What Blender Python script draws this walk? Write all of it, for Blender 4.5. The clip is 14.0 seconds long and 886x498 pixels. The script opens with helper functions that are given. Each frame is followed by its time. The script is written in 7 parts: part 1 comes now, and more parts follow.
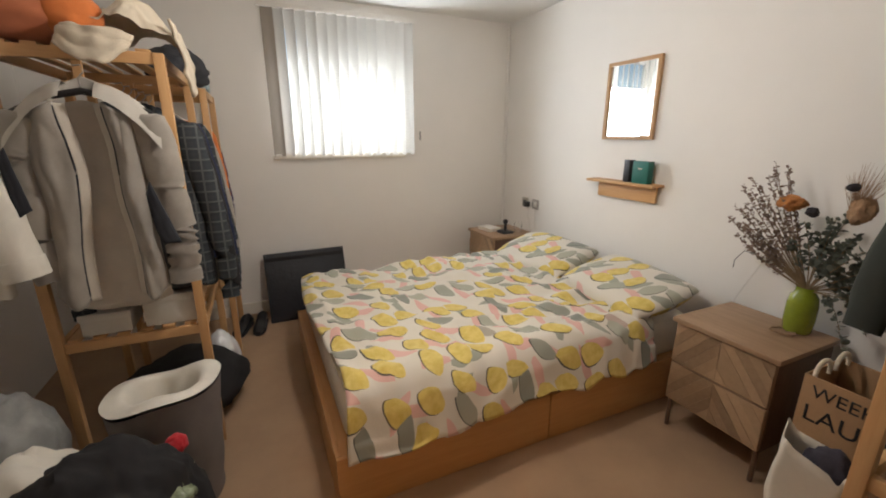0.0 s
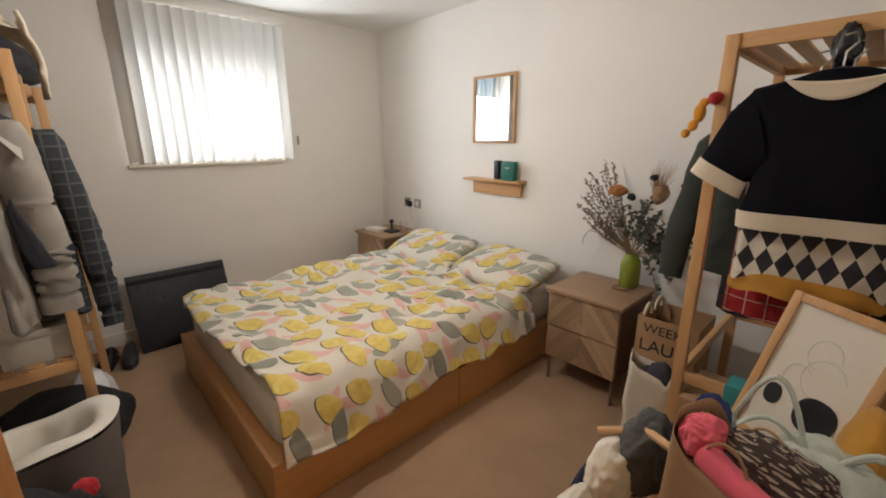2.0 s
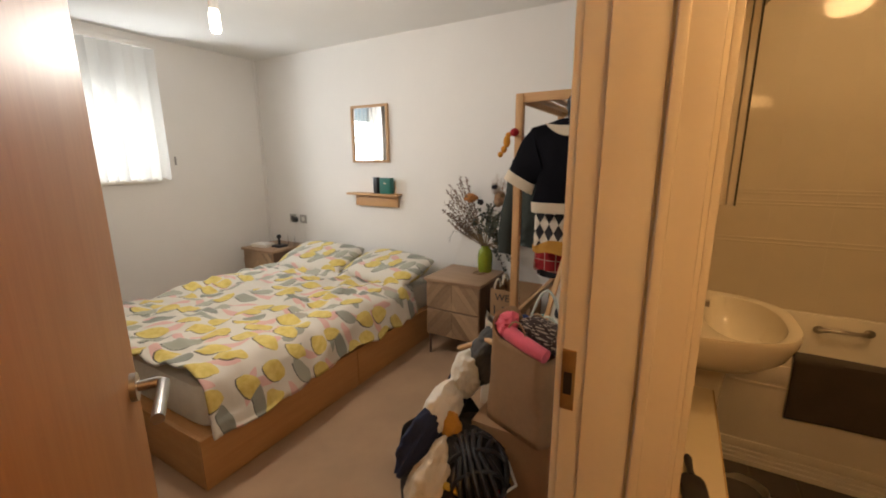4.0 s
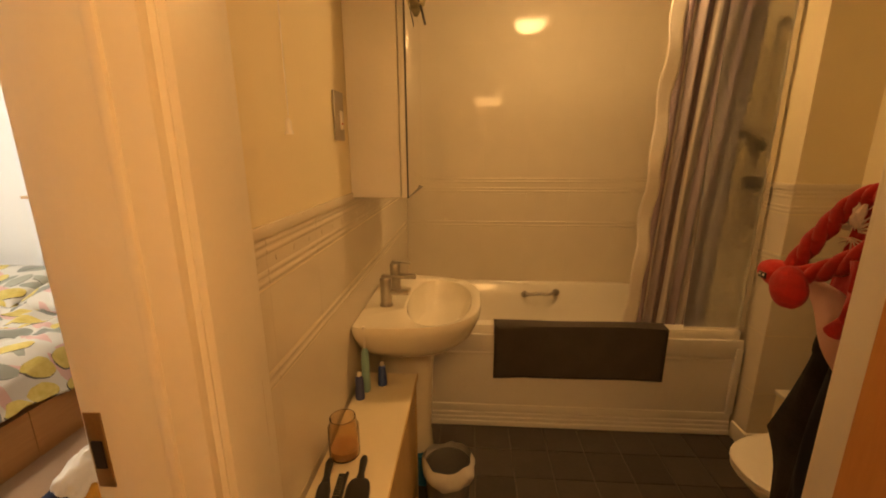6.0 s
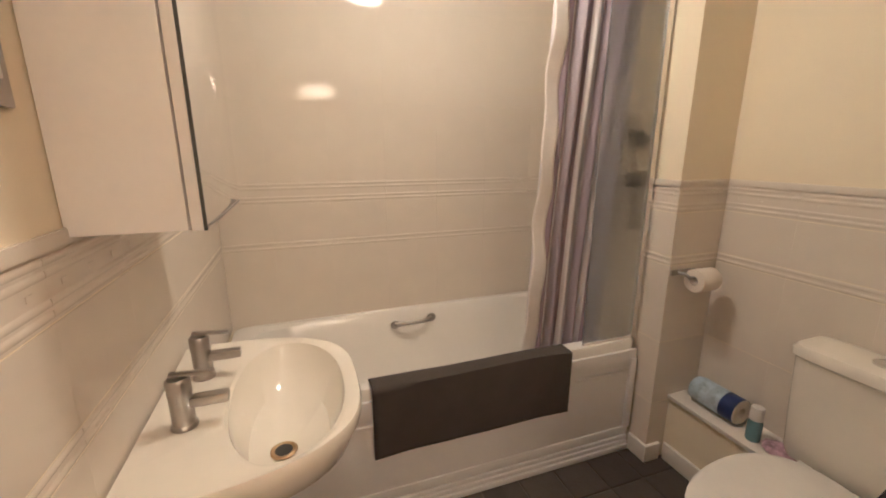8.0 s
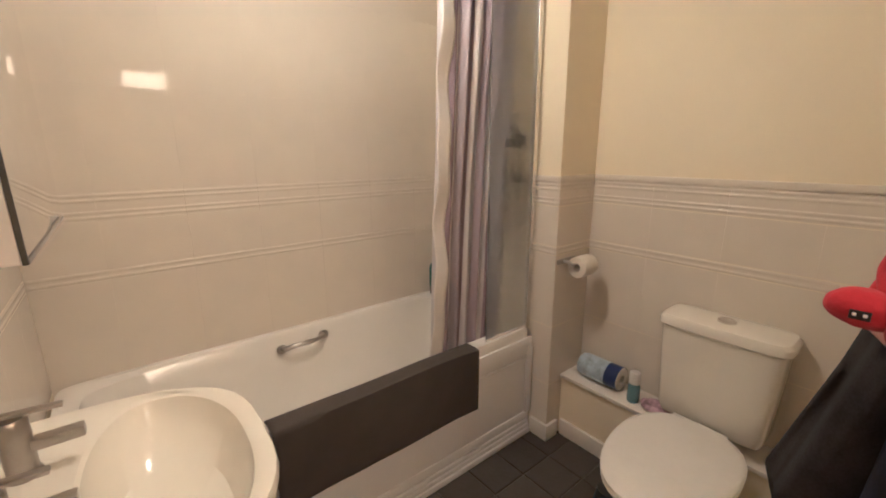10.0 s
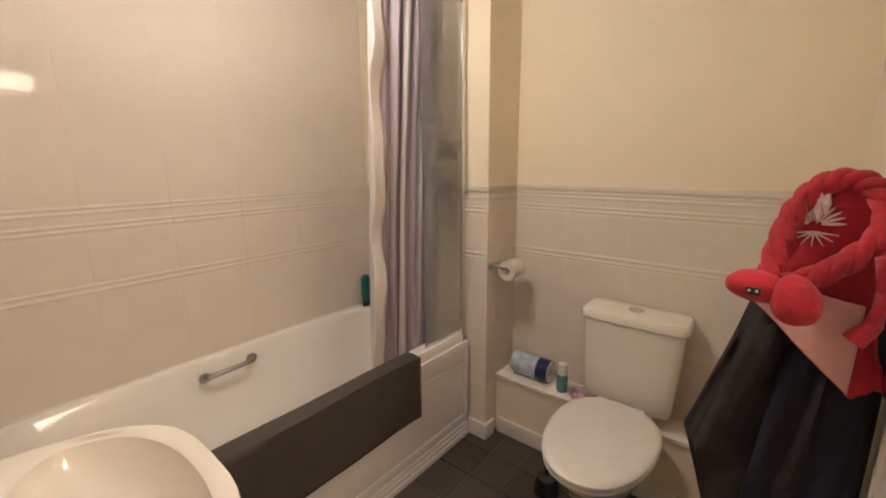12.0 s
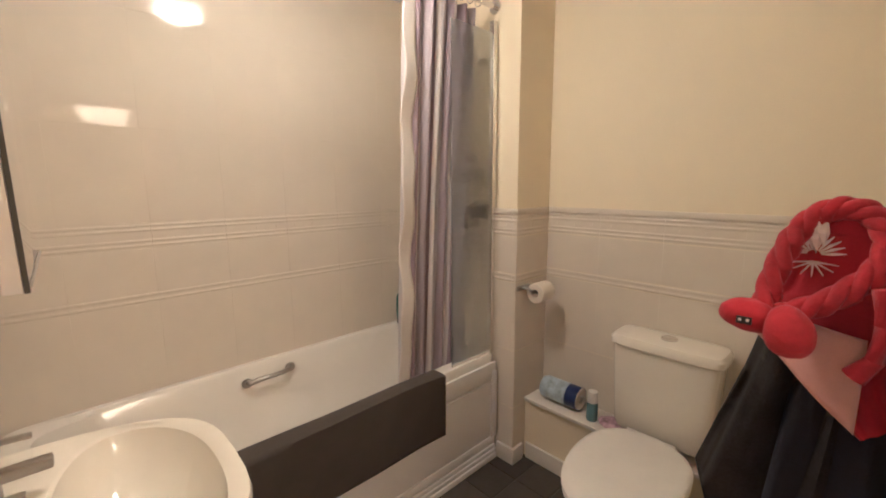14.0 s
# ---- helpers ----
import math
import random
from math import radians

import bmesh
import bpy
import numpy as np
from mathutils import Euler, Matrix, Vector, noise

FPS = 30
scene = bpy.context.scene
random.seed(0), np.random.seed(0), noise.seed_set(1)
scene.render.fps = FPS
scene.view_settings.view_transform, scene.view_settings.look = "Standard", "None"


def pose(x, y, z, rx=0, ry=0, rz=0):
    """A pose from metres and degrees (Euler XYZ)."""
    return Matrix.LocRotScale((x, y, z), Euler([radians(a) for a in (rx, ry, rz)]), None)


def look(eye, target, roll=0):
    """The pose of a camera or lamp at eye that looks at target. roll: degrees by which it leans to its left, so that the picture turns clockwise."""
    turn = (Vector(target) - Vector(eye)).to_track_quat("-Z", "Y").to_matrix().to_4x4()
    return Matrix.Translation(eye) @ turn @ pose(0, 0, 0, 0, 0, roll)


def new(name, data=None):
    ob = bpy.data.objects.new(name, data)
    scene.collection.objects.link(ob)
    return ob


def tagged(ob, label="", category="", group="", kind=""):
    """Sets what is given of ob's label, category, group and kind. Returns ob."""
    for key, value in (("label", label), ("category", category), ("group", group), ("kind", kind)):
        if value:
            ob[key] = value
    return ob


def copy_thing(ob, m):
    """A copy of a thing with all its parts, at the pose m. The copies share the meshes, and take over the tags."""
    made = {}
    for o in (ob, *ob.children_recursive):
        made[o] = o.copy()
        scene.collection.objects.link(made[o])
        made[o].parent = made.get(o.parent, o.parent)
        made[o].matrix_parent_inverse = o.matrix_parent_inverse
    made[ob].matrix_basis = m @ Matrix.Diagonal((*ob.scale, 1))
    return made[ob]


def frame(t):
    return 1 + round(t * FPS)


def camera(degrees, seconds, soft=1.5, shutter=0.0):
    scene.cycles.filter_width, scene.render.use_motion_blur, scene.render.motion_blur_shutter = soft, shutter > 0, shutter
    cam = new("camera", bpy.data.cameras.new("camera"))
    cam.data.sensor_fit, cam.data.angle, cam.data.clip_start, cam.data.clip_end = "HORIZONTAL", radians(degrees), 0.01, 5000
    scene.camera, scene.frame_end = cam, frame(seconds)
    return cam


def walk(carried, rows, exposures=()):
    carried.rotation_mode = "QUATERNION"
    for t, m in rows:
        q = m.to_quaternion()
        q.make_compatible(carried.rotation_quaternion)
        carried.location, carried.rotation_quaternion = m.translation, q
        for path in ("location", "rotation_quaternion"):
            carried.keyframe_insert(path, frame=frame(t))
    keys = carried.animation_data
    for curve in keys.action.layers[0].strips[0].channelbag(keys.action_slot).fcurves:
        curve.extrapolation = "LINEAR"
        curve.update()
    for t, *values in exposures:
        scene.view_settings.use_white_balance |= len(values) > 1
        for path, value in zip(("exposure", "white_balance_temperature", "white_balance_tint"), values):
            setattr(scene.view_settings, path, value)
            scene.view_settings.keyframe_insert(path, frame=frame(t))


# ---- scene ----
cam = camera(94.9, 14.0, soft=1.9)
PATH = [
    (0, (0.235, -0.070, 1.426), (1.030, 1.687, 0.897), 0.1),
    (0.5, (0.195, -0.092, 1.424), (1.093, 1.621, 0.903), 0.1),
    (1, (0.133, -0.106, 1.432), (1.179, 1.515, 0.904), 0.0),
    (1.5, (0.070, -0.112, 1.440), (1.260, 1.406, 0.912), -0.2),
    (2, (-0.001, -0.118, 1.443), (1.319, 1.291, 0.923), -0.2),
    (4.3, (-0.457, -0.503, 1.434), (1.289, 0.374, 0.992), -0.4),
    (4.5, (-0.474, -0.550, 1.437), (1.302, 0.250, 0.980), -0.4),
    (5, (-0.480, -0.643, 1.446), (1.375, -0.065, 0.981), -0.4),
    (5.5, (-0.353, -0.731, 1.441), (1.558, -0.379, 0.970), -0.4),
    (6, (-0.150, -0.815, 1.441), (1.790, -0.686, 0.967), -0.2),
    (6.5, (0.030, -0.822, 1.430), (1.972, -0.886, 0.958), -0.3),
    (7, (0.206, -0.784, 1.426), (2.134, -1.039, 0.959), -0.2),
    (7.5, (0.338, -0.756, 1.424), (2.228, -1.206, 0.949), -0.1),
    (8, (0.456, -0.760, 1.415), (2.290, -1.404, 0.941), -0.1),
    (8.5, (0.562, -0.787, 1.403), (2.320, -1.616, 0.931), -0.2),
    (11, (0.628, -0.622, 1.401), (1.994, -2.000, 0.950), -0.4),
    (11.5, (0.644, -0.612, 1.402), (1.931, -2.062, 0.965), -0.4),
    (12, (0.642, -0.613, 1.401), (1.881, -2.109, 0.990), -0.5),
    (12.5, (0.637, -0.614, 1.401), (1.859, -2.133, 1.021), -0.5),
    (13, (0.632, -0.617, 1.402), (1.868, -2.133, 1.052), -0.5),
    (13.5, (0.608, -0.627, 1.403), (1.914, -2.096, 1.082), -0.4),
    (14, (0.535, -0.642, 1.410), (1.971, -1.990, 1.098), -0.4),
]
EXPO = [(0.0, -0.04, 6450, 10), (4.3, -0.02, 6650, 10), (5.0, 0.10, 6700, 10), (5.5, 0.32, 6950, 10), (6.0, 0.46, 7700, 10), (6.5, 0.86, 6750, 10), (7.1, 1.14, 4700, 10), (7.8, 1.27, 3930, 9), (14.0, 1.33, 3880, 9)]
walk(cam, [(t, look(eye, target, roll)) for t, eye, target, roll in PATH], EXPO)

# ---- world and lights ----
world = bpy.data.worlds.new("sky")
scene.world = world
world.use_nodes = True
wn = world.node_tree.nodes
sky = wn.new("ShaderNodeTexSky")
sky.sky_type, sky.sun_disc = "NISHITA", False
sky.sun_elevation, sky.sun_rotation = radians(38), radians(200)
world.node_tree.links.new(sky.outputs[0], wn["Background"].inputs[0])
wn["Background"].inputs[1].default_value = 0.12


def lamp(name, kind, m, energy, color, size=0.1, size_y=None):
    d = bpy.data.lights.new(name, kind)
    d.energy, d.color = energy, color
    if kind == "AREA":
        d.shape, d.size, d.size_y = "RECTANGLE", size, size_y or size
    elif kind == "POINT":
        d.shadow_soft_size = size
    else:
        d.angle = size
    ob = new(name, d)
    ob.matrix_world = m
    return ob


lamp("sun_light", "SUN", look((0, 0, 5), (1.2, -2.0, 1.6)), 1.0, (1.0, 0.95, 0.88), radians(12))
lamp("window_daylight", "AREA", look((0.925, 3.60, 1.64), (0.925, 0.0, 1.60)), 38, (0.88, 0.94, 1.0), 0.90, 0.66)
lamp("bedroom_bulb_light", "POINT", pose(0.777, 1.39, 1.90), 31, (1.0, 0.93, 0.86), 0.07)


# ---- materials ----
def nodes_of(name):
    m = bpy.data.materials.new(name)
    m.use_nodes = True
    nt = m.node_tree
    return m, nt, nt.nodes["Principled BSDF"]


def ramp2(nt, fac, c0, c1, p0=0.35, p1=0.65):
    r = nt.nodes.new("ShaderNodeValToRGB")
    r.color_ramp.elements[0].position, r.color_ramp.elements[1].position = p0, p1
    r.color_ramp.elements[0].color, r.color_ramp.elements[1].color = (*c0, 1), (*c1, 1)
    nt.links.new(fac, r.inputs[0])
    return r.outputs[0]


def coords(nt, scale=(1, 1, 1), rot=(0, 0, 0), kind="Object"):
    tc, mp = nt.nodes.new("ShaderNodeTexCoord"), nt.nodes.new("ShaderNodeMapping")
    mp.inputs["Scale"].default_value, mp.inputs["Rotation"].default_value = scale, rot
    nt.links.new(tc.outputs[kind], mp.inputs[0])
    return mp.outputs[0]


def noise_of(nt, vec, scale, detail=4.0, rough=0.6):
    n = nt.nodes.new("ShaderNodeTexNoise")
    n.inputs["Scale"].default_value, n.inputs["Detail"].default_value, n.inputs["Roughness"].default_value = scale, detail, rough
    nt.links.new(vec, n.inputs["Vector"])
    return n.outputs[0]


def mixed(nt, a, b, fac, mode="MIX"):
    n = nt.nodes.new("ShaderNodeMix")
    n.data_type, n.blend_type = "RGBA", mode
    for i, v in ((0, fac), (6, a), (7, b)):
        if isinstance(v, (int, float)):
            n.inputs[i].default_value = v
        elif isinstance(v, tuple):
            n.inputs[i].default_value = (*v, 1)
        else:
            nt.links.new(v, n.inputs[i])
    return n.outputs[2]


def bump_of(nt, bsdf, height, strength, dist=0.002):
    b = nt.nodes.new("ShaderNodeBump")
    b.inputs["Strength"].default_value, b.inputs["Distance"].default_value = strength, dist
    nt.links.new(height, b.inputs["Height"])
    nt.links.new(b.outputs[0], bsdf.inputs["Normal"])


def mat(name, col, rough=0.6, metal=0.0, var=0.10, scale=5.0, bump=0.2, bscale=120.0, stretch=(1, 1, 1), coat=0.0, by_piece=0.0, dist=0.002):
    m, nt, b = nodes_of(name)
    v = coords(nt, stretch)
    big, fine = noise_of(nt, v, scale), noise_of(nt, v, bscale, 3.0)
    dark = tuple(c * (1 - var) for c in col)
    light = tuple(min(1.0, c * (1 + var)) for c in col)
    c = ramp2(nt, big, dark, light)
    c = mixed(nt, c, ramp2(nt, fine, dark, light, 0.3, 0.7), 0.35)
    if by_piece:
        oi = nt.nodes.new("ShaderNodeObjectInfo")
        c = mixed(nt, c, ramp2(nt, oi.outputs["Random"], tuple(x * (1 - by_piece) for x in col), tuple(min(1, x * (1 + by_piece)) for x in col), 0, 1), 0.6)
    nt.links.new(c, b.inputs["Base Color"])
    spread = 0.06 if rough > 0.36 else 0.012
    nt.links.new(ramp2(nt, big, (max(0, rough - spread),) * 3, (min(1, rough + spread),) * 3), b.inputs["Roughness"])
    b.inputs["Metallic"].default_value, b.inputs["Coat Weight"].default_value = metal, coat
    if bump:
        bump_of(nt, b, fine, bump, dist)
    return m


def wood(name, c0, c1, rough=0.45, along=0, coat=0.0, by_piece=0.0):
    m, nt, b = nodes_of(name)
    s = [14.0, 14.0, 14.0]
    s[along] = 1.2
    v = coords(nt, tuple(s))
    g = noise_of(nt, v, 3.0, 6.0, 0.65)
    fine = noise_of(nt, v, 14.0, 3.0)
    c = mixed(nt, ramp2(nt, g, c0, c1, 0.3, 0.7), ramp2(nt, fine, c0, c1, 0.25, 0.75), 0.35)
    if by_piece:
        oi = nt.nodes.new("ShaderNodeObjectInfo")
        c = mixed(nt, c, ramp2(nt, oi.outputs["Random"], tuple(x * 0.45 for x in c0), tuple(min(1, x * 1.5) for x in c1), 0, 1), by_piece)
    nt.links.new(c, b.inputs["Base Color"])
    b.inputs["Roughness"].default_value, b.inputs["Coat Weight"].default_value = rough, coat
    bump_of(nt, b, g, 0.15, 0.001)
    return m


def cloth(name, col, var=0.15, rough=0.9, weave=500.0, bump=0.35):
    m = mat(name, col, rough, 0, var, 9.0, bump, weave)
    m.node_tree.nodes["Principled BSDF"].inputs["Sheen Weight"].default_value = 0.12 if max(col) > 0.25 else 0.0
    return m


def plaid(name, base, line, size, width=0.1, second=None):
    m, nt, b = nodes_of(name)
    v = coords(nt)
    sep = nt.nodes.new("ShaderNodeSeparateXYZ")
    nt.links.new(v, sep.inputs[0])

    def stripe(axis, off, w):
        a = nt.nodes.new("ShaderNodeMath"); a.operation = "MULTIPLY_ADD"
        a.inputs[1].default_value, a.inputs[2].default_value = 1 / size, 50 + off
        nt.links.new(sep.outputs[axis], a.inputs[0])
        f = nt.nodes.new("ShaderNodeMath"); f.operation = "FRACT"
        nt.links.new(a.outputs[0], f.inputs[0])
        l = nt.nodes.new("ShaderNodeMath"); l.operation = "LESS_THAN"
        l.inputs[1].default_value = w
        nt.links.new(f.outputs[0], l.inputs[0])
        return l.outputs[0]
    c = base
    if second:
        for ax in (0, 2):
            h = nt.nodes.new("ShaderNodeMath"); h.operation = "MULTIPLY"; h.inputs[1].default_value = 0.5
            nt.links.new(stripe(ax, 0.3, 0.45), h.inputs[0])
            c = mixed(nt, c, second, h.outputs[0])
    for ax in (0, 2):
        c = mixed(nt, c, line, stripe(ax, 0.0, width))
    nt.links.new(c, b.inputs["Base Color"])
    b.inputs["Roughness"].default_value = 0.9
    bump_of(nt, b, noise_of(nt, v, 400.0), 0.3)
    return m


def fruit_print(name):
    """Off-white cotton with scattered lemons and leaves, laid out in the cloth's own metres."""
    m, nt, b = nodes_of(name)
    L = nt.links.new
    uv = coords(nt, (1, 1, 1), kind="UV")

    def math2(op, a, c=None, d=None):
        n = nt.nodes.new("ShaderNodeMath"); n.operation = op
        for i, x in enumerate((a, c, d)):
            if x is None:
                continue
            if isinstance(x, (int, float)):
                n.inputs[i].default_value = x
            else:
                L(x, n.inputs[i])
        return n.outputs[0]

    wob = nt.nodes.new("ShaderNodeVectorMath"); wob.operation = "MULTIPLY_ADD"
    nz = nt.nodes.new("ShaderNodeTexNoise"); nz.inputs["Scale"].default_value = 10.0
    L(uv, nz.inputs["Vector"])
    L(nz.outputs["Color"], wob.inputs[0]); wob.inputs[1].default_value = (0.026, 0.026, 0.0)
    L(uv, wob.inputs[2])
    color = (0.66, 0.62, 0.54)
    for shift, scale, rnd, kinds in (((0, 0, 0), 6.3, 0.60, True), ((3.37, 1.71, 0), 6.6, 0.8, False)):
        off = nt.nodes.new("ShaderNodeVectorMath"); off.operation = "ADD"; off.inputs[1].default_value = shift
        L(wob.outputs[0], off.inputs[0])
        vo = nt.nodes.new("ShaderNodeTexVoronoi"); vo.voronoi_dimensions = "2D"
        vo.inputs["Scale"].default_value, vo.inputs["Randomness"].default_value = scale, rnd
        L(off.outputs[0], vo.inputs["Vector"])
        rel = nt.nodes.new("ShaderNodeVectorMath"); rel.operation = "SUBTRACT"
        L(off.outputs[0], rel.inputs[0]); L(vo.outputs["Position"], rel.inputs[1])
        cs = nt.nodes.new("ShaderNodeSeparateColor"); L(vo.outputs["Color"], cs.inputs[0])
        rot = nt.nodes.new("ShaderNodeVectorRotate"); rot.rotation_type = "Z_AXIS"
        L(rel.outputs[0], rot.inputs["Vector"])
        L(math2("MULTIPLY", cs.outputs[0], 1.5 if kinds else 2.2), rot.inputs["Angle"])
        sx = nt.nodes.new("ShaderNodeSeparateXYZ"); L(rot.outputs[0], sx.inputs[0])

        def blade(a, h, dx=0.0, dy=0.0):
            u = math2("ABSOLUTE", math2("ADD", sx.outputs[0], dx))
            w = math2("ABSOLUTE", math2("ADD", sx.outputs[1], dy))
            return math2("LESS_THAN", math2("ADD", math2("POWER", math2("DIVIDE", u, a), 2.0), math2("POWER", math2("DIVIDE", w, h), 1.6 if kinds else 1.25)), 1.0)
        if kinds:
            pick = math2("LESS_THAN", cs.outputs[1], 0.58)
            edge, body = blade(0.080, 0.050, 0.004, 0.005), blade(0.078, 0.048)
            leaf_edge, leaf = blade(0.094, 0.037, 0.004, 0.004), blade(0.092, 0.036)
            tone = ramp2(nt, cs.outputs[2], (0.40, 0.40, 0.32), (0.25, 0.26, 0.22), 0.3, 0.75)
            yellow = ramp2(nt, noise_of(nt, uv, 25.0), (0.60, 0.45, 0.10), (0.72, 0.58, 0.18))
            color = mixed(nt, color, (0.10, 0.09, 0.07), math2("MULTIPLY", pick, edge))
            color = mixed(nt, color, yellow, math2("MULTIPLY", pick, body))
            inv = math2("SUBTRACT", 1.0, pick)
            color = mixed(nt, color, (0.09, 0.09, 0.08), math2("MULTIPLY", inv, leaf_edge))
            color = mixed(nt, color, tone, math2("MULTIPLY", inv, leaf))
        else:
            pick = math2("LESS_THAN", cs.outputs[1], 0.75)
            tone = ramp2(nt, cs.outputs[2], (0.68, 0.42, 0.37), (0.33, 0.34, 0.28), 0.68, 0.72)
            under = mixed(nt, (0.66, 0.62, 0.54), tone, math2("MULTIPLY", pick, blade(0.10, 0.026)))
            color = mixed(nt, under, color, last_mask)
        if kinds:
            last_mask = math2("MAXIMUM", math2("MULTIPLY", pick, edge), math2("MULTIPLY", math2("SUBTRACT", 1.0, pick), leaf_edge))
            last_mask = math2("MAXIMUM", last_mask, math2("MAXIMUM", math2("MULTIPLY", pick, body), math2("MULTIPLY", math2("SUBTRACT", 1.0, pick), leaf)))
    L(color, b.inputs["Base Color"])
    b.inputs["Roughness"].default_value, b.inputs["Sheen Weight"].default_value = 0.88, 0.15
    bump_of(nt, b, noise_of(nt, uv, 45.0, 4.0), 0.35, 0.004)
    return m


def glass(name, rough=0.0, col=(1, 1, 1)):
    m, nt, b = nodes_of(name)
    b.inputs["Base Color"].default_value = (*col, 1)
    b.inputs["Transmission Weight"].default_value, b.inputs["Roughness"].default_value, b.inputs["IOR"].default_value = 1.0, rough, 1.45
    return m


def glow(name, col, strength):
    m, nt, b = nodes_of(name)
    b.inputs["Emission Color"].default_value, b.inputs["Emission Strength"].default_value = (*col, 1), strength
    return m


def slat_cloth(name, col, through_amount):
    m, nt, b = nodes_of(name)
    b.inputs["Base Color"].default_value, b.inputs["Roughness"].default_value = (*col, 1), 0.85
    bump_of(nt, b, noise_of(nt, coords(nt, (40, 40, 300)), 4.0), 0.2)
    tr, mx = nt.nodes.new("ShaderNodeBsdfTranslucent"), nt.nodes.new("ShaderNodeMixShader")
    tr.inputs[0].default_value, mx.inputs[0].default_value = (*col, 1), through_amount
    nt.links.new(b.outputs[0], mx.inputs[1]); nt.links.new(tr.outputs[0], mx.inputs[2])
    nt.links.new(mx.outputs[0], nt.nodes["Material Output"].inputs[0])
    return m


PAINT = mat("wall_paint", (0.80, 0.772, 0.73), 0.75, 0, 0.03, 1.5, 0.12, 260.0)
CEIL = mat("ceiling_paint", (0.80, 0.79, 0.76), 0.85, 0, 0.02, 2.0, 0.1, 200.0)
CREAM = mat("cream_paint", (0.82, 0.735, 0.535), 0.7, 0, 0.03, 1.5, 0.12, 240.0)
GLOSS = mat("gloss_white_wood", (0.78, 0.74, 0.66), 0.35, 0, 0.03, 4.0, 0.08, 90.0, coat=0.2)
CARPET = mat("beige_carpet", (0.47, 0.31, 0.19), 0.95, 0, 0.12, 3.0, 0.9, 420.0, dist=0.006)
TILE = mat("white_glazed_tile", (0.71, 0.65, 0.55), 0.05, 0, 0.02, 3.0, 0.02, 9.0)
TILE.node_tree.nodes["Principled BSDF"].inputs["Specular IOR Level"].default_value = 0.30
GROUT = mat("grout", (0.70, 0.64, 0.54), 0.9, 0, 0.1, 20.0, 0.3, 200.0)
SLATE = mat("dark_slate_tile", (0.060, 0.051, 0.046), 0.40, 0, 0.45, 9.0, 0.5, 60.0, by_piece=0.35)
SLATE_JOINT = mat("dark_joint", (0.115, 0.10, 0.085), 0.8, 0, 0.15, 20.0, 0.3, 200.0)
CERAMIC = mat("white_ceramic", (0.80, 0.76, 0.66), 0.10, 0, 0.02, 3.0, 0.0, 60.0, coat=0.5)
ACRYLIC = mat("white_acrylic", (0.80, 0.77, 0.71), 0.16, 0, 0.02, 3.0, 0.0, 60.0, coat=0.3)
PANEL = mat("white_panel_paint", (0.78, 0.76, 0.74), 0.3, 0, 0.03, 4.0, 0.05, 60.0)
CHROME = mat("chrome", (0.75, 0.74, 0.72), 0.12, 1.0, 0.04, 20.0, 0.0, 60.0)
STEEL = mat("brushed_steel", (0.42, 0.40, 0.37), 0.32, 1.0, 0.06, 30.0, 0.1, 200.0)
BRASS = mat("aged_brass", (0.45, 0.33, 0.17), 0.4, 1.0, 0.15, 30.0, 0.1, 200.0)
BEECH = wood("bed_beech_veneer", (0.46, 0.235, 0.085), (0.56, 0.31, 0.125), 0.45, 0)
BEECH_Y = wood("bed_beech_veneer_end", (0.46, 0.235, 0.085), (0.56, 0.31, 0.125), 0.45, 1)
DOORWOOD = wood("door_veneer", (0.40, 0.17, 0.05), (0.50, 0.235, 0.08), 0.52, 2, 0.0)
PINE_X = wood("pine_x", (0.52, 0.28, 0.11), (0.63, 0.38, 0.18), 0.5, 0)
PINE_Y = wood("pine_y", (0.52, 0.28, 0.11), (0.63, 0.38, 0.18), 0.5, 1)
PINE = wood("pine_z", (0.52, 0.28, 0.11), (0.63, 0.38, 0.18), 0.5, 2)
OAK = wood("oak_frame", (0.42, 0.24, 0.11), (0.54, 0.33, 0.17), 0.5, 1)
MANGO = wood("mango_wood", (0.27, 0.165, 0.095), (0.42, 0.27, 0.165), 0.5, 1)
MANGO_P = wood("mango_plank", (0.26, 0.16, 0.09), (0.40, 0.27, 0.16), 0.5, 0, by_piece=0.45)
DARKWOOD = wood("dark_wood", (0.10, 0.055, 0.035), (0.16, 0.09, 0.055), 0.5, 2)
BLACK = mat("black_plastic", (0.018, 0.018, 0.02), 0.4, 0, 0.2, 10.0, 0.1, 100.0)
BLACK_CLOTH = cloth("black_cloth", (0.016, 0.015, 0.016), 0.3)
NAVY = cloth("navy_cloth", (0.012, 0.018, 0.050), 0.25)
WHITE_CLOTH = cloth("white_cloth", (0.70, 0.66, 0.58), 0.08)
CREAM_CLOTH = cloth("cream_cloth", (0.60, 0.52, 0.40), 0.12)
GREY_CLOTH = cloth("grey_jacket_cloth", (0.30, 0.27, 0.235), 0.15)
DARKGREY = cloth("charcoal_towel", (0.034, 0.032, 0.032), 0.40, bump=0.5, weave=220.0)
DARKGREY.node_tree.nodes["Principled BSDF"].inputs["Specular IOR Level"].default_value = 0.1
BATHMAT = cloth("bath_mat_towel", (0.066, 0.055, 0.047), 0.2, bump=0.9, weave=260.0)
RED_PLUSH = cloth("red_plush", (0.38, 0.014, 0.019), 0.3, bump=1.0, weave=90.0)
RED_TOWEL = cloth("red_towel", (0.42, 0.012, 0.02), 0.25)
PINK_TOWEL = cloth("pale_pink_towel", (0.62, 0.36, 0.30), 0.1)
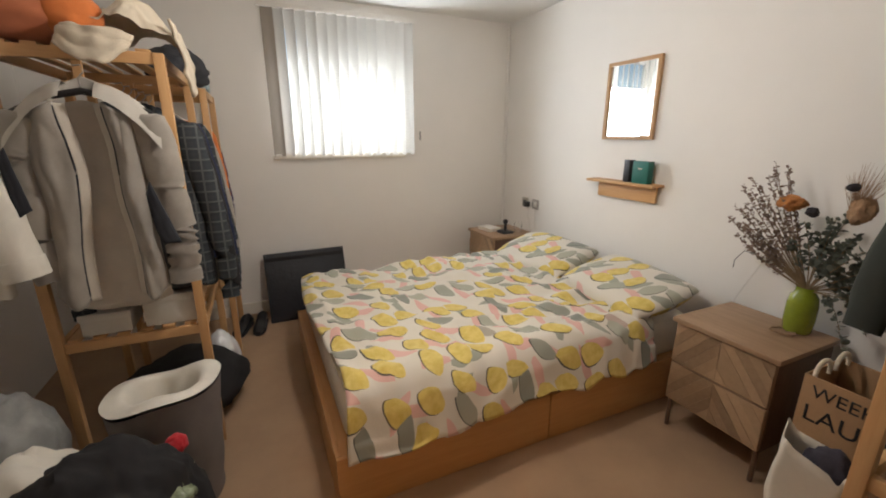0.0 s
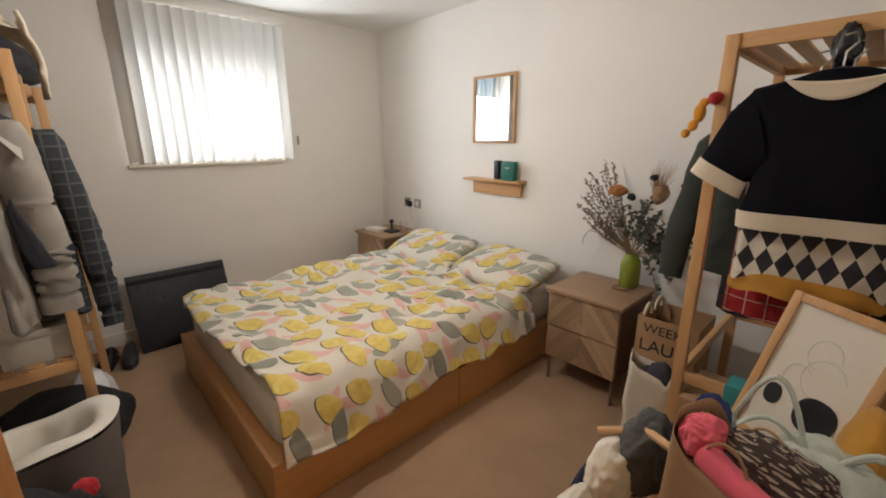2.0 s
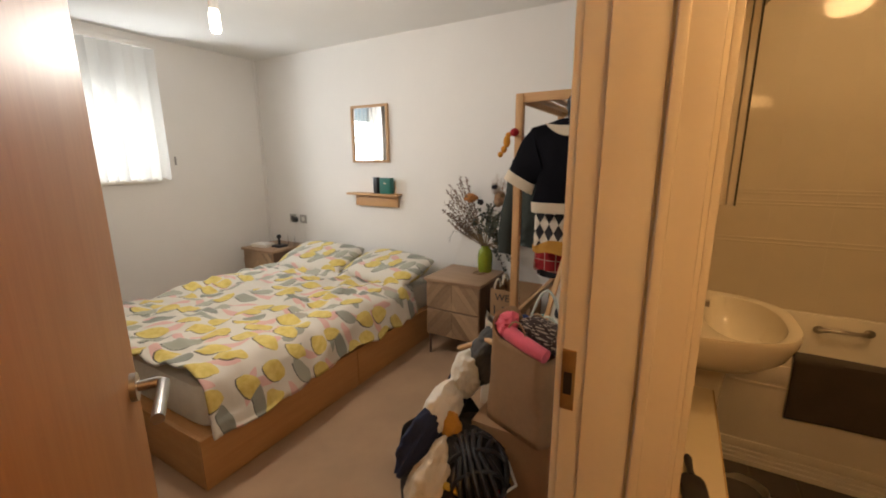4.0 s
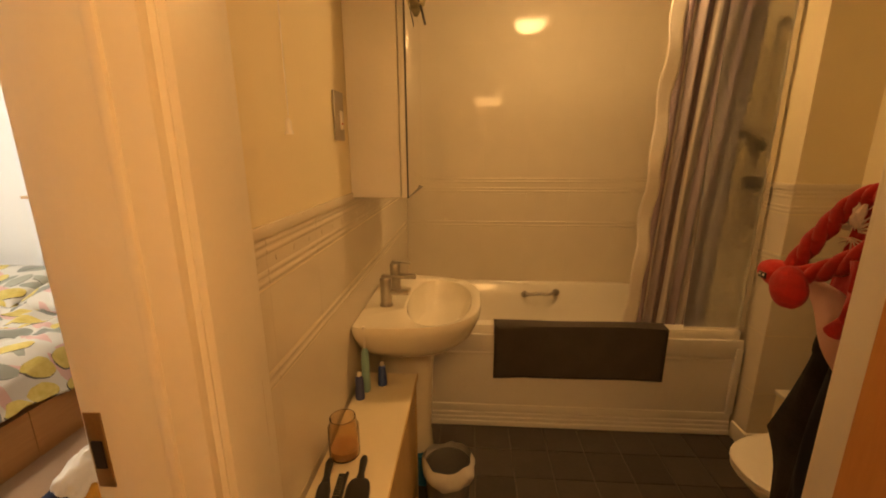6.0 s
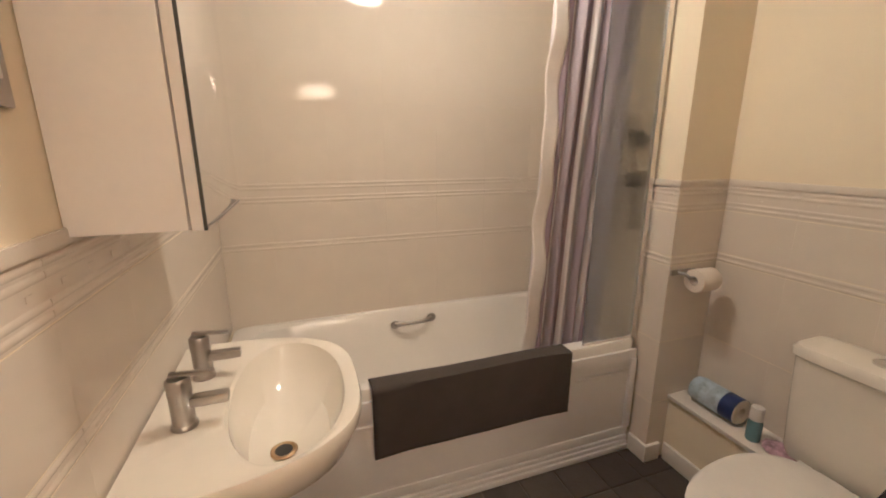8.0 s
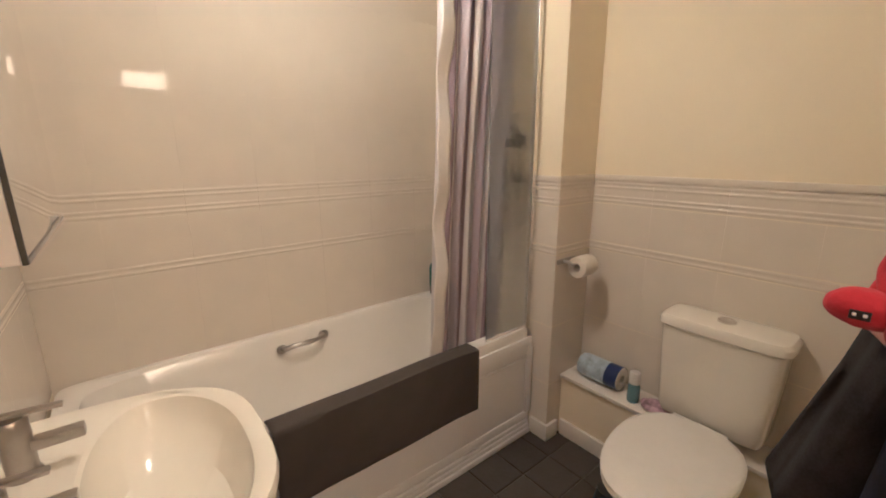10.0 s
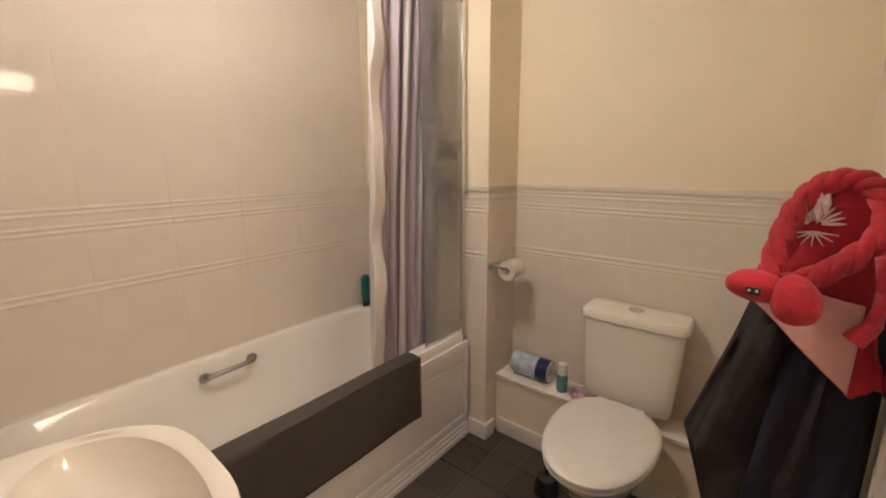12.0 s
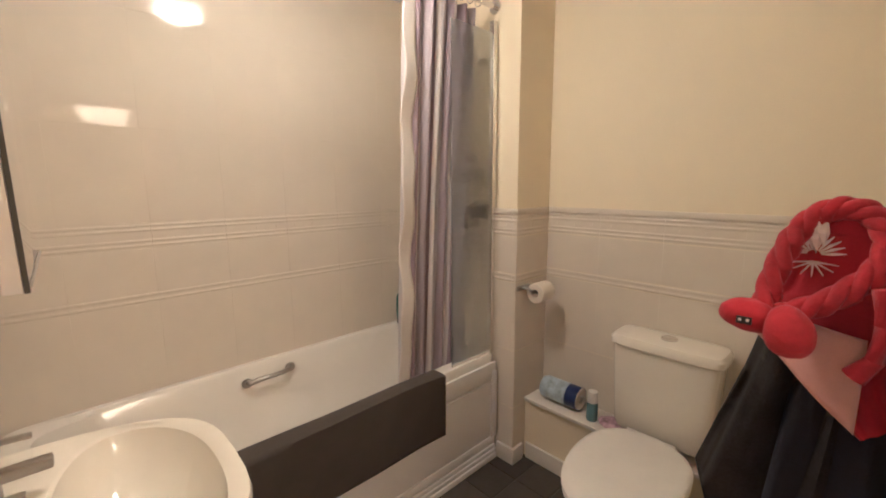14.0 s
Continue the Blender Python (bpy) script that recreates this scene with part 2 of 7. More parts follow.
PINK = cloth("hot_pink_cloth", (0.72, 0.12, 0.17), 0.2)
ORANGE = cloth("orange_fabric", (0.60, 0.17, 0.04), 0.15)
TERRACOTTA = cloth("terracotta_fabric", (0.45, 0.14, 0.06), 0.15)
MUSTARD = cloth("mustard_knit", (0.50, 0.24, 0.03), 0.15)
KRAFT = mat("kraft_paper", (0.36, 0.22, 0.115), 0.75, 0, 0.1, 8.0, 0.3, 60.0)
CARD = mat("brown_cardboard", (0.34, 0.20, 0.10), 0.8, 0, 0.08, 8.0, 0.2, 80.0)
WHITE_PAPER = mat("white_paper", (0.72, 0.66, 0.56), 0.7, 0, 0.05, 6.0, 0.2, 60.0)
MIRROR = mat("mirror_silver", (0.88, 0.88, 0.88), 0.015, 1.0, 0.0, 2.0, 0.0)
CLEAR = glass("clear_glass")
FROST = glass("frosted_screen", 0.36, (0.86, 0.89, 0.90))
PRINT = fruit_print("lemon_print_cotton")
WHITE_PLASTIC = mat("white_plastic", (0.76, 0.73, 0.68), 0.3, 0, 0.03, 10.0, 0.0, 60.0)
GREEN_GLAZE = mat("green_glaze", (0.21, 0.26, 0.02), 0.15, 0, 0.15, 12.0, 0.05, 60.0, coat=0.4)
TEAL = mat("teal_print", (0.01, 0.13, 0.10), 0.5, 0, 0.1, 10.0, 0.1, 90.0)


# ---- mesh helpers ----
def part(name, bm, material, parent=None, label="", smooth=True):
    me = bpy.data.meshes.new(name)
    bmesh.ops.recalc_face_normals(bm, faces=bm.faces)
    bm.to_mesh(me); bm.free()
    if smooth:
        me.polygons.foreach_set("use_smooth", [True] * len(me.polygons))
        me.set_sharp_from_angle(angle=radians(38 if len(me.polygons) < 900 else 80))
    me.materials.append(material)
    ob = new(name, me)
    ob.parent = parent
    if label:
        ob["label"] = label
    return ob


def thing(name, m, label, category, group=""):
    e = new(name)
    e.empty_display_size = 0.1
    e.matrix_world = m
    return tagged(e, label, category, group)


def box(bm, c, s, bevel=0.0, m=None, seg=2):
    r = bmesh.ops.create_cube(bm, size=1.0)
    mm = Matrix.Translation(c) @ Matrix.Diagonal((*s, 1))
    if m is not None:
        mm = m @ mm
    bmesh.ops.transform(bm, matrix=mm, verts=r["verts"])
    if bevel:
        es = {e for v in r["verts"] for e in v.link_edges}
        bmesh.ops.bevel(bm, geom=list(es), offset=bevel, segments=seg, affect="EDGES", profile=0.6)
    return bm


def B(c, s, bevel=0.003, m=None, seg=2):
    return box(bmesh.new(), c, s, bevel, m, seg)


def slab(x0, x1, y0, y1, z0, z1, bevel=0.0):
    return B(((x0 + x1) / 2, (y0 + y1) / 2, (z0 + z1) / 2), (x1 - x0, y1 - y0, z1 - z0), bevel)


def tube(bm, pts, r, seg=8, cap=True):
    pts = [Vector(p) for p in pts]
    rs = r if isinstance(r, (list, tuple)) else [r] * len(pts)
    rings = []
    up = Vector((0, 0, 1))
    for i, p in enumerate(pts):
        d = (pts[min(i + 1, len(pts) - 1)] - pts[max(i - 1, 0)]).normalized()
        a = d.cross(up)
        if a.length < 0.05:
            a = d.cross(Vector((0, 1, 0)))
        a.normalize(); c = d.cross(a)
        rings.append([bm.verts.new(p + (a * math.cos(2 * math.pi * k / seg) + c * math.sin(2 * math.pi * k / seg)) * rs[i]) for k in range(seg)])
    for a, c in zip(rings, rings[1:]):
        for k in range(seg):
            bm.faces.new((a[k], a[(k + 1) % seg], c[(k + 1) % seg], c[k]))
    if cap:
        bm.faces.new(rings[0][::-1]); bm.faces.new(rings[-1])
    return bm


def T(pts, r, seg=8):
    return tube(bmesh.new(), pts, r, seg)


def rings_loft(bm, rings, cap0=True, cap1=True):
    vs = [[bm.verts.new(p) for p in ring] for ring in rings]
    n = len(vs[0])
    for a, c in zip(vs, vs[1:]):
        for k in range(n):
            bm.faces.new((a[k], a[(k + 1) % n], c[(k + 1) % n], c[k]))
    if cap0:
        bm.faces.new(vs[0][::-1])
    if cap1:
        bm.faces.new(vs[-1])
    return bm


def lathe(profile, seg=28, sx=1.0, sy=1.0, cap0=True, cap1=True, at=(0, 0, 0)):
    return rings_loft(bmesh.new(), [[(at[0] + r * sx * math.cos(2 * math.pi * k / seg), at[1] + r * sy * math.sin(2 * math.pi * k / seg), at[2] + z) for k in range(seg)] for r, z in profile], cap0, cap1)


def superring(cx, cy, z, rx, ry, p=4.0, seg=40):
    out = []
    for k in range(seg):
        a = 2 * math.pi * k / seg
        c, s = math.cos(a), math.sin(a)
        out.append((cx + rx * math.copysign(abs(c) ** (2 / p), c), cy + ry * math.copysign(abs(s) ** (2 / p), s), z))
    return out


def sheet(f, nu, nv, uvf=None, closed=False):
    """A surface from f(u, v) with u, v in 0..1."""
    bm = bmesh.new()
    vs = [[bm.verts.new(f(i / nu, j / nv)) for j in range(nv + 1)] for i in range(nu + (0 if closed else 1))]
    lay = bm.loops.layers.uv.new("UVMap") if uvf else None
    n = len(vs)
    for i in range(nu):
        for j in range(nv):
            q = ((i, j), (i + 1, j), (i + 1, j + 1), (i, j + 1))
            fc = bm.faces.new([vs[a % n][b] for a, b in q])
            if lay:
                for lp, (a, b) in zip(fc.loops, q):
                    lp[lay].uv = uvf(a / nu, b / nv)
    return bm


def nz(x, y, z=0.0, s=1.0):
    return noise.noise(Vector((x * s, y * s, z * s + 7.3)))


def solid(ob, t, offset=0.0):
    md = ob.modifiers.new("thickness", "SOLIDIFY")
    md.thickness, md.offset = t, offset
    return ob


def crumple(c, r, seed=0.0, amp=0.25, freq=4.0, sub=4, flat=None):
    """A soft heap: a rounded lump with folds, cut flat at the bottom."""
    bm = bmesh.new()
    bmesh.ops.create_icosphere(bm, subdivisions=sub, radius=1.0)
    for v in bm.verts:
        d = v.co.normalized()
        w = 0.5 * nz(d.x * 1.1 + seed, d.y * 1.1, d.z * 1.1)
        ridge = 1 - 2.4 * abs(nz(d.x * 1.3 + w, d.y * freq * 0.45 + seed, d.z * 1.5 + w * 2))
        ridge2 = 1 - 2.4 * abs(nz(d.x * freq * 0.55 - w, d.y * 1.4, d.z * 2.2 + seed + w))
        fine = 1 - 2.4 * abs(nz(d.x * 5.0 + 2.5 * w, d.y * 2.4 + seed, d.z * 3.2 - 3 * w))
        fine2 = 1 - 2.4 * abs(nz(d.x * 2.6 - 3 * w + seed, d.y * 6.5, d.z * 5.0 + w))
        k = 1 + amp * (0.8 * nz(d.x + seed, d.y, d.z, 1.3) + 0.32 * ridge + 0.26 * ridge2 + 0.26 * fine + 0.16 * fine2)
        v.co = Vector((c[0] + d.x * r[0] * k, c[1] + d.y * r[1] * k, c[2] + d.z * r[2] * k))
        if flat is not None and v.co.z < flat:
            v.co.z = flat
    return bm


def structure(name, bm, material, label=""):
    return tagged(part(name, bm, material), label, kind="structure")


def join_boxes(name, boxes, material, label=""):
    bm = bmesh.new()
    for x0, x1, y0, y1, z0, z1 in boxes:
        box(bm, ((x0 + x1) / 2, (y0 + y1) / 2, (z0 + z1) / 2), (x1 - x0, y1 - y0, z1 - z0))
    return structure(name, bm, material, label)


# ---- the shell ----
ZC = 2.43
XW, XE, YS, YN = -1.05, 2.50, -0.275, 3.45
HALL = -0.40            # hall face of the bedroom wall, and basin wall of the bathroom
BX0, BX1 = 0.315, 0.455   # wall with the bathroom door
BE, BS = 2.52, -2.445   # bathroom east and south faces
JX, HX = 0.320, -0.525   # bedroom doorway
JN, JS = -0.475, -1.385   # bathroom doorway
DH = 2.03
WX0, WX1, WZ0, WZ1 = 0.40, 1.45, 1.275, 2.31

structure("floor", slab(XW - 0.1, XE + 0.1, -0.338, YN + 0.3, -0.1, 0.0), CARPET, "short-pile beige carpet")
structure("floor_hall", slab(-1.75, 0.385, -2.75, -0.338, -0.1, -0.001), CARPET, "beige carpet in the hall")
join_boxes("ceiling", [(-1.9, 2.8, -2.8, 3.8, ZC, ZC + 0.12)], CEIL, "white painted ceiling")
join_boxes("wall_north", [(XW - 0.1, WX0, YN, YN + 0.28, 0, ZC), (WX1, XE + 0.12, YN, YN + 0.28, 0, ZC), (WX0, WX1, YN, YN + 0.28, 0, WZ0), (WX0, WX1, YN, YN + 0.28, WZ1, ZC)], PAINT, "off-white painted wall with a window")
join_boxes("wall_east", [(XE, XE + 0.14, -0.30, YN, 0, ZC)], PAINT, "off-white painted wall behind the bed")
join_boxes("wall_west", [(XW - 0.12, XW, HALL, YN, 0, ZC)], PAINT, "off-white painted wall")
join_boxes("wall_south", [(JX + 0.03, XE, -0.34, YS, 0, ZC), (XW, HX - 0.03, HALL, YS, 0, ZC), (HX - 0.03, JX + 0.03, HALL, YS, DH + 0.03, ZC)], PAINT, "off-white wall with the bedroom doorway")
join_boxes("wall_basin", [(JX + 0.03, BE + 0.12, HALL, -0.342, 0, ZC)], CREAM, "cream painted bathroom wall above white tiles")
join_boxes("wall_bathroom_door", [(BX0, BX1, JN + 0.03, HALL, 0, ZC), (BX0, BX1, BS - 0.1, JS - 0.03, 0, ZC), (BX0, BX1, JS - 0.03, JN + 0.03, DH + 0.03, ZC)], CREAM, "cream wall with the bathroom doorway")
join_boxes("wall_tub", [(BE, BE + 0.12, BS - 0.1, HALL, 0, ZC)], GROUT, "tiled wall along the bath")
join_boxes("wall_toilet", [(BX1, BE, BS - 0.12, BS, 0, ZC)], CREAM, "cream wall behind the toilet")
join_boxes("wall_pier", [(1.672, BE, BS, -2.182, 0, ZC)], CREAM, "boxed-out cream wall at the end of the bath")
join_boxes("wall_hall", [(-1.75, -1.65, -2.75, HALL, 0, ZC), (-1.75, BX0, -2.8, -2.7, 0, ZC), (-1.75, XW - 0.12, HALL, HALL + 0.1, 0, ZC)], CREAM, "cream hall wall")
structure("floor_bathroom", slab(0.385, BE, BS, HALL, -0.1, -0.006), SLATE_JOINT, "dark joints of the slate floor")

# skirting
for nm, (x0, x1, y0, y1) in {"baseboard_north": (XW, XE, YN - 0.015, YN), "baseboard_east": (XE - 0.015, XE, YS, YN - 0.015), "baseboard_south": (JX + 0.11, XE - 0.015, YS, YS + 0.015), "baseboard_pier": (1.657, 1.672, BS + 0.19, -2.182), "baseboard_pier_end": (1.657, 1.765, -2.182, -2.167)}.items():
    structure(nm, slab(x0, x1, y0, y1, 0, 0.10 if "pier" not in nm else 0.085, 0.004), GLOSS, "white painted skirting board")


def door_lining(name, horizontal, a0, a1, b0, b1, hinge_low):
    """Lining, stops and architraves of a doorway. a: along the wall, b: through it."""
    e = tagged(new(name), "white painted door frame with architraves", kind="structure")

    def put(nm, x0, x1, y0, y1, z0, z1, bevel=0.003):
        bm = slab(x0, x1, y0, y1, z0, z1, bevel) if horizontal else slab(y0, y1, x0, x1, z0, z1, bevel)
        part(nm, bm, GLOSS, e)
    put("jamb", a0 - 0.03, a0, b0 - 0.002, b1 + 0.002, 0, DH)
    put("jamb", a1, a1 + 0.03, b0 - 0.002, b1 + 0.002, 0, DH)
    put("head", a0 - 0.03, a1 + 0.03, b0 - 0.002, b1 + 0.002, DH, DH + 0.03)
    s0, s1 = (b0, b1 - 0.042) if hinge_low else (b0 + 0.042, b1)
    put("door_stop", a0, a0 + 0.012, s0, s1, 0, DH - 0.012, 0.002)
    put("door_stop", a1 - 0.012, a1, s0, s1, 0, DH - 0.012, 0.002)
    put("door_stop", a0, a1, s0, s1, DH - 0.012, DH, 0.002)
    for y0, y1 in ((b0 - 0.018, b0), (b1, b1 + 0.018)):
        for aa, sgn in ((a0, -1), (a1, 1)):
            for off, w, t in ((0.008, 0.062, 1.0), (0.052, 0.016, 1.35)):
                lo, hi = sorted((aa + sgn * off, aa + sgn * (off + w)))
                yy = (y0 - 0.006 * (t > 1), y1) if y0 < (b0 + b1) / 2 else (y0, y1 + 0.006 * (t > 1))
                put("architrave", lo, hi, yy[0], yy[1], 0, DH + 0.07, 0.005)
        put("architrave", a0 - 0.07, a1 + 0.07, y0, y1, DH + 0.008, DH + 0.069, 0.005)
    return e


fr1 = door_lining("door_frame_1", True, HX, JX, HALL, YS, True)
fr2 = door_lining("door_frame_2", False, JS, JN, BX0, BX1, True)
for e, c, s in ((fr1, (JX, -0.285, 1.02), (0.004, 0.026, 0.125)), (fr2, (BX0 + 0.102, JN, 1.008), (0.026, 0.004, 0.125))):
    pl = part("strike_plate", B(c, s, 0.001), BRASS, e, "dull brass strike plate")
    off = (-0.003, 0, 0) if s[0] < 0.01 else (0, -0.003, 0)
    part("latch_hole", B((c[0] + off[0], c[1] + off[1], c[2] - 0.006), (max(s[0] * 0.6, 0.003), max(s[1] * 0.6, 0.003), 0.045), 0), BLACK, pl)


def door_leaf(m, label, mirrored=1):
    d = thing("door", m, label, "door")
    part("leaf", B((0.415, 0, 1.0), (0.826, 0.040, 1.985), 0.003), DOORWOOD, d)
    for s in (-1, 1):
        part("rose", T([(0.765, s * 0.018, 1.03), (0.765, s * 0.030, 1.03)], 0.026, 20), STEEL, d)
        part("lever_handle", T([(0.765, s * 0.026, 1.03), (0.765, s * 0.062, 1.03), (0.755, s * 0.070, 1.03), (0.63, s * 0.070, 1.03)], [0.010, 0.010, 0.0105, 0.010], 14), STEEL, d, "satin steel lever handle")
    for z in (0.25, 1.75):
        part("hinge", T([(0, 0.024 * mirrored, z - 0.05), (0, 0.024 * mirrored, z + 0.05)], 0.007, 10), STEEL, d)
    return d


door_leaf(pose(HX + 0.006, -0.262, 0.005, 0, 0, 60.0), "open wooden bedroom door with steel lever handle", 1)
door_leaf(pose(BX0 + 0.012, JS + 0.071, 0.005, 0, 0, 180.0), "open wooden bathroom door standing in the hall", 1)

# ---- window and blind ----
win = tagged(new("window_1"), "white framed window behind a vertical blind", kind="structure")
for nm, c, s in (("window_frame", (WX0 + 0.03, 3.66, 1.79), (0.06, 0.06, 1.035)), ("window_frame", (WX1 - 0.03, 3.66, 1.79), (0.06, 0.06, 1.035)), ("window_frame", (0.925, 3.66, WZ0 + 0.03), (0.93, 0.06, 0.06)), ("window_frame", (0.925, 3.66, WZ1 - 0.03), (0.93, 0.06, 0.06)), ("mullion", (0.925, 3.66, 1.79), (0.05, 0.05, 0.915))):
    part(nm, B(c, s, 0.004), WHITE_PLASTIC, win)
for x in (0.68, 1.17):
    pn = part("pane", B((x, 3.665, 1.79), (0.44, 0.008, 0.91), 0), CLEAR, win)
    pn.visible_shadow = False
part("window_sill", B((0.91, 3.45, 1.270), (1.08, 0.09, 0.024), 0.006), GLOSS, win)
blind = thing("vertical_blind", pose(0, 3.425, 0), "off-white vertical fabric blind with closed slats", "blind")
part("headrail", B((0.95, 0, 2.345), (1.19, 0.035, 0.03), 0.004), WHITE_PLASTIC, blind)
SLAT = slat_cloth("blind_fabric", (0.60, 0.59, 0.56), 0.024)
# same fabric in a darker colour: the shade on the end slat is painted in
SLAT_END = slat_cloth("blind_fabric_shaded", (0.30, 0.26, 0.22), 0.08)
for i in range(15):
    x = 0.42 + i * 0.0765
    ang = radians(-37 if i else -4)
    w = 0.043

    def slat(u, v, x=x, ang=ang):
        a = (u - 0.5) * 2
        lx, ly = a * w, 0.007 * (1 - a * a) + 0.003 * nz(x * 9, v * 2)
        return (x + lx * math.cos(ang) - ly * math.sin(ang), lx * math.sin(ang) + ly + 0.004 * (i % 2) - 0.004, 1.282 + v * 1.045)
    part("slat", sheet(slat, 5, 6), SLAT if i else SLAT_END, blind, "" if i else "shaded end slat")
for i in range(15):
    x = 0.42 + i * 0.0765
    part("bottom_weight", B((x, 0.004, 1.286), (0.08, 0.006, 0.022), 0.002), WHITE_PLASTIC, blind)
part("wand", B((1.60, 0.02, 1.44), (0.012, 0.012, 0.075), 0.003), mat("grey_plastic", (0.25, 0.24, 0.22), 0.5), blind, "grey cord weight")
structure("trim_corner_pipe", T([(2.484, 3.434, 0), (2.484, 3.434, ZC)], 0.014, 14), PAINT, "painted pipe in the corner")

# ---- ceiling lamps ----
pend = thing("pendant_lamp", pose(0.777, 1.39, 0), "bare lit lamp bulb hanging on a white cord", "lamp")
part("cord", T([(0, 0, ZC), (0, 0, 2.13)], 0.004), WHITE_PLASTIC, pend)
part("ceiling_rose", lathe([(0.04, ZC - 0.025), (0.045, ZC - 0.01), (0.045, ZC)]), WHITE_PLASTIC, pend)
part("lamp_holder", lathe([(0.012, 2.13), (0.02, 2.12), (0.02, 2.075)]), WHITE_PLASTIC, pend)
bulb = part("bulb", lathe([(0.016, 2.075), (0.021, 2.06), (0.021, 1.995), (0.015, 1.985)]), glow("bulb_glow", (1.0, 0.88, 0.72), 26.0), pend, "lit tubular bulb")
cl = thing("ceiling_lamp", pose(1.62, -1.27, 0), "round warm glass ceiling lamp above the bath", "lamp")
part("base_plate", lathe([(0.085, ZC - 0.02), (0.09, ZC - 0.01), (0.09, ZC)]), WHITE_PLASTIC, cl)
part("shade", lathe([(0.015, ZC - 0.090), (0.062, ZC - 0.083), (0.100, ZC - 0.062), (0.116, ZC - 0.033), (0.112, ZC - 0.02)]), glow("opal_glass_glow", (1.0, 0.59, 0.25), 47.0), cl, "lit opal glass shade")
hl = thing("pendant_lamp", pose(-0.57, -1.05, 0), "warm lit drum-shaped pendant lamp in the hall", "lamp")
part("ceiling_rose", lathe([(0.04, ZC - 0.025), (0.045, ZC - 0.01), (0.045, ZC)]), WHITE_PLASTIC, hl)
part("cord", T([(0, 0, ZC), (0, 0, 2.23)], 0.004), WHITE_PLASTIC, hl)
part("shade", lathe([(0.03, 2.232), (0.165, 2.23), (0.172, 2.222), (0.172, 2.028), (0.165, 2.02), (0.03, 2.018)], 36), glow("hall_shade_glow", (1.0, 0.54, 0.20), 15.0), hl, "lit fabric drum shade")

# ---- bathroom fixtures ----
tub = thing("bathtub", pose(0.006, 0.015, 0) @ Matrix.Diagonal((1, 1, 0.968, 1)), "white acrylic bathtub with a panelled front", "bathtub")
cx, cy = 2.145, -1.305
part("shell", rings_loft(bmesh.new(), [superring(cx, cy, 0.50, 0.372, 0.880, 24, 64), superring(cx, cy, 0.575, 0.374, 0.882, 24, 64), superring(cx, cy, 0.592, 0.368, 0.876, 20, 64), superring(cx + 0.019, cy, 0.592, 0.327, 0.835, 12, 64), superring(cx + 0.019, cy, 0.575, 0.313, 0.81, 9, 64), superring(cx + 0.018, cy, 0.40, 0.292, 0.77, 7, 64), superring(cx, cy, 0.20, 0.25, 0.70, 6, 64), superring(cx, cy, 0.16, 0.21, 0.64, 5, 64)], False, True), ACRYLIC, tub)
part("side_panel", slab(1.772, 1.784, -2.18, -0.425, 0.02, 0.50, 0.002), PANEL, tub)
part("top_rail", slab(1.762, 1.776, -2.18, -0.425, 0.455, 0.545, 0.005), PANEL, tub)
part("panel_moulding", slab(1.764, 1.776, -2.16, -0.44, 0.425, 0.440, 0.004), PANEL, tub)
for i, (z0, z1, x) in enumerate(((0.0, 0.028, 1.752), (0.031, 0.052, 1.757), (0.055, 0.076, 1.761), (0.079, 0.125, 1.766))):
    part("plinth_strip", slab(x, 1.776, -2.18, -0.425, z0, z1, 0.004), PANEL, tub)
part("end_batten", slab(1.757, 1.775, -2.182, -2.150, 0.126, 0.50, 0.003), PANEL, tub)
gr = part("grab_handle", T([(2.470, -1.205, 0.515), (2.435, -1.215, 0.520), (2.425, -1.25, 0.528), (2.425, -1.36, 0.530), (2.437, -1.40, 0.532), (2.470, -1.41, 0.532)], [0.013, 0.013, 0.011, 0.011, 0.013, 0.013], 12), STEEL, tub, "grey metal grab handle")
for y, z in ((-1.205, 0.515), (-1.41, 0.532)):
    part("handle_rose", lathe([(0.024, -0.006), (0.024, 0.0)], 18, at=(0, 0, 0)), STEEL, gr).matrix_local = pose(2.458, y, z, 0, 90, 0)

mt = thing("bath_mat", pose(0.008, 0.008, -0.021), "dark brown towelling bath mat hung over the bath edge", "bath mat")


def mat_drape(u, v):
    y = -0.955 - 0.845 * u
    s = v * 0.62
    w = 0.004 * nz(u * 6, v * 3) + 0.006 * math.sin(u * 9 + v * 2)
    if s < 0.285:
        return (1.744 + w * 0.7, y + 0.01 * (0.3 - s) * math.sin(u * 3), 0.315 + s + 0.012 * math.sin(u * 2.6))
    if s < 0.36:
        a = (s - 0.285) / 0.075
        return (1.744 + a * 0.085, y, 0.602 + 0.004 * math.sin(a * 3.14) + w * 0.3)
    return (1.829 + 0.02 * (s - 0.36), y, 0.600 - (s - 0.36) + w)


solid(part("towel", sheet(mat_drape, 40, 44), BATHMAT, mt), 0.007)

cab = thing("bathroom_cabinet", pose(0.103, 0, -0.008), "white wall cabinet with a mirrored door", "cabinet")
part("body", slab(1.15, 1.585, -0.575, -0.402, 1.288, 1.95, 0.002), PANEL, cab)
dr = part("door", slab(1.149, 1.587, -0.598, -0.579, 1.287, 1.951, 0.002), PANEL, cab)
part("mirror", slab(1.151, 1.585, -0.6025, -0.5985, 1.289, 1.949, 0.0005), MIRROR, dr, "mirror glass")
# dark strip added for the thin shaded gap at the mirror's left edge
EDGE = mat("dark_gap_strip", (0.05, 0.05, 0.045), 0.5, 0, 0.1, 10, 0.1, 80)
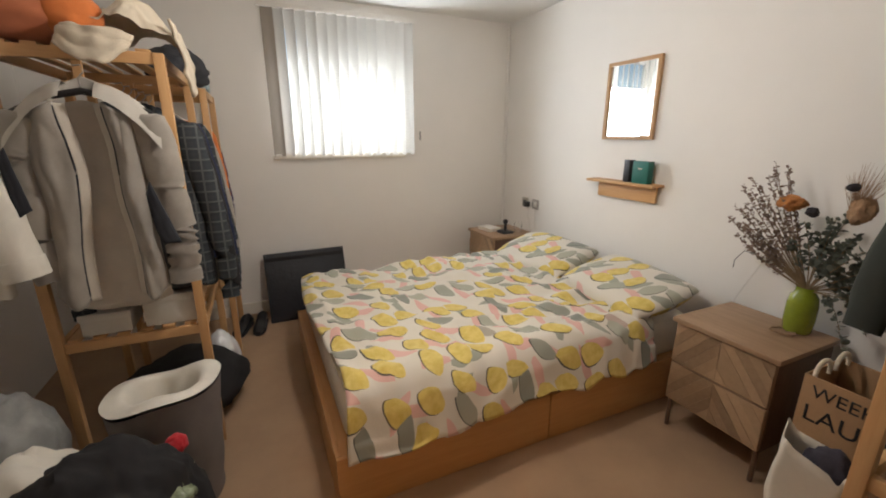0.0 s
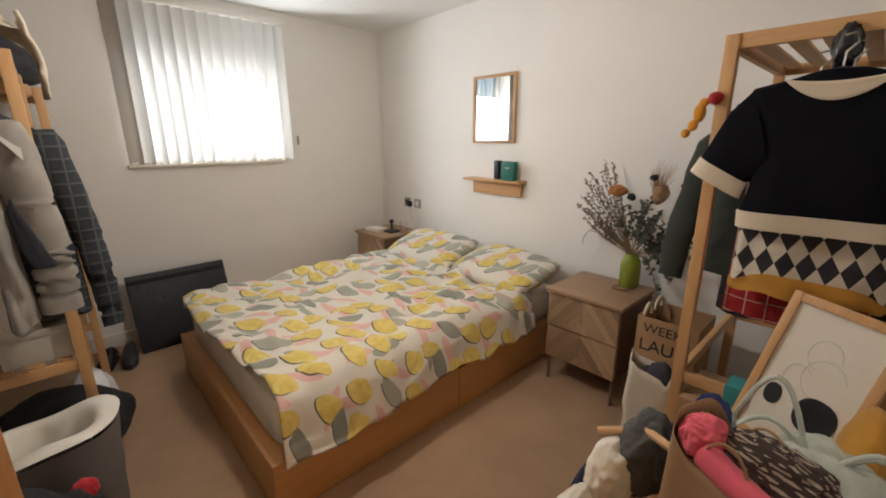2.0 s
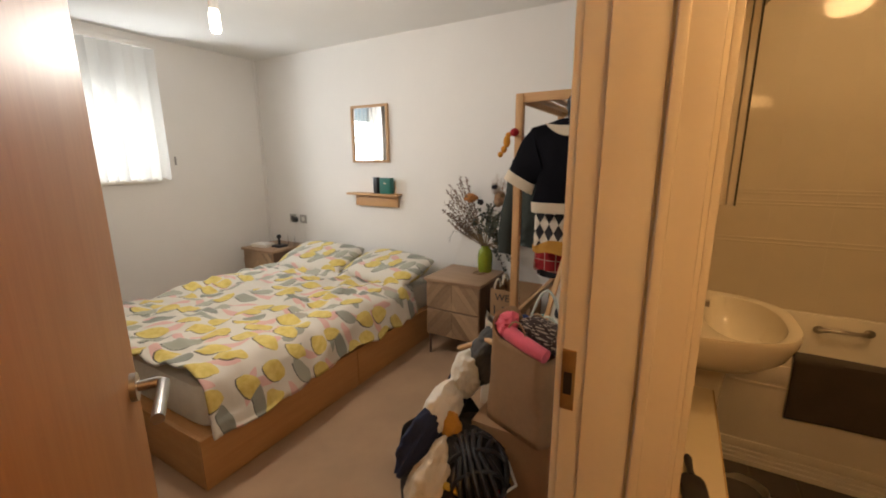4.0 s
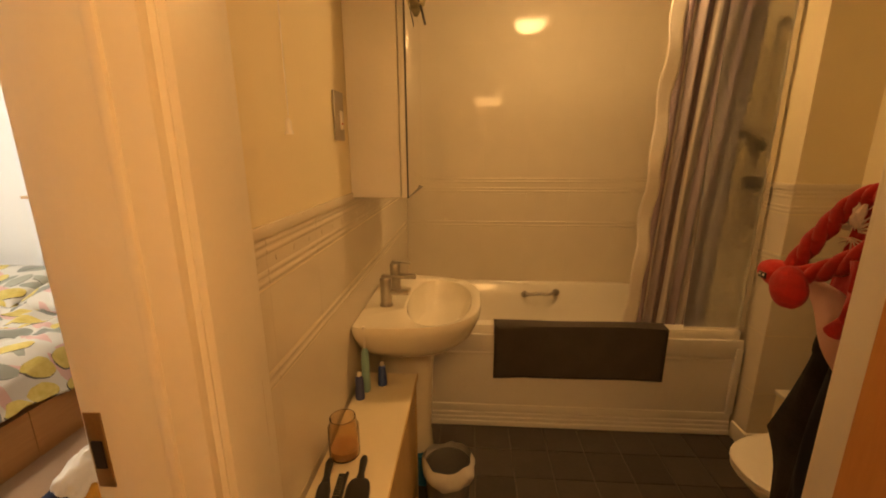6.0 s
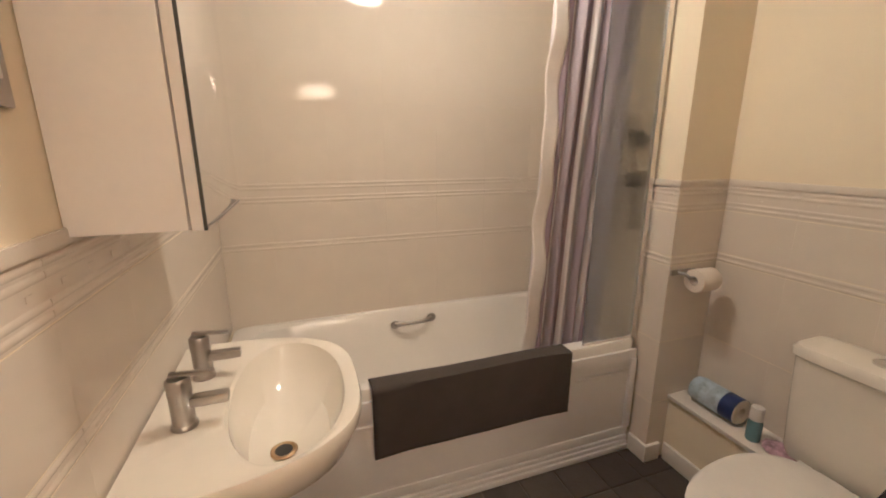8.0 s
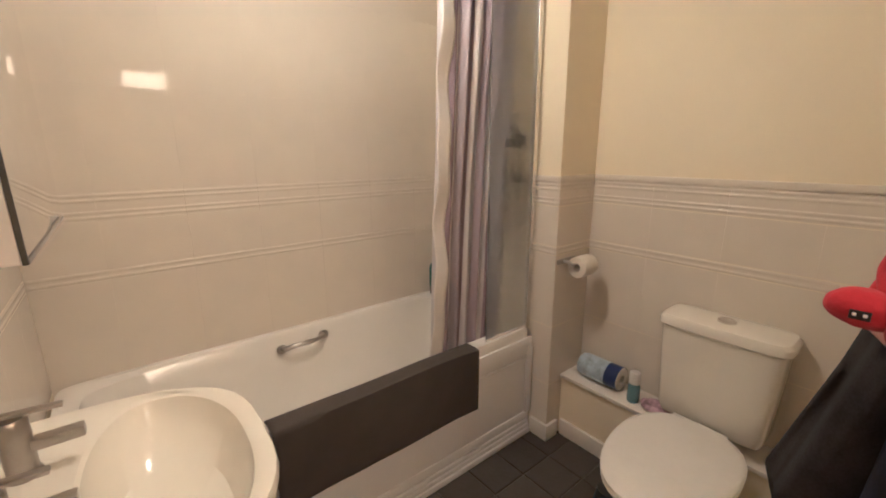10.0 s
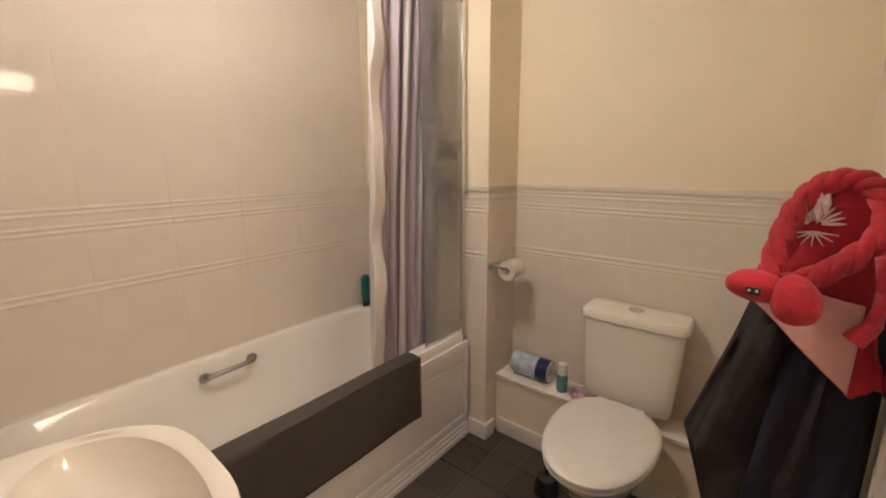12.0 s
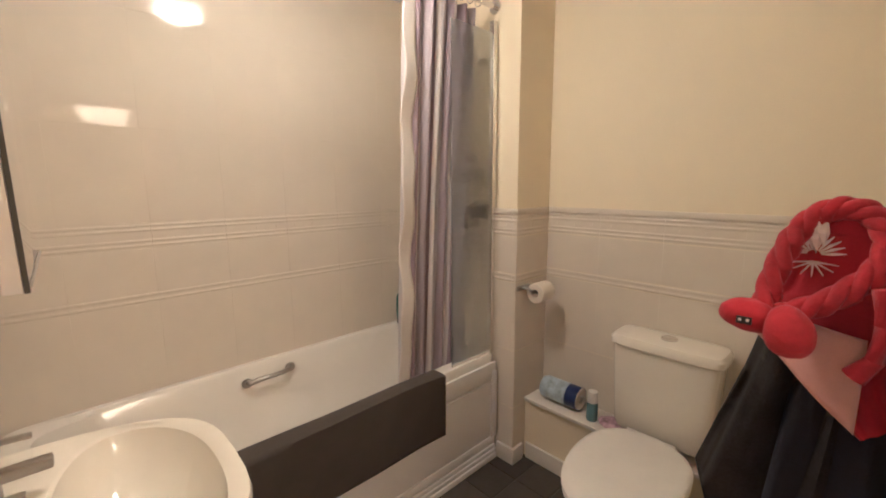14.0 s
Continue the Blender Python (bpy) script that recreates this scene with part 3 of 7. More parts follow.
part("mirror_edge", slab(1.1475, 1.1505, -0.6040, -0.5985, 1.287, 1.951, 0), EDGE, dr, "dark strip standing for the shaded gap along the mirror")
part("mirror_bevel", slab(1.151, 1.5855, -0.6050, -0.6030, 1.288, 1.293, 0), STEEL, dr, "bright bevel of the mirror")

bas = thing("washbasin", pose(1.445, -0.405, -0.012), "white ceramic pedestal washbasin", "washbasin")


def bring(k, z, sx=1.0, seg=56, depth=0.462, w=0.318, inset=0.0):
    out = []
    for i in range(seg):
        a = 2 * math.pi * i / seg
        c, s = math.cos(a), math.sin(a)
        if s >= 0:
            x, y = w * math.copysign(abs(c) ** 0.35, c), 0.0 if s > 0.15 else -0.02 * (1 - s / 0.15)
            y = -0.06 * (1 - min(1, s / 0.5)) ** 1.5
        else:
            x, y = w * math.copysign(abs(c) ** 0.62, c), -0.06 - (depth - 0.06) * abs(s) ** 0.85
        out.append((x * k * sx, -0.20 + (y + 0.20) * k, z))
    return out


def bowl(k, z, dx=0.0):
    out = []
    for i in range(56):
        a = 2 * math.pi * i / 56
        c, s = math.cos(a), math.sin(a)
        r = 0.262 * k
        y = -0.272 + (0.152 * k * abs(s) ** 0.97 * (-1 if s < 0 else 0.74))
        out.append((dx + r * math.copysign(abs(c) ** 0.88, c), y, z))
    return out


part("basin", rings_loft(bmesh.new(), [bring(0.42, 0.66), bring(0.66, 0.69), bring(0.88, 0.75), bring(0.985, 0.815), bring(1.0, 0.842), bring(0.985, 0.853), bowl(1.06, 0.851), bowl(1.0, 0.845), bowl(0.93, 0.80), bowl(0.72, 0.735, -0.02), bowl(0.25, 0.705, -0.05), bowl(0.10, 0.702, -0.05)], True, True), CERAMIC, bas)
part("pedestal", rings_loft(bmesh.new(), [superring(0, -0.15, z, rx, ry, 3.0, 32) for z, rx, ry in ((0, 0.105, 0.12), (0.03, 0.10, 0.115), (0.25, 0.082, 0.10), (0.55, 0.088, 0.11), (0.70, 0.11, 0.13))]), CERAMIC, bas)
part("waste", lathe([(0.030, 0.704), (0.033, 0.708), (0.028, 0.711), (0.021, 0.709)], 24, at=(-0.05, -0.268, 0), cap0=False, cap1=False), BRASS, bas, "dull metal waste ring")
part("plug_hole", lathe([(0.022, 0.7072), (0.021, 0.7092)], 20, at=(-0.05, -0.268, 0)), BLACK, bas)
part("overflow", B((0, -0.152, 0.812), (0.012, 0.012, 0.016), 0.003), BLACK, bas)
for x in (-0.088, 0.118):
    tp = part("tap", lathe([(0.027, 0.852), (0.026, 0.858), (0.0225, 0.862), (0.0225, 0.925), (0.0235, 0.93), (0.0235, 0.962), (0.020, 0.967)], 24, at=(x, -0.083, 0)), STEEL, bas, "grey metal pillar tap")
    part("spout", B((0, -0.045, 0), (0.026, 0.095, 0.022), 0.005, pose(x, -0.083, 0.908)), STEEL, tp)
    part("lever", B((0, -0.028, 0.0), (0.016, 0.085, 0.008), 0.003, pose(x, -0.083, 0.974, 4)), STEEL, tp)

wc = thing("toilet", pose(1.040, BS + 0.022, 0) @ Matrix.Diagonal((1, 1, 0.985, 1)), "white ceramic close-coupled toilet with closed lid", "toilet")
part("cistern", rings_loft(bmesh.new(), [superring(0, 0.085, z, rx, ry, 7, 40) for z, rx, ry in ((0.40, 0.165, 0.07), (0.43, 0.175, 0.078), (0.60, 0.185, 0.082), (0.765, 0.193, 0.085))]), CERAMIC, wc)
part("cistern_lid", rings_loft(bmesh.new(), [superring(0, 0.085, z, rx, ry, 6, 40) for z, rx, ry in ((0.766, 0.197, 0.088), (0.772, 0.205, 0.094), (0.795, 0.205, 0.094), (0.808, 0.195, 0.086), (0.812, 0.15, 0.06))]), CERAMIC, wc)
part("flush_button", lathe([(0.03, 0.812), (0.03, 0.818), (0.024, 0.821)], 24, at=(0, 0.085, 0)), CHROME, wc, "round chrome flush button")


def egg(cyy, z, w, l0, l1, seg=40):
    out = []
    for i in range(seg):
        a = 2 * math.pi * i / seg
        c, s = math.cos(a), math.sin(a)
        out.append((w * math.copysign(abs(c) ** 0.85, c), cyy + (l1 * abs(s) ** 0.9 if s > 0 else -l0 * abs(s)) * 1.0, z))
    return [(x, -y, z) for x, y, z in out]


part("pan", rings_loft(bmesh.new(), [[(x, 0.06 + y, z) for x, y, z in egg(-0.34, z, w, a, b)] for z, w, a, b in ((0.0, 0.115, 0.14, 0.16), (0.03, 0.105, 0.13, 0.15), (0.18, 0.10, 0.13, 0.16), (0.28, 0.135, 0.20, 0.19), (0.36, 0.168, 0.28, 0.20), (0.395, 0.175, 0.295, 0.205))]), CERAMIC, wc)
for nm, z, k in (("seat", 0.397, 1.0), ("lid", 0.418, 1.012)):
    part(nm, rings_loft(bmesh.new(), [[(x, 0.40 + (y - 0.34), zz) for x, y, zz in egg(-0.34, z + dz, 0.186 * k * q, 0.315 * k * q, 0.215 * q)] for dz, q in ((0.0, 0.975), (0.004, 1.0), (0.012, 1.0), (0.018, 0.97), (0.020, 0.90))]), WHITE_PLASTIC, wc)
for x in (-0.07, 0.07):
    part("seat_hinge", T([(x - 0.02, 0.205, 0.43), (x + 0.02, 0.205, 0.43)], 0.011, 12), WHITE_PLASTIC, wc)

lb = thing("boxed_ledge", pose(0, 0, 0), "cream painted boxed-in pipe ledge with skirting", "ledge")
part("front_board", slab(BX1 + 0.002, 1.671, BS + 0.001, -2.285, 0, 0.310), CREAM, lb)
part("top_board", slab(BX1 + 0.002, 1.671, BS + 0.001, -2.272, 0.311, 0.329, 0.003), GLOSS, lb)
part("skirting", slab(BX1 + 0.002, 1.657, -2.284, -2.270, 0, 0.085, 0.004), GLOSS, lb)

rail = thing("curtain_rail", pose(0, 0.012, 0), "chrome shower curtain rail across the bath", "curtain rail")
part("rod", T([(1.815, -0.412, 2.20), (1.815, -2.195, 2.20)], 0.0125, 14), CHROME, rail)
for y in (-0.415, -2.190):
    part("flange", T([(1.815, y - 0.004, 2.20), (1.815, y + 0.004, 2.20)], 0.03, 18), CHROME, rail)

m, nt, b = nodes_of("striped_curtain")
uvc = coords(nt, (1, 1, 1), kind="UV")
sp = nt.nodes.new("ShaderNodeSeparateXYZ"); nt.links.new(uvc, sp.inputs[0])
rp = nt.nodes.new("ShaderNodeValToRGB"); rp.color_ramp.interpolation = "CONSTANT"
fr = nt.nodes.new("ShaderNodeMath"); fr.operation = "FRACT"; nt.links.new(sp.outputs[0], fr.inputs[0]); nt.links.new(fr.outputs[0], rp.inputs[0])
cols = ((0.0, (0.58, 0.55, 0.56)), (0.09, (0.27, 0.21, 0.26)), (0.27, (0.56, 0.53, 0.53)), (0.33, (0.34, 0.30, 0.34)), (0.46, (0.22, 0.165, 0.205)), (0.60, (0.58, 0.55, 0.56)), (0.66, (0.42, 0.40, 0.43)), (0.80, (0.33, 0.28, 0.33)), (0.93, (0.5, 0.47, 0.47)))
while len(rp.color_ramp.elements) < len(cols):
    rp.color_ramp.elements.new(0.99)
for el, (p, c) in zip(rp.color_ramp.elements, cols):
    el.position, el.color = p, (*c, 1)
nt.links.new(rp.outputs[0], b.inputs["Base Color"])
b.inputs["Roughness"].default_value = 0.6
bump_of(nt, b, noise_of(nt, uvc, 300.0), 0.15)
STRIPES = m
sc = thing("shower_curtain", pose(0, 0, 0), "purple, grey and white striped shower curtain drawn aside", "curtain")


def fold(u, v):
    z = 0.50 + v * 1.67
    top, bot = (-1.705, -2.075), (-1.640, -1.995)
    k = v
    y0, y1 = bot[0] + (top[0] - bot[0]) * k, bot[1] + (top[1] - bot[1]) * k
    pinch = 0.75 + 0.25 * abs(2 * v - 0.9)
    y = y0 + (y1 - y0) * u + 0.006 * nz(u * 7, v * 2.5)
    x = 1.845 + (0.015 * math.sin(u * 2 * math.pi * 6 + 0.5 * math.sin(v * 4)) + 0.012 * nz(u * 12, v * 3)) * pinch + 0.03 * (1 - v) * math.sin(u * 3)
    if u < 0.06:
        x += (0.06 - u) * 0.8
    return (x, y, z)


solid(part("fabric", sheet(fold, 150, 40, lambda u, v: (0.02 + u * 1.45, v)), STRIPES, sc), 0.002)
solid(part("liner_edge", sheet(lambda u, v: (1.826 + 0.010 * math.sin(v * 21) + 0.012 * u, -1.598 - 0.075 * v * 0.9 - 0.070 * u + 0.006 * math.sin(v * 37 + u), 0.50 + v * 1.67), 6, 60), mat("white_curtain_liner", (0.72, 0.68, 0.65), 0.5, 0, 0.05, 8, 0.2, 90), sc, "white waterproof liner edge"), 0.0015)
for i in range(8):
    y = -1.715 - 0.050 * i
    part("ring", T([(1.815 + 0.021 * math.cos(a), y, 2.195 + 0.024 * math.sin(a)) for a in np.linspace(0, 2 * math.pi, 15)], 0.002, 6), CHROME, sc)

scr = thing("shower_screen", pose(0, 0.016, -0.02), "narrow frosted shower screen with chrome edge", "shower screen")
part("pane", slab(1.80, 1.806, -2.158, -1.900, 0.60, 2.10, 0.001), FROST, scr)
part("wall_channel", slab(1.788, 1.815, -2.182, -2.156, 0.595, 2.15, 0.003), CHROME, scr)
part("bottom_seal", slab(1.797, 1.809, -2.158, -1.900, 0.592, 0.602, 0.001), WHITE_PLASTIC, scr)
mx = thing("shower_mixer", pose(1.885, -2.176, 0), "grey shower riser with two clamps behind the frosted screen", "shower")
part("riser", T([(0, 0.045, 1.08), (0, 0.045, 1.98)], 0.010, 12), STEEL, mx)
for z in (1.10, 1.96):
    part("bracket", B((0, 0.022, z), (0.028, 0.044, 0.028), 0.004), STEEL, mx)
for z in (1.285, 1.455):
    part("knob", T([(-0.002, 0.030, z), (-0.002, 0.075, z)], [0.034, 0.030], 18), BLACK, mx)
part("handset", T([(0, 0.075, 1.455), (0.0, 0.10, 1.50), (0.0, 0.115, 1.53)], [0.016, 0.022, 0.042], 16), STEEL, mx)
part("hose", T([(0.012 + 0.05 * math.sin(t * 3.1), 0.06, 1.27 - 0.42 * math.sin(t * 3.14) + 0.15 * t) for t in np.linspace(0, 1, 20)], 0.007, 8), STEEL, mx)

hd = thing("toilet_roll_holder", pose(1.665, -2.272, 0.907), "steel holder with a white toilet roll", "toilet roll holder")
part("bar", T([(-0.004, 0.055, 0.01), (-0.035, 0.052, 0.012), (-0.055, 0.045, 0.0), (-0.06, -0.10, 0.0)], 0.007, 10), STEEL, hd)
part("plate", B((-0.006, 0.03, 0.012), (0.008, 0.13, 0.022), 0.002), STEEL, hd)
part("roll", rings_loft(bmesh.new(), [[(-0.062 + r * math.cos(a), y, -0.012 + r * math.sin(a)) for a in np.linspace(0, 2 * math.pi, 29)[:-1]] for r, y in ((0.019, 0.03), (0.046, 0.03), (0.048, 0.026), (0.048, -0.066), (0.046, -0.07), (0.019, -0.07), (0.019, 0.03))], False, False), WHITE_PAPER, hd, "white paper roll")

iso = thing("switch_plate", pose(1.150, HALL - 0.001, 1.543), "vertical steel fan switch plate with white rocker", "switch")
part("plate", B((0, -0.004, 0), (0.086, 0.008, 0.146), 0.003), STEEL, iso)
rk = part("rocker", B((0.004, -0.011, -0.012), (0.026, 0.008, 0.055), 0.003), WHITE_PLASTIC, iso, "white rocker switch")
part("indicator", B((0, -0.0155, -0.022), (0.010, 0.002, 0.006), 0.0005), mat("red_neon", (0.4, 0.05, 0.03), 0.3), rk)
pc = thing("pull_cord", pose(0.687, -0.447, 0), "white light pull cord with plastic toggle", "pull cord")
part("cord", T([(0, 0, ZC), (0.002, 0, 1.51)], 0.0014, 6), WHITE_PLASTIC, pc)
part("toggle", lathe([(0.003, 1.505), (0.006, 1.498), (0.0065, 1.482), (0.009, 1.477), (0.009, 1.473)], 16), WHITE_PLASTIC, pc)

# ---- bed ----
bed = thing("bed", pose(0, 0, 0), "low double bed with beech-veneer drawer base", "bed")
X0, X1, Y0, Y1, HB = 0.392, 2.45, 1.243, 2.752, 0.252
part("foot_panel", slab(X0, X0 + 0.02, Y0 + 0.021, Y1 - 0.021, 0.004, HB, 0.003), BEECH_Y, bed)
part("head_panel", slab(X1 - 0.02, X1, Y0 + 0.021, Y1 - 0.021, 0.004, HB, 0.003), BEECH_Y, bed)
part("side_panel", slab(X0, 1.392, Y0, Y0 + 0.02, 0.004, HB, 0.003), BEECH, bed)
part("side_panel", slab(1.396, X1, Y0, Y0 + 0.02, 0.004, HB, 0.003), BEECH, bed)
part("side_panel", slab(X0, X1, Y1 - 0.02, Y1, 0.004, HB, 0.003), BEECH, bed)
part("platform", slab(X0 + 0.02, X1 - 0.02, Y0 + 0.02, Y1 - 0.02, 0.06, HB - 0.012, 0.002), BEECH, bed)
part("foot_ledge", slab(X0 + 0.02, X0 + 0.075, Y0 + 0.02, Y1 - 0.02, HB - 0.012, HB - 0.001, 0.001), BEECH_Y, bed)
mtr = thing("mattress", pose(0, 0, 0), "mattress in a white fitted sheet on the bed base", "mattress")
part("body", rings_loft(bmesh.new(), [superring(1.44, 1.998, z, rx, ry, 22, 64) for z, rx, ry in ((0.242, 0.975, 0.69), (0.262, 0.99, 0.705), (0.42, 0.992, 0.708), (0.445, 0.98, 0.695), (0.45, 0.93, 0.65))]), WHITE_CLOTH, mtr)
duv = thing("duvet", pose(0, 0, 0), "rumpled duvet printed with lemons and leaves", "duvet")
A0, A1, C0, C1 = 0.44, 2.04, 1.275, 2.735


def edge_fold(t, lo, hi):
    r, most = 0.085, 1.25
    d = max(lo - t, t - hi)
    if d > 0:
        a, rest = min(d / r, most), max(0.0, d - most * r)
        out = r * math.sin(a) + rest * math.cos(most)
        return (lo - out if t < lo else hi + out), r * (1 - math.cos(a)) + rest * math.sin(most)
    return t, 0.0


def duvet_at(u, v):
    a = 0.425 + (A1 - 0.425) * u
    c = 1.03 + (2.86 - 1.03) * v
    skew = 0.05 * nz(u * 3, 1.0)
    x, dx = edge_fold(a + 0.03 * math.sin(v * 7), 0.475, 9)
    y, dy = edge_fold(c + skew, 1.335, 2.68)
    wv = 0.3 * nz(a, c, 4, 2.0)
    hill = 0.520 + 0.022 * nz(a, c, 0, 2.2) + 0.012 * nz(a, c, 3, 6.0) + 0.015 * (1 - abs(nz(a * 3.0 + wv, c * 7.0 + wv, 5)) * 4) + 0.010 * (1 - abs(nz(a * 8.0 - wv, c * 3.0 + wv, 8)) * 4)
    hill += 0.012 * math.exp(-((u - 1) / 0.1) ** 2)
    ruf = 0.020 * nz(a * 9, c * 0.6, 2) * min(1, dy * 8) + 0.016 * nz(c * 8, a * 0.6, 9) * min(1, dx * 8)
    z = hill - dx - dy
    lim = 0.262 if dy > 0 and dx < 0.09 else 0.285
    if z < lim:
        z = lim + 0.01 * nz(a * 8, c * 8)
    return (x - (ruf if dx > 0.01 else 0), y - (ruf if c < 1.5 else -ruf) * (dy > 0.01), z)


solid(part("cover", sheet(duvet_at, 110, 110, lambda u, v: (u * 1.75, v * 1.83)), PRINT, duv), 0.012, -1)


def pillow(m, label):
    p = thing("pillow", m, label, "pillow", "pillows on the bed")

    def half(u, v, s):
        a, c = 2 * u - 1, 2 * v - 1
        h = ((1 - a ** 4) * (1 - c ** 4)) ** 0.5
        pin = 1 - 0.07 * (a * a * c * c) - 0.03 * abs(a) ** 3 * 0
        return (0.235 * a * (1 - 0.06 * c * c), 0.365 * c * (1 - 0.07 * a * a), s * (0.075 * h + 0.012 * nz(a, c, s, 3) * h) + 0.004 * nz(a * 3, c * 3))
    bm = sheet(lambda u, v: half(u, v, 1), 26, 36, lambda u, v: (u * 0.5 + 3.1, v * 0.75 + 1.2))
    b2 = sheet(lambda u, v: half(u, v, -1), 26, 36, lambda u, v: (u * 0.5 + 1.1, v * 0.75))
    me = bpy.data.meshes.new("t"); b2.to_mesh(me); bm.from_mesh(me); b2.free(); bpy.data.meshes.remove(me)
    bmesh.ops.remove_doubles(bm, verts=bm.verts, dist=0.006)
    part("case", bm, PRINT, p)
    return p


pillow(pose(2.17, 2.34, 0.575, 0, -16, 6), "plump pillow in the lemon-print cover")
pillow(pose(2.19, 1.60, 0.570, 0, -15, -7), "pillow in the lemon-print cover beside the bedside table")


# ---- bedside tables ----
def clip_y(poly, lim, sgn):
    """The part of a polygon of (y, z) on one side of y = lim."""
    out = []
    for p, q in zip(poly, poly[1:] + poly[:1]):
        a, b = (p[0] - lim) * sgn, (q[0] - lim) * sgn
        if a >= 0:
            out.append(p)
        if a * b < 0:
            k = a / (a - b)
            out.append((lim, p[1] + (q[1] - p[1]) * k))
    return out


def bedside(m, label):
    n = thing("bedside_table", m, label, "bedside table", "bedside tables")
    part("top", B((0.21, 0.215, 0.569), (0.445, 0.455, 0.022), 0.003), MANGO, n)
    part("carcass", B((0.22, 0.215, 0.355), (0.40, 0.43, 0.405), 0.002), DARKWOOD, n)
    for z in (0.257, 0.457):
        d = part("drawer", B((0.014, 0.215, z), (0.018, 0.424, 0.192), 0.002), MANGO, n, "chevron-planked drawer front")
        for s, ya, yb in ((1, 0.005, 0.214), (-1, 0.216, 0.425)):
            for i in range(-3, 6):
                w = 0.052
                lo = [(ya + i * w, z - 0.094), (ya + (i + 1) * w - 0.0015, z - 0.094), (ya + (i + 1) * w - 0.0015 + s * 0.16, z + 0.094), (ya + i * w + s * 0.16, z + 0.094)]
                poly = clip_y(clip_y(lo, ya, 1), yb, -1)
                if len(poly) < 3:
                    continue
                q = bmesh.new()
                t = 0.0045 + 0.0015 * ((i * 7 + (s > 0)) % 3) / 2
                f0 = [q.verts.new((0.0048, yy, zz)) for yy, zz in poly]
                f1 = [q.verts.new((0.0048 - t, yy, zz)) for yy, zz in poly]
                q.faces.new(f1)
                for k in range(len(poly)):
                    q.faces.new((f0[k], f0[(k + 1) % len(poly)], f1[(k + 1) % len(poly)], f1[k]))
                part("plank", q, MANGO_P, d, smooth=False)
    for x in (0.03, 0.40):
        for y in (0.015, 0.415):
            part("leg", T([(x, y, 0.155), (x, y, 0.0)], 0.010, 10), DARKWOOD, n)
    return n


ns1 = bedside(pose(2.00, 0.672, 0) @ Matrix.Diagonal((1, 1, 1.034, 1)), "mango-wood bedside table with chevron drawers and vase")
ns2 = copy_thing(ns1, pose(2.02, 2.83, 0))
tagged(ns2, "mango-wood bedside table with chevron drawers in the corner")

# ---- wall mirror, shelf, sockets ----
mir = thing("wall_mirror", pose(2.494, 1.97, 1.66), "small oak-framed wall mirror", "mirror")
for c, s in (((-0.008, -0.193, 0), (0.022, 0.022, 0.49)), ((-0.008, 0.193, 0), (0.022, 0.022, 0.49)), ((-0.008, 0, 0.234), (0.022, 0.364, 0.022)), ((-0.008, 0, -0.234), (0.022, 0.364, 0.022))):
    part("frame", B(c, s, 0.002), OAK, mir)
part("glass", B((-0.006, 0, 0), (0.004, 0.366, 0.448), 0), MIRROR, mir, "mirror glass")
shf = thing("wall_shelf", pose(2.498, 1.92, 1.14), "oak picture-ledge wall shelf", "shelf")
part("board", B((-0.055, 0, 0.0), (0.11, 0.545, 0.018), 0.003), PINE_Y, shf)
part("cleat", B((-0.028, -0.01, -0.060), (0.02, 0.47, 0.10), 0.003), PINE_Y, shf)
bx1 = thing("box", pose(2.44, 1.875, 1.150), "slim black box standing on the shelf", "box")
part("carton", B((0, 0, 0.07), (0.05, 0.045, 0.14), 0.003), BLACK, bx1)
bk = thing("book", pose(2.43, 1.762, 1.150), "dark green boxed book on the shelf", "book")
part("cover", B((0, 0, 0.068), (0.05, 0.115, 0.136), 0.003), TEAL, bk)
part("title_bar", B((-0.0265, 0, 0.09), (0.002, 0.03, 0.006), 0), CREAM_CLOTH, bk)
sk = thing("wall_socket", pose(2.499, 2.99, 0.845), "pair of steel wall sockets with black plug and cables", "socket")
for y in (-0.085, 0.07):
    part("plate", B((-0.004, y, 0), (0.008, 0.088, 0.088), 0.002), STEEL, sk)
    part("insert", B((-0.010, y, 0.0), (0.006, 0.04, 0.045), 0.002), BLACK if y > 0 else WHITE_PLASTIC, sk)
part("plug", B((-0.03, 0.01, -0.008), (0.04, 0.05, 0.05), 0.008), BLACK, sk, "black plug")
part("cable", T([(-0.03, 0.0, -0.03), (-0.035, -0.02, -0.12), (-0.02, -0.06, -0.25), (-0.02, -0.05, -0.36)], 0.003, 6), WHITE_PLASTIC, sk, "white cable")
part("cable", T([(-0.03, -0.09, -0.03), (-0.03, -0.12, -0.15), (-0.02, -0.13, -0.34)], 0.0025, 6), WHITE_PLASTIC, sk, "white cable")
sk2 = thing("wall_socket", pose(2.499, 1.00, 0.86), "white wall socket with plug and grey cable by the vase", "socket")
part("plate", B((-0.004, 0, 0), (0.008, 0.148, 0.088), 0.002), WHITE_PLASTIC, sk2)
part("plug", B((-0.03, 0.03, 0), (0.045, 0.055, 0.05), 0.006), WHITE_PLASTIC, sk2)
part("cable", T([(-0.03, 0.03, -0.02), (-0.035, 0.08, -0.15), (-0.03, 0.12, -0.25), (-0.03, 0.13, -0.40)], 0.0025, 6), WHITE_PLASTIC, sk2, "white cable")
part("cable", T([(-0.03, 0.05, 0.0), (-0.035, 0.12, 0.01), (-0.03, 0.16, -0.05), (-0.03, 0.16, -0.09)], 0.0018, 6), BLACK, sk2)

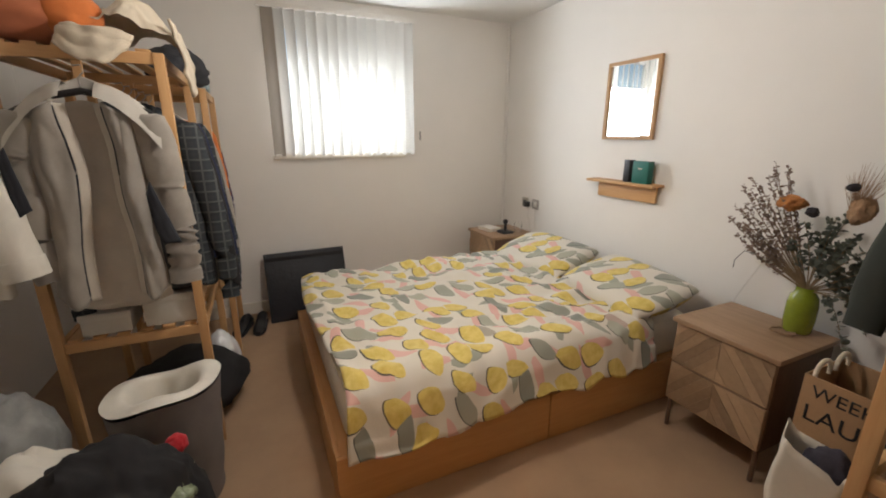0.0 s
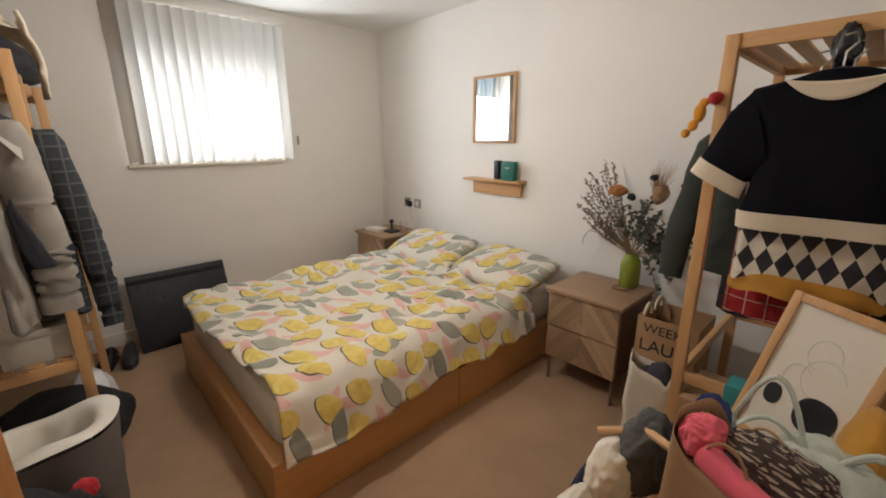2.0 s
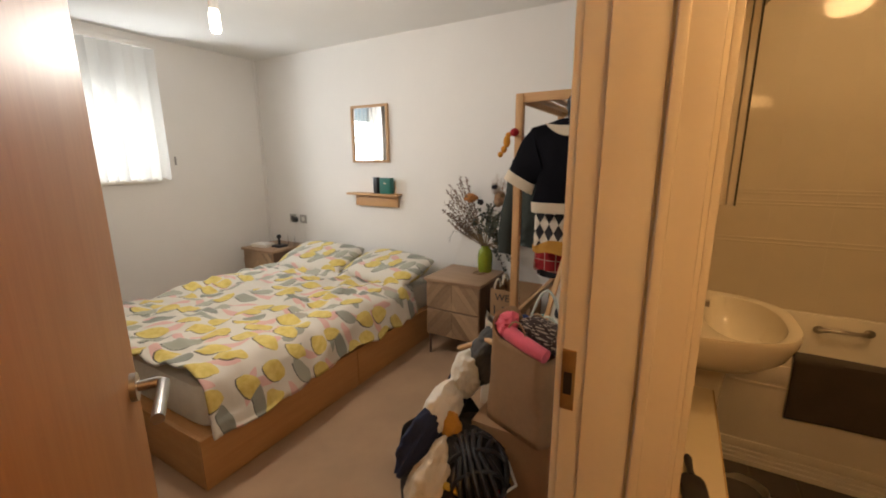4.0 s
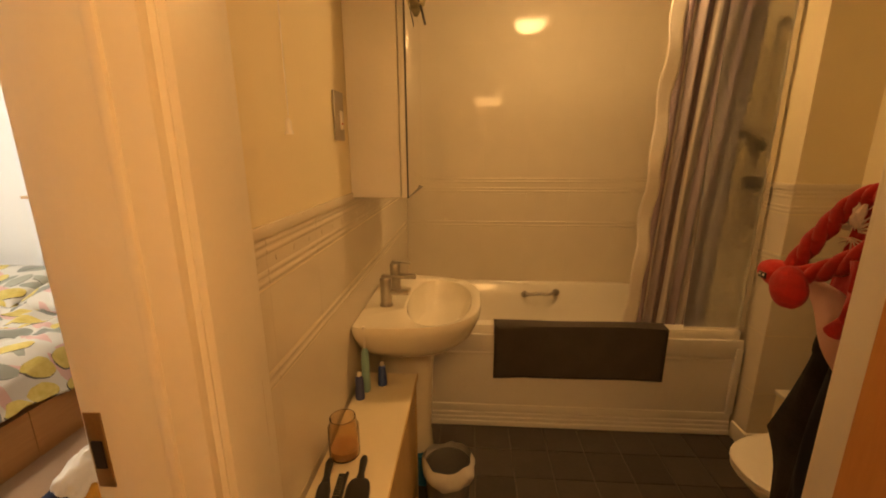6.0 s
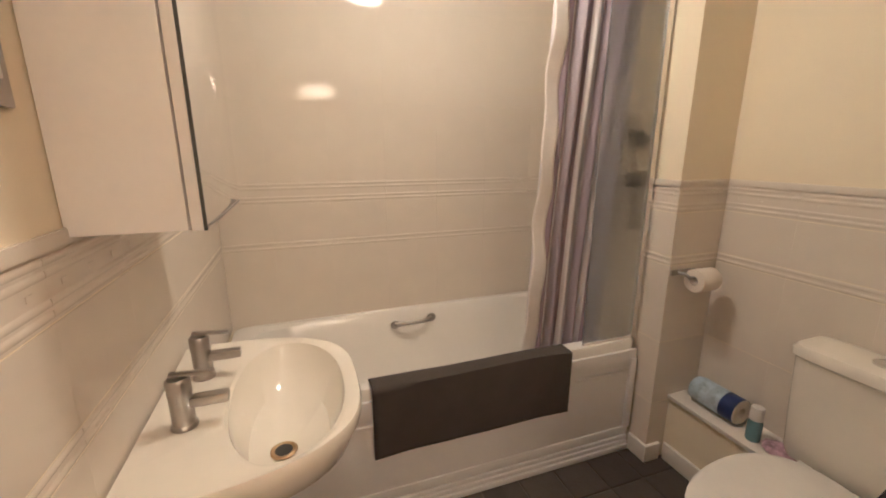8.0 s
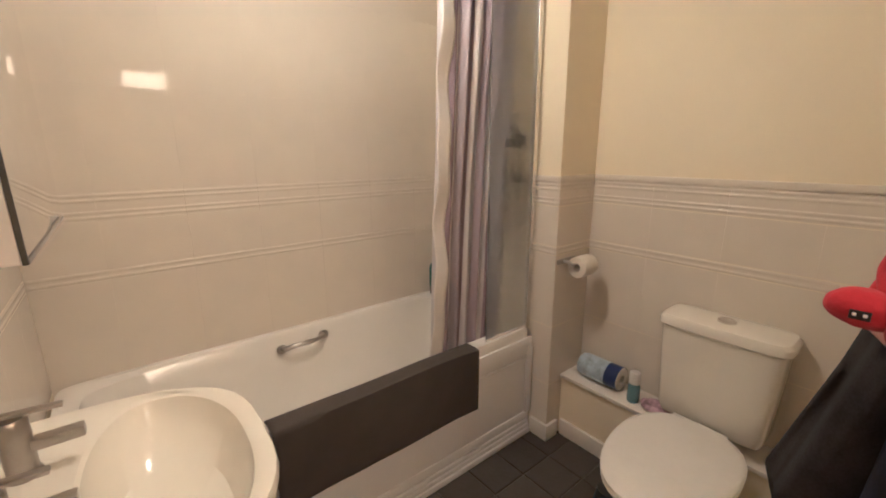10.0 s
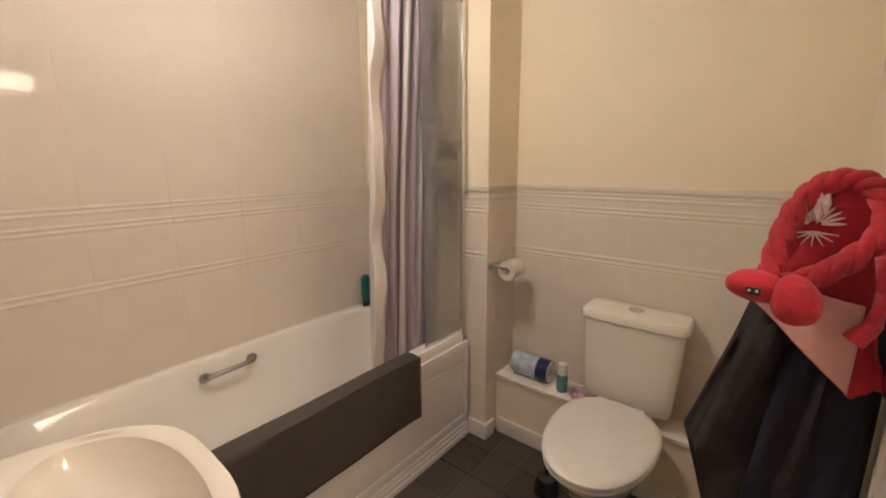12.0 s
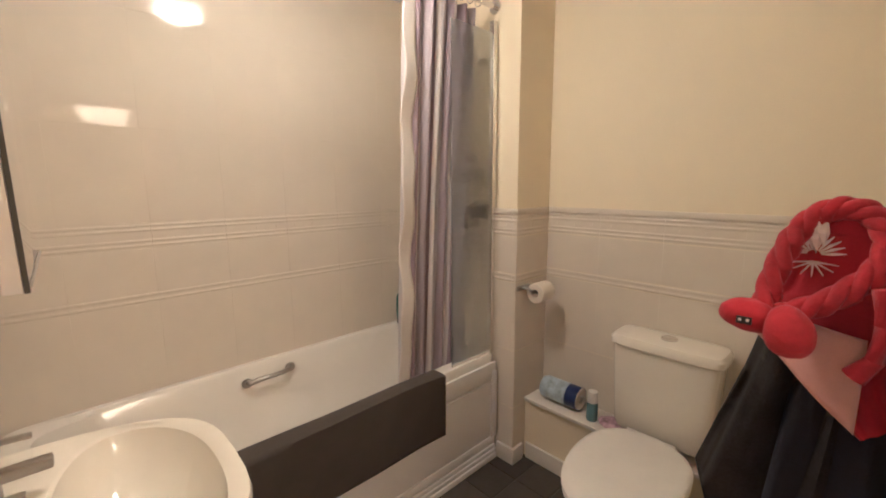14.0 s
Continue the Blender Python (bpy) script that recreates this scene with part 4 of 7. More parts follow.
# ---- loose things in the bathroom ----
unit = thing("storage_unit", pose(0.025, 0, -0.016), "low white-topped wooden unit beside the washbasin", "cabinet")
part("top", slab(0.562, 1.236, -0.618, -0.412, 0.594, 0.612, 0.002), mat("cream_laminate", (0.72, 0.64, 0.48), 0.35, 0, 0.03, 5, 0.05, 60), unit)
UW = wood("unit_pale_wood", (0.50, 0.34, 0.16), (0.60, 0.43, 0.22), 0.5, 2)
part("end_panel", slab(0.564, 0.582, -0.615, -0.414, 0.0, 0.593, 0.002), UW, unit)
part("end_panel", slab(1.216, 1.234, -0.615, -0.414, 0.0, 0.593, 0.002), UW, unit)
part("front", slab(0.583, 1.215, -0.612, -0.60, 0.02, 0.592, 0.002), UW, unit)
part("back", slab(0.583, 1.215, -0.424, -0.414, 0.02, 0.592, 0.001), UW, unit)
part("edge_strip", slab(0.562, 1.236, -0.6225, -0.6185, 0.594, 0.612, 0.001), UW, unit)

jar = thing("candle_jar", pose(0.82, -0.468, 0.5965), "amber glass candle jar with pale wax", "jar")
part("glass", lathe([(0.036, 0.0), (0.043, 0.006), (0.043, 0.095), (0.036, 0.108), (0.036, 0.122), (0.0335, 0.122), (0.0335, 0.108), (0.040, 0.094), (0.040, 0.008), (0.02, 0.006)]), glass("amber_glass", 0.05, (0.93, 0.78, 0.60)), jar)
part("wax", lathe([(0.039, 0.008), (0.039, 0.03), (0.03, 0.032), (0.004, 0.030)]), mat("peach_wax", (0.62, 0.42, 0.26), 0.5), jar, "peach wax")


def brush(m, label, w=0.03):
    h = thing("hairbrush", m, label, "hairbrush", "brushes on the unit")
    part("head", rings_loft(bmesh.new(), [superring(0, 0, z, w * k, 0.055 * k, 3.2, 24) for z, k in ((0.0, 0.85), (0.006, 1.0), (0.018, 1.0), (0.022, 0.85))]), BLACK, h)
    part("handle", T([(0, 0.05, 0.011), (0, 0.075, 0.012), (0, 0.12, 0.013), (0, 0.135, 0.012)], [0.012, 0.008, 0.011, 0.007], 12), BLACK, h)
    return h


brush(pose(0.665, -0.545, 0.5965, 0, 0, -84), "black paddle hairbrush lying on the unit")
brush(pose(0.65, -0.462, 0.5965, 0, 0, -80), "narrow black hairbrush lying on the unit", 0.017)
cmb = thing("comb", pose(0.675, -0.502, 0.5965, 0, 0, -86), "black comb lying between the brushes", "comb")
part("spine", B((0, 0, 0.004), (0.008, 0.15, 0.007), 0.002), BLACK, cmb)
for i in range(18):
    part("tooth", B((-0.012, -0.068 + i * 0.008, 0.004), (0.02, 0.003, 0.004), 0), BLACK, cmb)
for x, y, hh, c, lb2 in ((1.135, -0.452, 0.25, (0.28, 0.50, 0.52), "pale blue electric toothbrush standing on the unit"), (1.18, -0.50, 0.09, (0.04, 0.08, 0.28), "small dark blue toothpaste tube standing on the unit"), (1.09, -0.44, 0.10, (0.05, 0.07, 0.2), "small blue travel bottle standing on the unit")):
    tb = thing("toothbrush" if hh > 0.2 else "bottle", pose(x, y, 0.5965, 0, 0, 20), lb2, "toothbrush" if hh > 0.2 else "bottle")
    mm = mat("plastic_" + str(hh), c, 0.3, 0, 0.05, 8, 0, 50)
    part("body", lathe([(0.012, 0), (0.015, 0.01), (0.0145, hh * 0.5), (0.012, hh * 0.62), (0.006, hh * 0.68)] if hh > 0.2 else [(0.016, 0), (0.017, 0.01), (0.013, hh * 0.8), (0.006, hh * 0.86)], 18), mm, tb)
    part("brush_head" if hh > 0.2 else "cap", lathe([(0.0045, hh * 0.68), (0.004, hh * 0.93), (0.007, hh * 0.95), (0.006, hh)] if hh > 0.2 else [(0.007, hh * 0.86), (0.007, hh)], 12), WHITE_PLASTIC, tb)

bn = thing("waste_bin", pose(1.25, -0.74, 0), "small grey bin with a blue and white bag liner", "bin")
part("drum", rings_loft(bmesh.new(), [[(r * math.cos(a), r * math.sin(a), z) for a in np.linspace(0, 2 * math.pi, 33)[:-1]] for r, z in ((0.07, 0.0), (0.085, 0.02), (0.095, 0.20), (0.091, 0.20), (0.08, 0.02))], True, True), mat("grey_bin", (0.22, 0.22, 0.23), 0.35), bn)
part("liner", sheet(lambda u, v: ((0.093 + 0.016 * math.sin(v * 3.1) + 0.010 * nz(u * 14, v * 2)) * math.cos(u * 2 * math.pi), (0.093 + 0.016 * math.sin(v * 3.1) + 0.010 * nz(u * 14, v * 2)) * math.sin(u * 2 * math.pi), 0.15 + 0.085 * v + 0.02 * nz(u * 9, v)), 48, 8, closed=True), mat("white_bag", (0.68, 0.68, 0.68), 0.4, 0, 0.05, 9, 0.3, 40), bn, "white plastic liner")
bb = thing("cleaning_box", pose(1.385, -0.565, 0), "small blue box beside the pedestal", "box")
part("carton", B((-0.02, -0.05, 0.075), (0.06, 0.05, 0.15), 0.004), mat("blue_card", (0.03, 0.22, 0.45), 0.4), bb)

kr = thing("kitchen_roll", pose(1.50, -2.365, 0.3295), "wrapped paper roll with blue packaging on the ledge", "paper roll")
WRAP = mat("printed_wrap", (0.42, 0.50, 0.58), 0.3, 0, 0.35, 22.0, 0.2, 60.0)
part("pack", rings_loft(bmesh.new(), [[(x, r * math.cos(a), 0.056 + r * math.sin(a)) for a in np.linspace(0, 2 * math.pi, 25)[:-1]] for x, r in ((0.115, 0.03), (0.11, 0.05), (0.09, 0.056), (-0.03, 0.055))], True, False), WRAP, kr)
part("blue_band", rings_loft(bmesh.new(), [[(x, r * math.cos(a), 0.056 + r * math.sin(a)) for a in np.linspace(0, 2 * math.pi, 25)[:-1]] for x, r in ((-0.03, 0.0555), (-0.09, 0.0555))], False, False), mat("navy_wrap", (0.015, 0.03, 0.13), 0.3), kr, "navy printed band")
part("paper_core", rings_loft(bmesh.new(), [[(x, r * math.cos(a), 0.056 + r * math.sin(a)) for a in np.linspace(0, 2 * math.pi, 25)[:-1]] for x, r in ((-0.089, 0.054), (-0.093, 0.05), (-0.092, 0.020), (-0.05, 0.019))], False, True), WHITE_PAPER, kr)
sb = thing("spray_bottle", pose(1.335, -2.33, 0.3295), "small clear blue bottle with white cap on the ledge", "bottle")
part("body", lathe([(0.022, 0), (0.025, 0.006), (0.025, 0.075), (0.021, 0.088)], 22), mat("blue_liquid", (0.16, 0.28, 0.33), 0.15, 0, 0.05, 9, 0, 50), sb)
part("cap", lathe([(0.0225, 0.088), (0.0225, 0.135), (0.020, 0.14)], 22), WHITE_PLASTIC, sb, "white cap")
wp = thing("wipes_packet", pose(1.235, -2.345, 0.3295, 0, 0, 12), "crumpled pink and white packet on the ledge", "packet")
part("pouch", crumple((0, 0, 0.016), (0.065, 0.045, 0.018), 3.0, 0.2, 5, 3, 0.0), mat("pink_white_print", (0.45, 0.30, 0.36), 0.35, 0, 0.5, 30.0, 0.2, 60.0), wp)
tb2 = thing("toilet_brush", pose(1.27, -2.06, 0), "black toilet brush pot on the floor", "toilet brush")
part("pot", lathe([(0.05, 0), (0.055, 0.006), (0.05, 0.03), (0.042, 0.075), (0.02, 0.082)], 24), BLACK, tb2)
part("handle", T([(0, 0, 0.08), (0, 0, 0.12)], 0.009, 10), BLACK, tb2)
rd = thing("sponge", pose(0.765, -2.385, 0.3295), "red bath puff on the ledge behind the toilet", "sponge")
part("puff", crumple((-0.01, 0, 0.065), (0.034, 0.034, 0.068), 8.0, 0.35, 6, 4, 0.0), mat("red_net", (0.42, 0.015, 0.05), 0.6, 0, 0.3, 30, 0.6, 200), rd)
sg = thing("shower_gel", pose(2.468, -2.10, 0.574), "teal and black shower gel bottle on the bath rim", "bottle")
part("body", rings_loft(bmesh.new(), [superring(0, 0, z, rx, ry, 3.0, 24) for z, rx, ry in ((0.035, 0.016, 0.024), (0.045, 0.019, 0.029), (0.16, 0.018, 0.028), (0.185, 0.013, 0.018))]), mat("teal_bottle", (0.005, 0.10, 0.10), 0.3, 0, 0.4, 25.0, 0, 50), sg)
part("cap", rings_loft(bmesh.new(), [superring(0, 0, z, rx, ry, 3.0, 24) for z, rx, ry in ((0.0, 0.016, 0.025), (0.034, 0.017, 0.026))]), BLACK, sg, "black cap")

tc = thing("folded_cloth", pose(1.40, -0.50, 1.9435), "pale cloth folded on top of the cabinet", "cloth")
part("cloth", crumple((0.08, -0.02, 0.05), (0.24, 0.11, 0.06), 2.0, 0.3, 5, 4, 0.0), mat("pale_print_cloth", (0.55, 0.48, 0.30), 0.9, 0, 0.35, 40, 0.4, 200), tc)
hdv = thing("hair_tool", pose(1.285, -0.53, 1.9435), "black hair dryer with cable on the cabinet", "hair dryer")
part("barrel", T([(-0.02, 0.02, 0.05), (0.06, 0.03, 0.05), (0.11, 0.035, 0.05)], [0.045, 0.04, 0.03], 16), BLACK, hdv)
part("grip", T([(0.02, 0.0, 0.035), (0.03, -0.06, 0.02), (0.035, -0.09, 0.018)], 0.017, 12), BLACK, hdv)
part("cable", T([(0.035, -0.09, 0.018), (0.12, -0.092, 0.02), (0.25, -0.095, 0.012), (0.42, -0.09, 0.006)], 0.005, 8), BLACK, hdv)

# hooks, towels and plush on the door wall
hk = thing("coat_hook", pose(BX1 + 0.001, -1.58, 1.345), "steel hook rail on the bathroom wall", "hook")
part("rail", B((0.005, 0, 0), (0.010, 0.06, 0.03), 0.003), STEEL, hk)
for y in (-0.018, 0.018):
    part("hook", T([(0.01, y, 0.0), (0.06, y, -0.01), (0.085, y, 0.005), (0.083, y, 0.028)], 0.005, 10), STEEL, hk)


def hang_cloth(name, y, depth, spans, material, label, seed=0.0, cat="towel", folds=5, amp=0.12):
    """Cloth hung in folds; spans: rows of z, x from, x to."""
    t = thing(name, pose(0.072, 0, 0.030), label, cat)
    zs = [r[0] for r in spans]

    def f(u, v):
        q = v * (len(spans) - 1)
        i = min(len(spans) - 2, int(q)); k = q - i
        k = k * k * (3 - 2 * k) if len(spans) > 2 else k
        z, x0, x1 = (spans[i][n] * (1 - k) + spans[i + 1][n] * k for n in range(3))
        a = 2 * math.pi * u
        c, s = math.cos(a), math.sin(a)
        g = 1 + amp * math.sin(folds * a + seed + 2.5 * v) * min(1, v * 4) + amp * nz(c * 1.6, s * 1.6 + seed, v * 2.5)
        dd = depth * (0.45 + 0.55 * min(1, v * 3))
        crease = (0.45 - 3.2 * abs(nz(c * 1.7 + s, v * 1.3 + seed, s * 1.4 + 0.35 * v))) * min(1, v * 3)
        return ((x0 + x1) / 2 + (x1 - x0) / 2 * math.copysign(abs(c) ** 0.8, c) * (1 + 0.3 * (g - 1)), y + dd * s * g + depth * (0.14 * crease * (1 if s > 0 else -1) + 0.30 * nz(c * 4, v * 7, s * 3 + seed)), z + 0.012 * math.sin(3 * a + seed) * (1 if v > 0.9 else 0))
    bm = sheet(f, 72, 44, closed=True)
    rim = [e for e in bm.edges if e.is_boundary]
    bmesh.ops.holes_fill(bm, edges=rim, sides=0)
    part("fabric", bm, material, t)
    return t


hang_cloth("towel", -1.585, 0.080, ((1.30, 0.45, 0.51), (1.22, 0.43, 0.56), (1.02, 0.42, 0.605), (0.79, 0.42, 0.668), (0.62, 0.43, 0.62), (0.36, 0.44, 0.58)), DARKGREY, "charcoal grey bath towel on a hook", 1.0, "towel", 6, 0.16)
hang_cloth("trousers", -1.525, 0.030, ((1.17, 0.40, 0.50), (1.02, 0.40, 0.535), (0.70, 0.40, 0.56), (0.36, 0.405, 0.55)), mat("navy_denim", (0.011, 0.013, 0.024), 0.9, 0, 0.4, 14, 0.5, 300), "dark navy trousers hanging from a hook", 4.0, "trousers", 4)
hang_cloth("towel", -1.520, 0.028, ((1.335, 0.46, 0.50), (1.30, 0.42, 0.545), (1.20, 0.41, 0.575), (1.13, 0.40, 0.575), (1.0, 0.395, 0.455)), RED_TOWEL, "red towel with a white flower print on a hook", 2.0, "towel", 3, 0.06)
WP = mat("white_print", (0.72, 0.62, 0.56), 0.9, 0, 0.08, 20, 0.3, 300)
prt = bpy.data.objects["towel.001"]
YF = -1.486
for i in range(11):
    a = radians(-85 + i * 17)
    part("print_petal", T([(0.522 + 0.008 * math.sin(a), YF, 1.270 + 0.006 * math.cos(a)), (0.522 + 0.022 * math.sin(a), YF, 1.270 + 0.022 * math.cos(a)), (0.522 + 0.036 * math.sin(a), YF - 0.002, 1.270 + 0.034 * math.cos(a))], [0.001, 0.0026, 0.0008], 6), WP, prt)
for i in range(7):
    a = radians(100 + i * 27)
    part("print_petal", T([(0.522, YF, 1.258), (0.522 + 0.030 * math.sin(a), YF, 1.258 + 0.024 * math.cos(a))], [0.0018, 0.0008], 6), WP, prt)
for x, z in ((0.520, 1.294), (0.530, 1.300), (0.512, 1.303), (0.521, 1.307)):
    part("print_leaf", T([(x, YF + 0.001, z - 0.022), (x + 0.003, YF + 0.002, z), (x, YF - 0.002, z + 0.022)], [0.001, 0.008, 0.001], 6), WP, prt)
pk = thing("towel", pose(0.088, 0, 0.036), "pale pink towel edge draped across the charcoal one", "towel")


def pinkf(u, v):
    x = 0.600 - 0.165 * u
    top = 1.168 - 0.02 * u
    bot = 1.150 - 0.15 * u ** 1.1
    return (x, -1.468 - 0.03 * u * 0 + 0.006 * math.sin(u * 8 + v * 2) - 0.04 * (1 - u) ** 3, top + (bot - top) * v)


solid(part("fabric", sheet(pinkf, 26, 10), PINK_TOWEL, pk), 0.01)
ptoy = thing("plush_toy", pose(0.067, 0.014, 0.016), "red plush toy with a braided loop and two round ends", "plush toy")
KN = [Vector(p) for p in ((0.566, -1.446, 1.190), (0.562, -1.450, 1.235), (0.553, -1.453, 1.283), (0.538, -1.456, 1.322), (0.514, -1.456, 1.348), (0.486, -1.456, 1.355), (0.458, -1.456, 1.342), (0.442, -1.454, 1.310), (0.450, -1.449, 1.270), (0.478, -1.444, 1.236), (0.512, -1.438, 1.210), (0.546, -1.434, 1.192))]
for ph in (0.0, 2.1, 4.2):
    pts = []
    for k in range(133):
        q = min(k / 12, len(KN) - 1.001)
        a = int(q)
        f = q - a
        p0, p1, p2, p3 = KN[max(a - 1, 0)], KN[a], KN[a + 1], KN[min(a + 2, len(KN) - 1)]
        c = 0.5 * (2 * p1 + (p2 - p0) * f + (2 * p0 - 5 * p1 + 4 * p2 - p3) * f * f + (3 * p1 - p0 - 3 * p2 + p3) * f ** 3)
        d = (p2 - p1).normalized()
        side = d.cross(Vector((0, 1, 0))).normalized()
        w = k * 0.24 + ph
        c = Vector((c.x + 0.008, -1.440 - 0.45 * (c.z - 1.19), c.z))
        pts.append(c + side * 0.0085 * math.cos(w) + Vector((0, 0.0075 * math.sin(w), 0)))
    part("braid_strand", T(pts, [0.0105 + 0.0012 * nz(k * 0.4, ph) for k in range(133)], 10), RED_PLUSH, ptoy)


def plush_end(c, r, tilt):
    bm = bmesh.new()
    bmesh.ops.create_icosphere(bm, subdivisions=4, radius=1.0)
    for v in bm.verts:
        k = 1 + 0.05 * nz(v.co.x * 2, v.co.y * 2, v.co.z * 2 + c[0] * 9) + 0.012 * nz(v.co.x * 9, v.co.y * 9, v.co.z * 9)
        v.co = Vector((v.co.x * r[0] * k * (1 - 0.12 * v.co.z), v.co.y * r[1] * k, v.co.z * r[2] * k))
    bmesh.ops.transform(bm, matrix=Matrix.Translation(c) @ pose(0, 0, 0, 0, tilt, 0), verts=bm.verts)
    return bm


head = part("end", plush_end((0.588, -1.432, 1.188), (0.041, 0.026, 0.026), -8), RED_PLUSH, ptoy, "oval red end with a small dark face")
part("end", plush_end((0.538, -1.420, 1.176), (0.031, 0.028, 0.040), 14), RED_PLUSH, ptoy)
part("face_patch", B((0.590, -1.4065, 1.184), (0.020, 0.003, 0.012), 0.001), BLACK, head)
for dx in (-0.005, 0.005):
    part("face_mark", B((0.590 + dx, -1.4045, 1.185), (0.004, 0.002, 0.004), 0.0005), WHITE_CLOTH, head)
tail = bmesh.new()
tube(tail, [(0.452, -1.45, 1.25), (0.442, -1.45, 1.20), (0.447, -1.45, 1.15), (0.465, -1.45, 1.12)], [0.010, 0.011, 0.011, 0.015], 10)
part("tail", tail, RED_PLUSH, ptoy)

# ---- clothes racks ----
def clothes_rack(m, label, lx, ly, h, shelf_z, inset=0.0):
    """Pine rack: two end frames, slatted top and bottom shelves, a rail. The long side runs along y."""
    r = thing("clothes_rack", m, label, "clothes rack", "pine clothes racks")
    w = 0.036
    for x in (0, lx):
        for y in (0, ly):
            part("post", B((x, y, h / 2), (w, w, h), 0.004), PINE, r)
    for z in (h - 0.02, shelf_z):
        for y in (0, ly):
            part("cross_beam", B((lx / 2, y, z), (lx - w, 0.022, 0.042), 0.003), PINE_X, r)
        for x in (0, lx):
            part("side_beam", B((x, ly / 2, z), (0.022, ly - w, 0.042), 0.003), PINE_Y, r)
        n = 6
        for i in range(n if z > 1 or not inset else 0):
            e = math.copysign(0.05, lx)
            part("slat", B((e + (lx - 2 * e) * i / (n - 1), ly / 2, z + 0.027 - inset), (0.045, ly - 1.5 * inset, 0.011), 0.002), PINE_Y, r)
    part("rail", T([(lx / 2, 0, h - 0.13), (lx / 2, ly, h - 0.13)], 0.012, 12), STEEL, r)
    for y in (0, ly):
        part("rail_bracket", B((lx / 2, y, h - 0.08), (0.03, 0.014, 0.12), 0.003), PINE, r)
    return r


clothes_rack(pose(-0.56, 1.90, 0), "pine clothes rack packed with jackets by the west wall", 0.505, 0.72, 1.73, 0.60)
clothes_rack(pose(-0.50, 2.72, 0), "pine clothes rack with shirts near the window", 0.505, 0.55, 1.69, 0.45)
# the third rack lies along x
clothes_rack(pose(2.28, 0.252, 0, 0, 0, 90), "pine clothes rack with jumpers against the south wall", -0.485, 0.765, 1.735, 0.62, 0.022)


def hanger(m, label="black plastic coat hanger on the rack"):
    hg = thing("coat_hanger", m, label, "coat hanger", "coat hangers")
    part("shoulder_bar", T([(-0.20, 0, -0.085), (-0.10, 0, -0.035), (0, 0, -0.012), (0.10, 0, -0.035), (0.20, 0, -0.085)], [0.008, 0.011, 0.012, 0.011, 0.008], 10), BLACK, hg)
    part("hook", T([(0, 0, -0.012), (0, 0, 0.03), (0.018, 0, 0.05), (0.012, 0, 0.072), (-0.008, 0, 0.068)], 0.0028, 8), STEEL, hg)
    return hg


def garment(name, m, label, body, w, length, thick, sleeve, seed=0.0, sleeve_mat=None, cuffs=None, hem=None, collar=None, flare=1.05, sleeve_len=0.5, sleeve_r=0.06, sleeve_out=0.06):
    """A garment on a hanger, facing local -y, its top at the origin."""
    g = thing(name, m, label, name)

    def ring(u, v, k=1.0, z0=0.0, z1=1.0):
        vv = z0 + (z1 - z0) * v
        a = 2 * math.pi * u
        c, s = math.cos(a), math.sin(a)
        neck = min(1, vv / 0.10)
        ww = (0.07 + (w - 0.07) * neck ** 0.6) * (1 + (flare - 1) * vv)
        dd = (0.035 + (thick - 0.035) * min(1, vv / 0.22) ** 0.7)
        f = 1 + 0.10 * math.sin(7 * a + seed + 2 * vv) * min(1, vv * 2.2) + 0.16 * nz(c * 2.5, s * 2.5 + seed, vv * 3)
        z = -length * vv - 0.085 * (abs(c) ** 1.6) * min(1, (1 - vv) * 4) * neck
        wr = 0.008 * nz(c * 4 + seed, vv * 14, s * 2)
        return (ww * k * math.copysign(abs(c) ** 0.8, c), dd * k * s * f + wr, z + 0.006 * math.sin(6 * a + seed) * vv)
    part("body", sheet(lambda u, v: ring(u, v), 72, 40, closed=True), body, g)
    if hem:
        hm, hz = hem
        part("hem", sheet(lambda u, v: ring(u, v, 1.03, hz, 1.006), 72, 6, closed=True), hm, g)
    if collar:
        part("collar", T([(0.085 * math.sin(a), -0.035 * math.cos(a) - 0.005, -0.012 - 0.022 * math.cos(a)) for a in np.linspace(0, 2 * math.pi, 25)], 0.011, 8), collar, g)
    for s in (-1, 1):
        pts, rs = [], []
        n = 16
        for i in range(n + 1):
            t = i / n
            pts.append((s * (w * 0.90 + sleeve_out * math.sin(t * 1.7) + 0.008 * nz(t * 5, seed, s)), -0.008 + 0.03 * nz(t * 3, seed + s) - 0.02 * t, -0.075 - t * sleeve_len))
            rs.append(sleeve_r * (1 - 0.30 * t) * (1 + 0.10 * nz(t * 9, seed, s * 3)) if i else sleeve_r * 0.7)
        if sleeve:
            bs = T(pts, rs, 16)
            for vt in bs.verts:
                vt.co.y = -0.012 + (vt.co.y + 0.012) * 0.52
            part("sleeve", bs, sleeve_mat or body, g)
            if cuffs:
                k = int(n * 0.78)
                bs = T(pts[k:], [x * 1.06 for x in rs[k:]], 16)
                for vt in bs.verts:
                    vt.co.y = -0.012 + (vt.co.y + 0.012) * 0.58
                part("cuff", bs, cuffs, g)
    return g


JB = cloth("dark_panel_cloth", (0.025, 0.027, 0.035), 0.2)
hanger(pose(-0.285, 1.80, 1.590))
LINING = cloth("pale_lining", (0.55, 0.49, 0.41), 0.1)
PALE_GREY = cloth("pale_grey_cloth", (0.44, 0.41, 0.36), 0.1)
JZ = Vector((-0.285, 1.80, 1.585))
jk = thing("jacket", pose(*JZ), "light grey zip jacket with dark elbow panels hung open", "jacket")


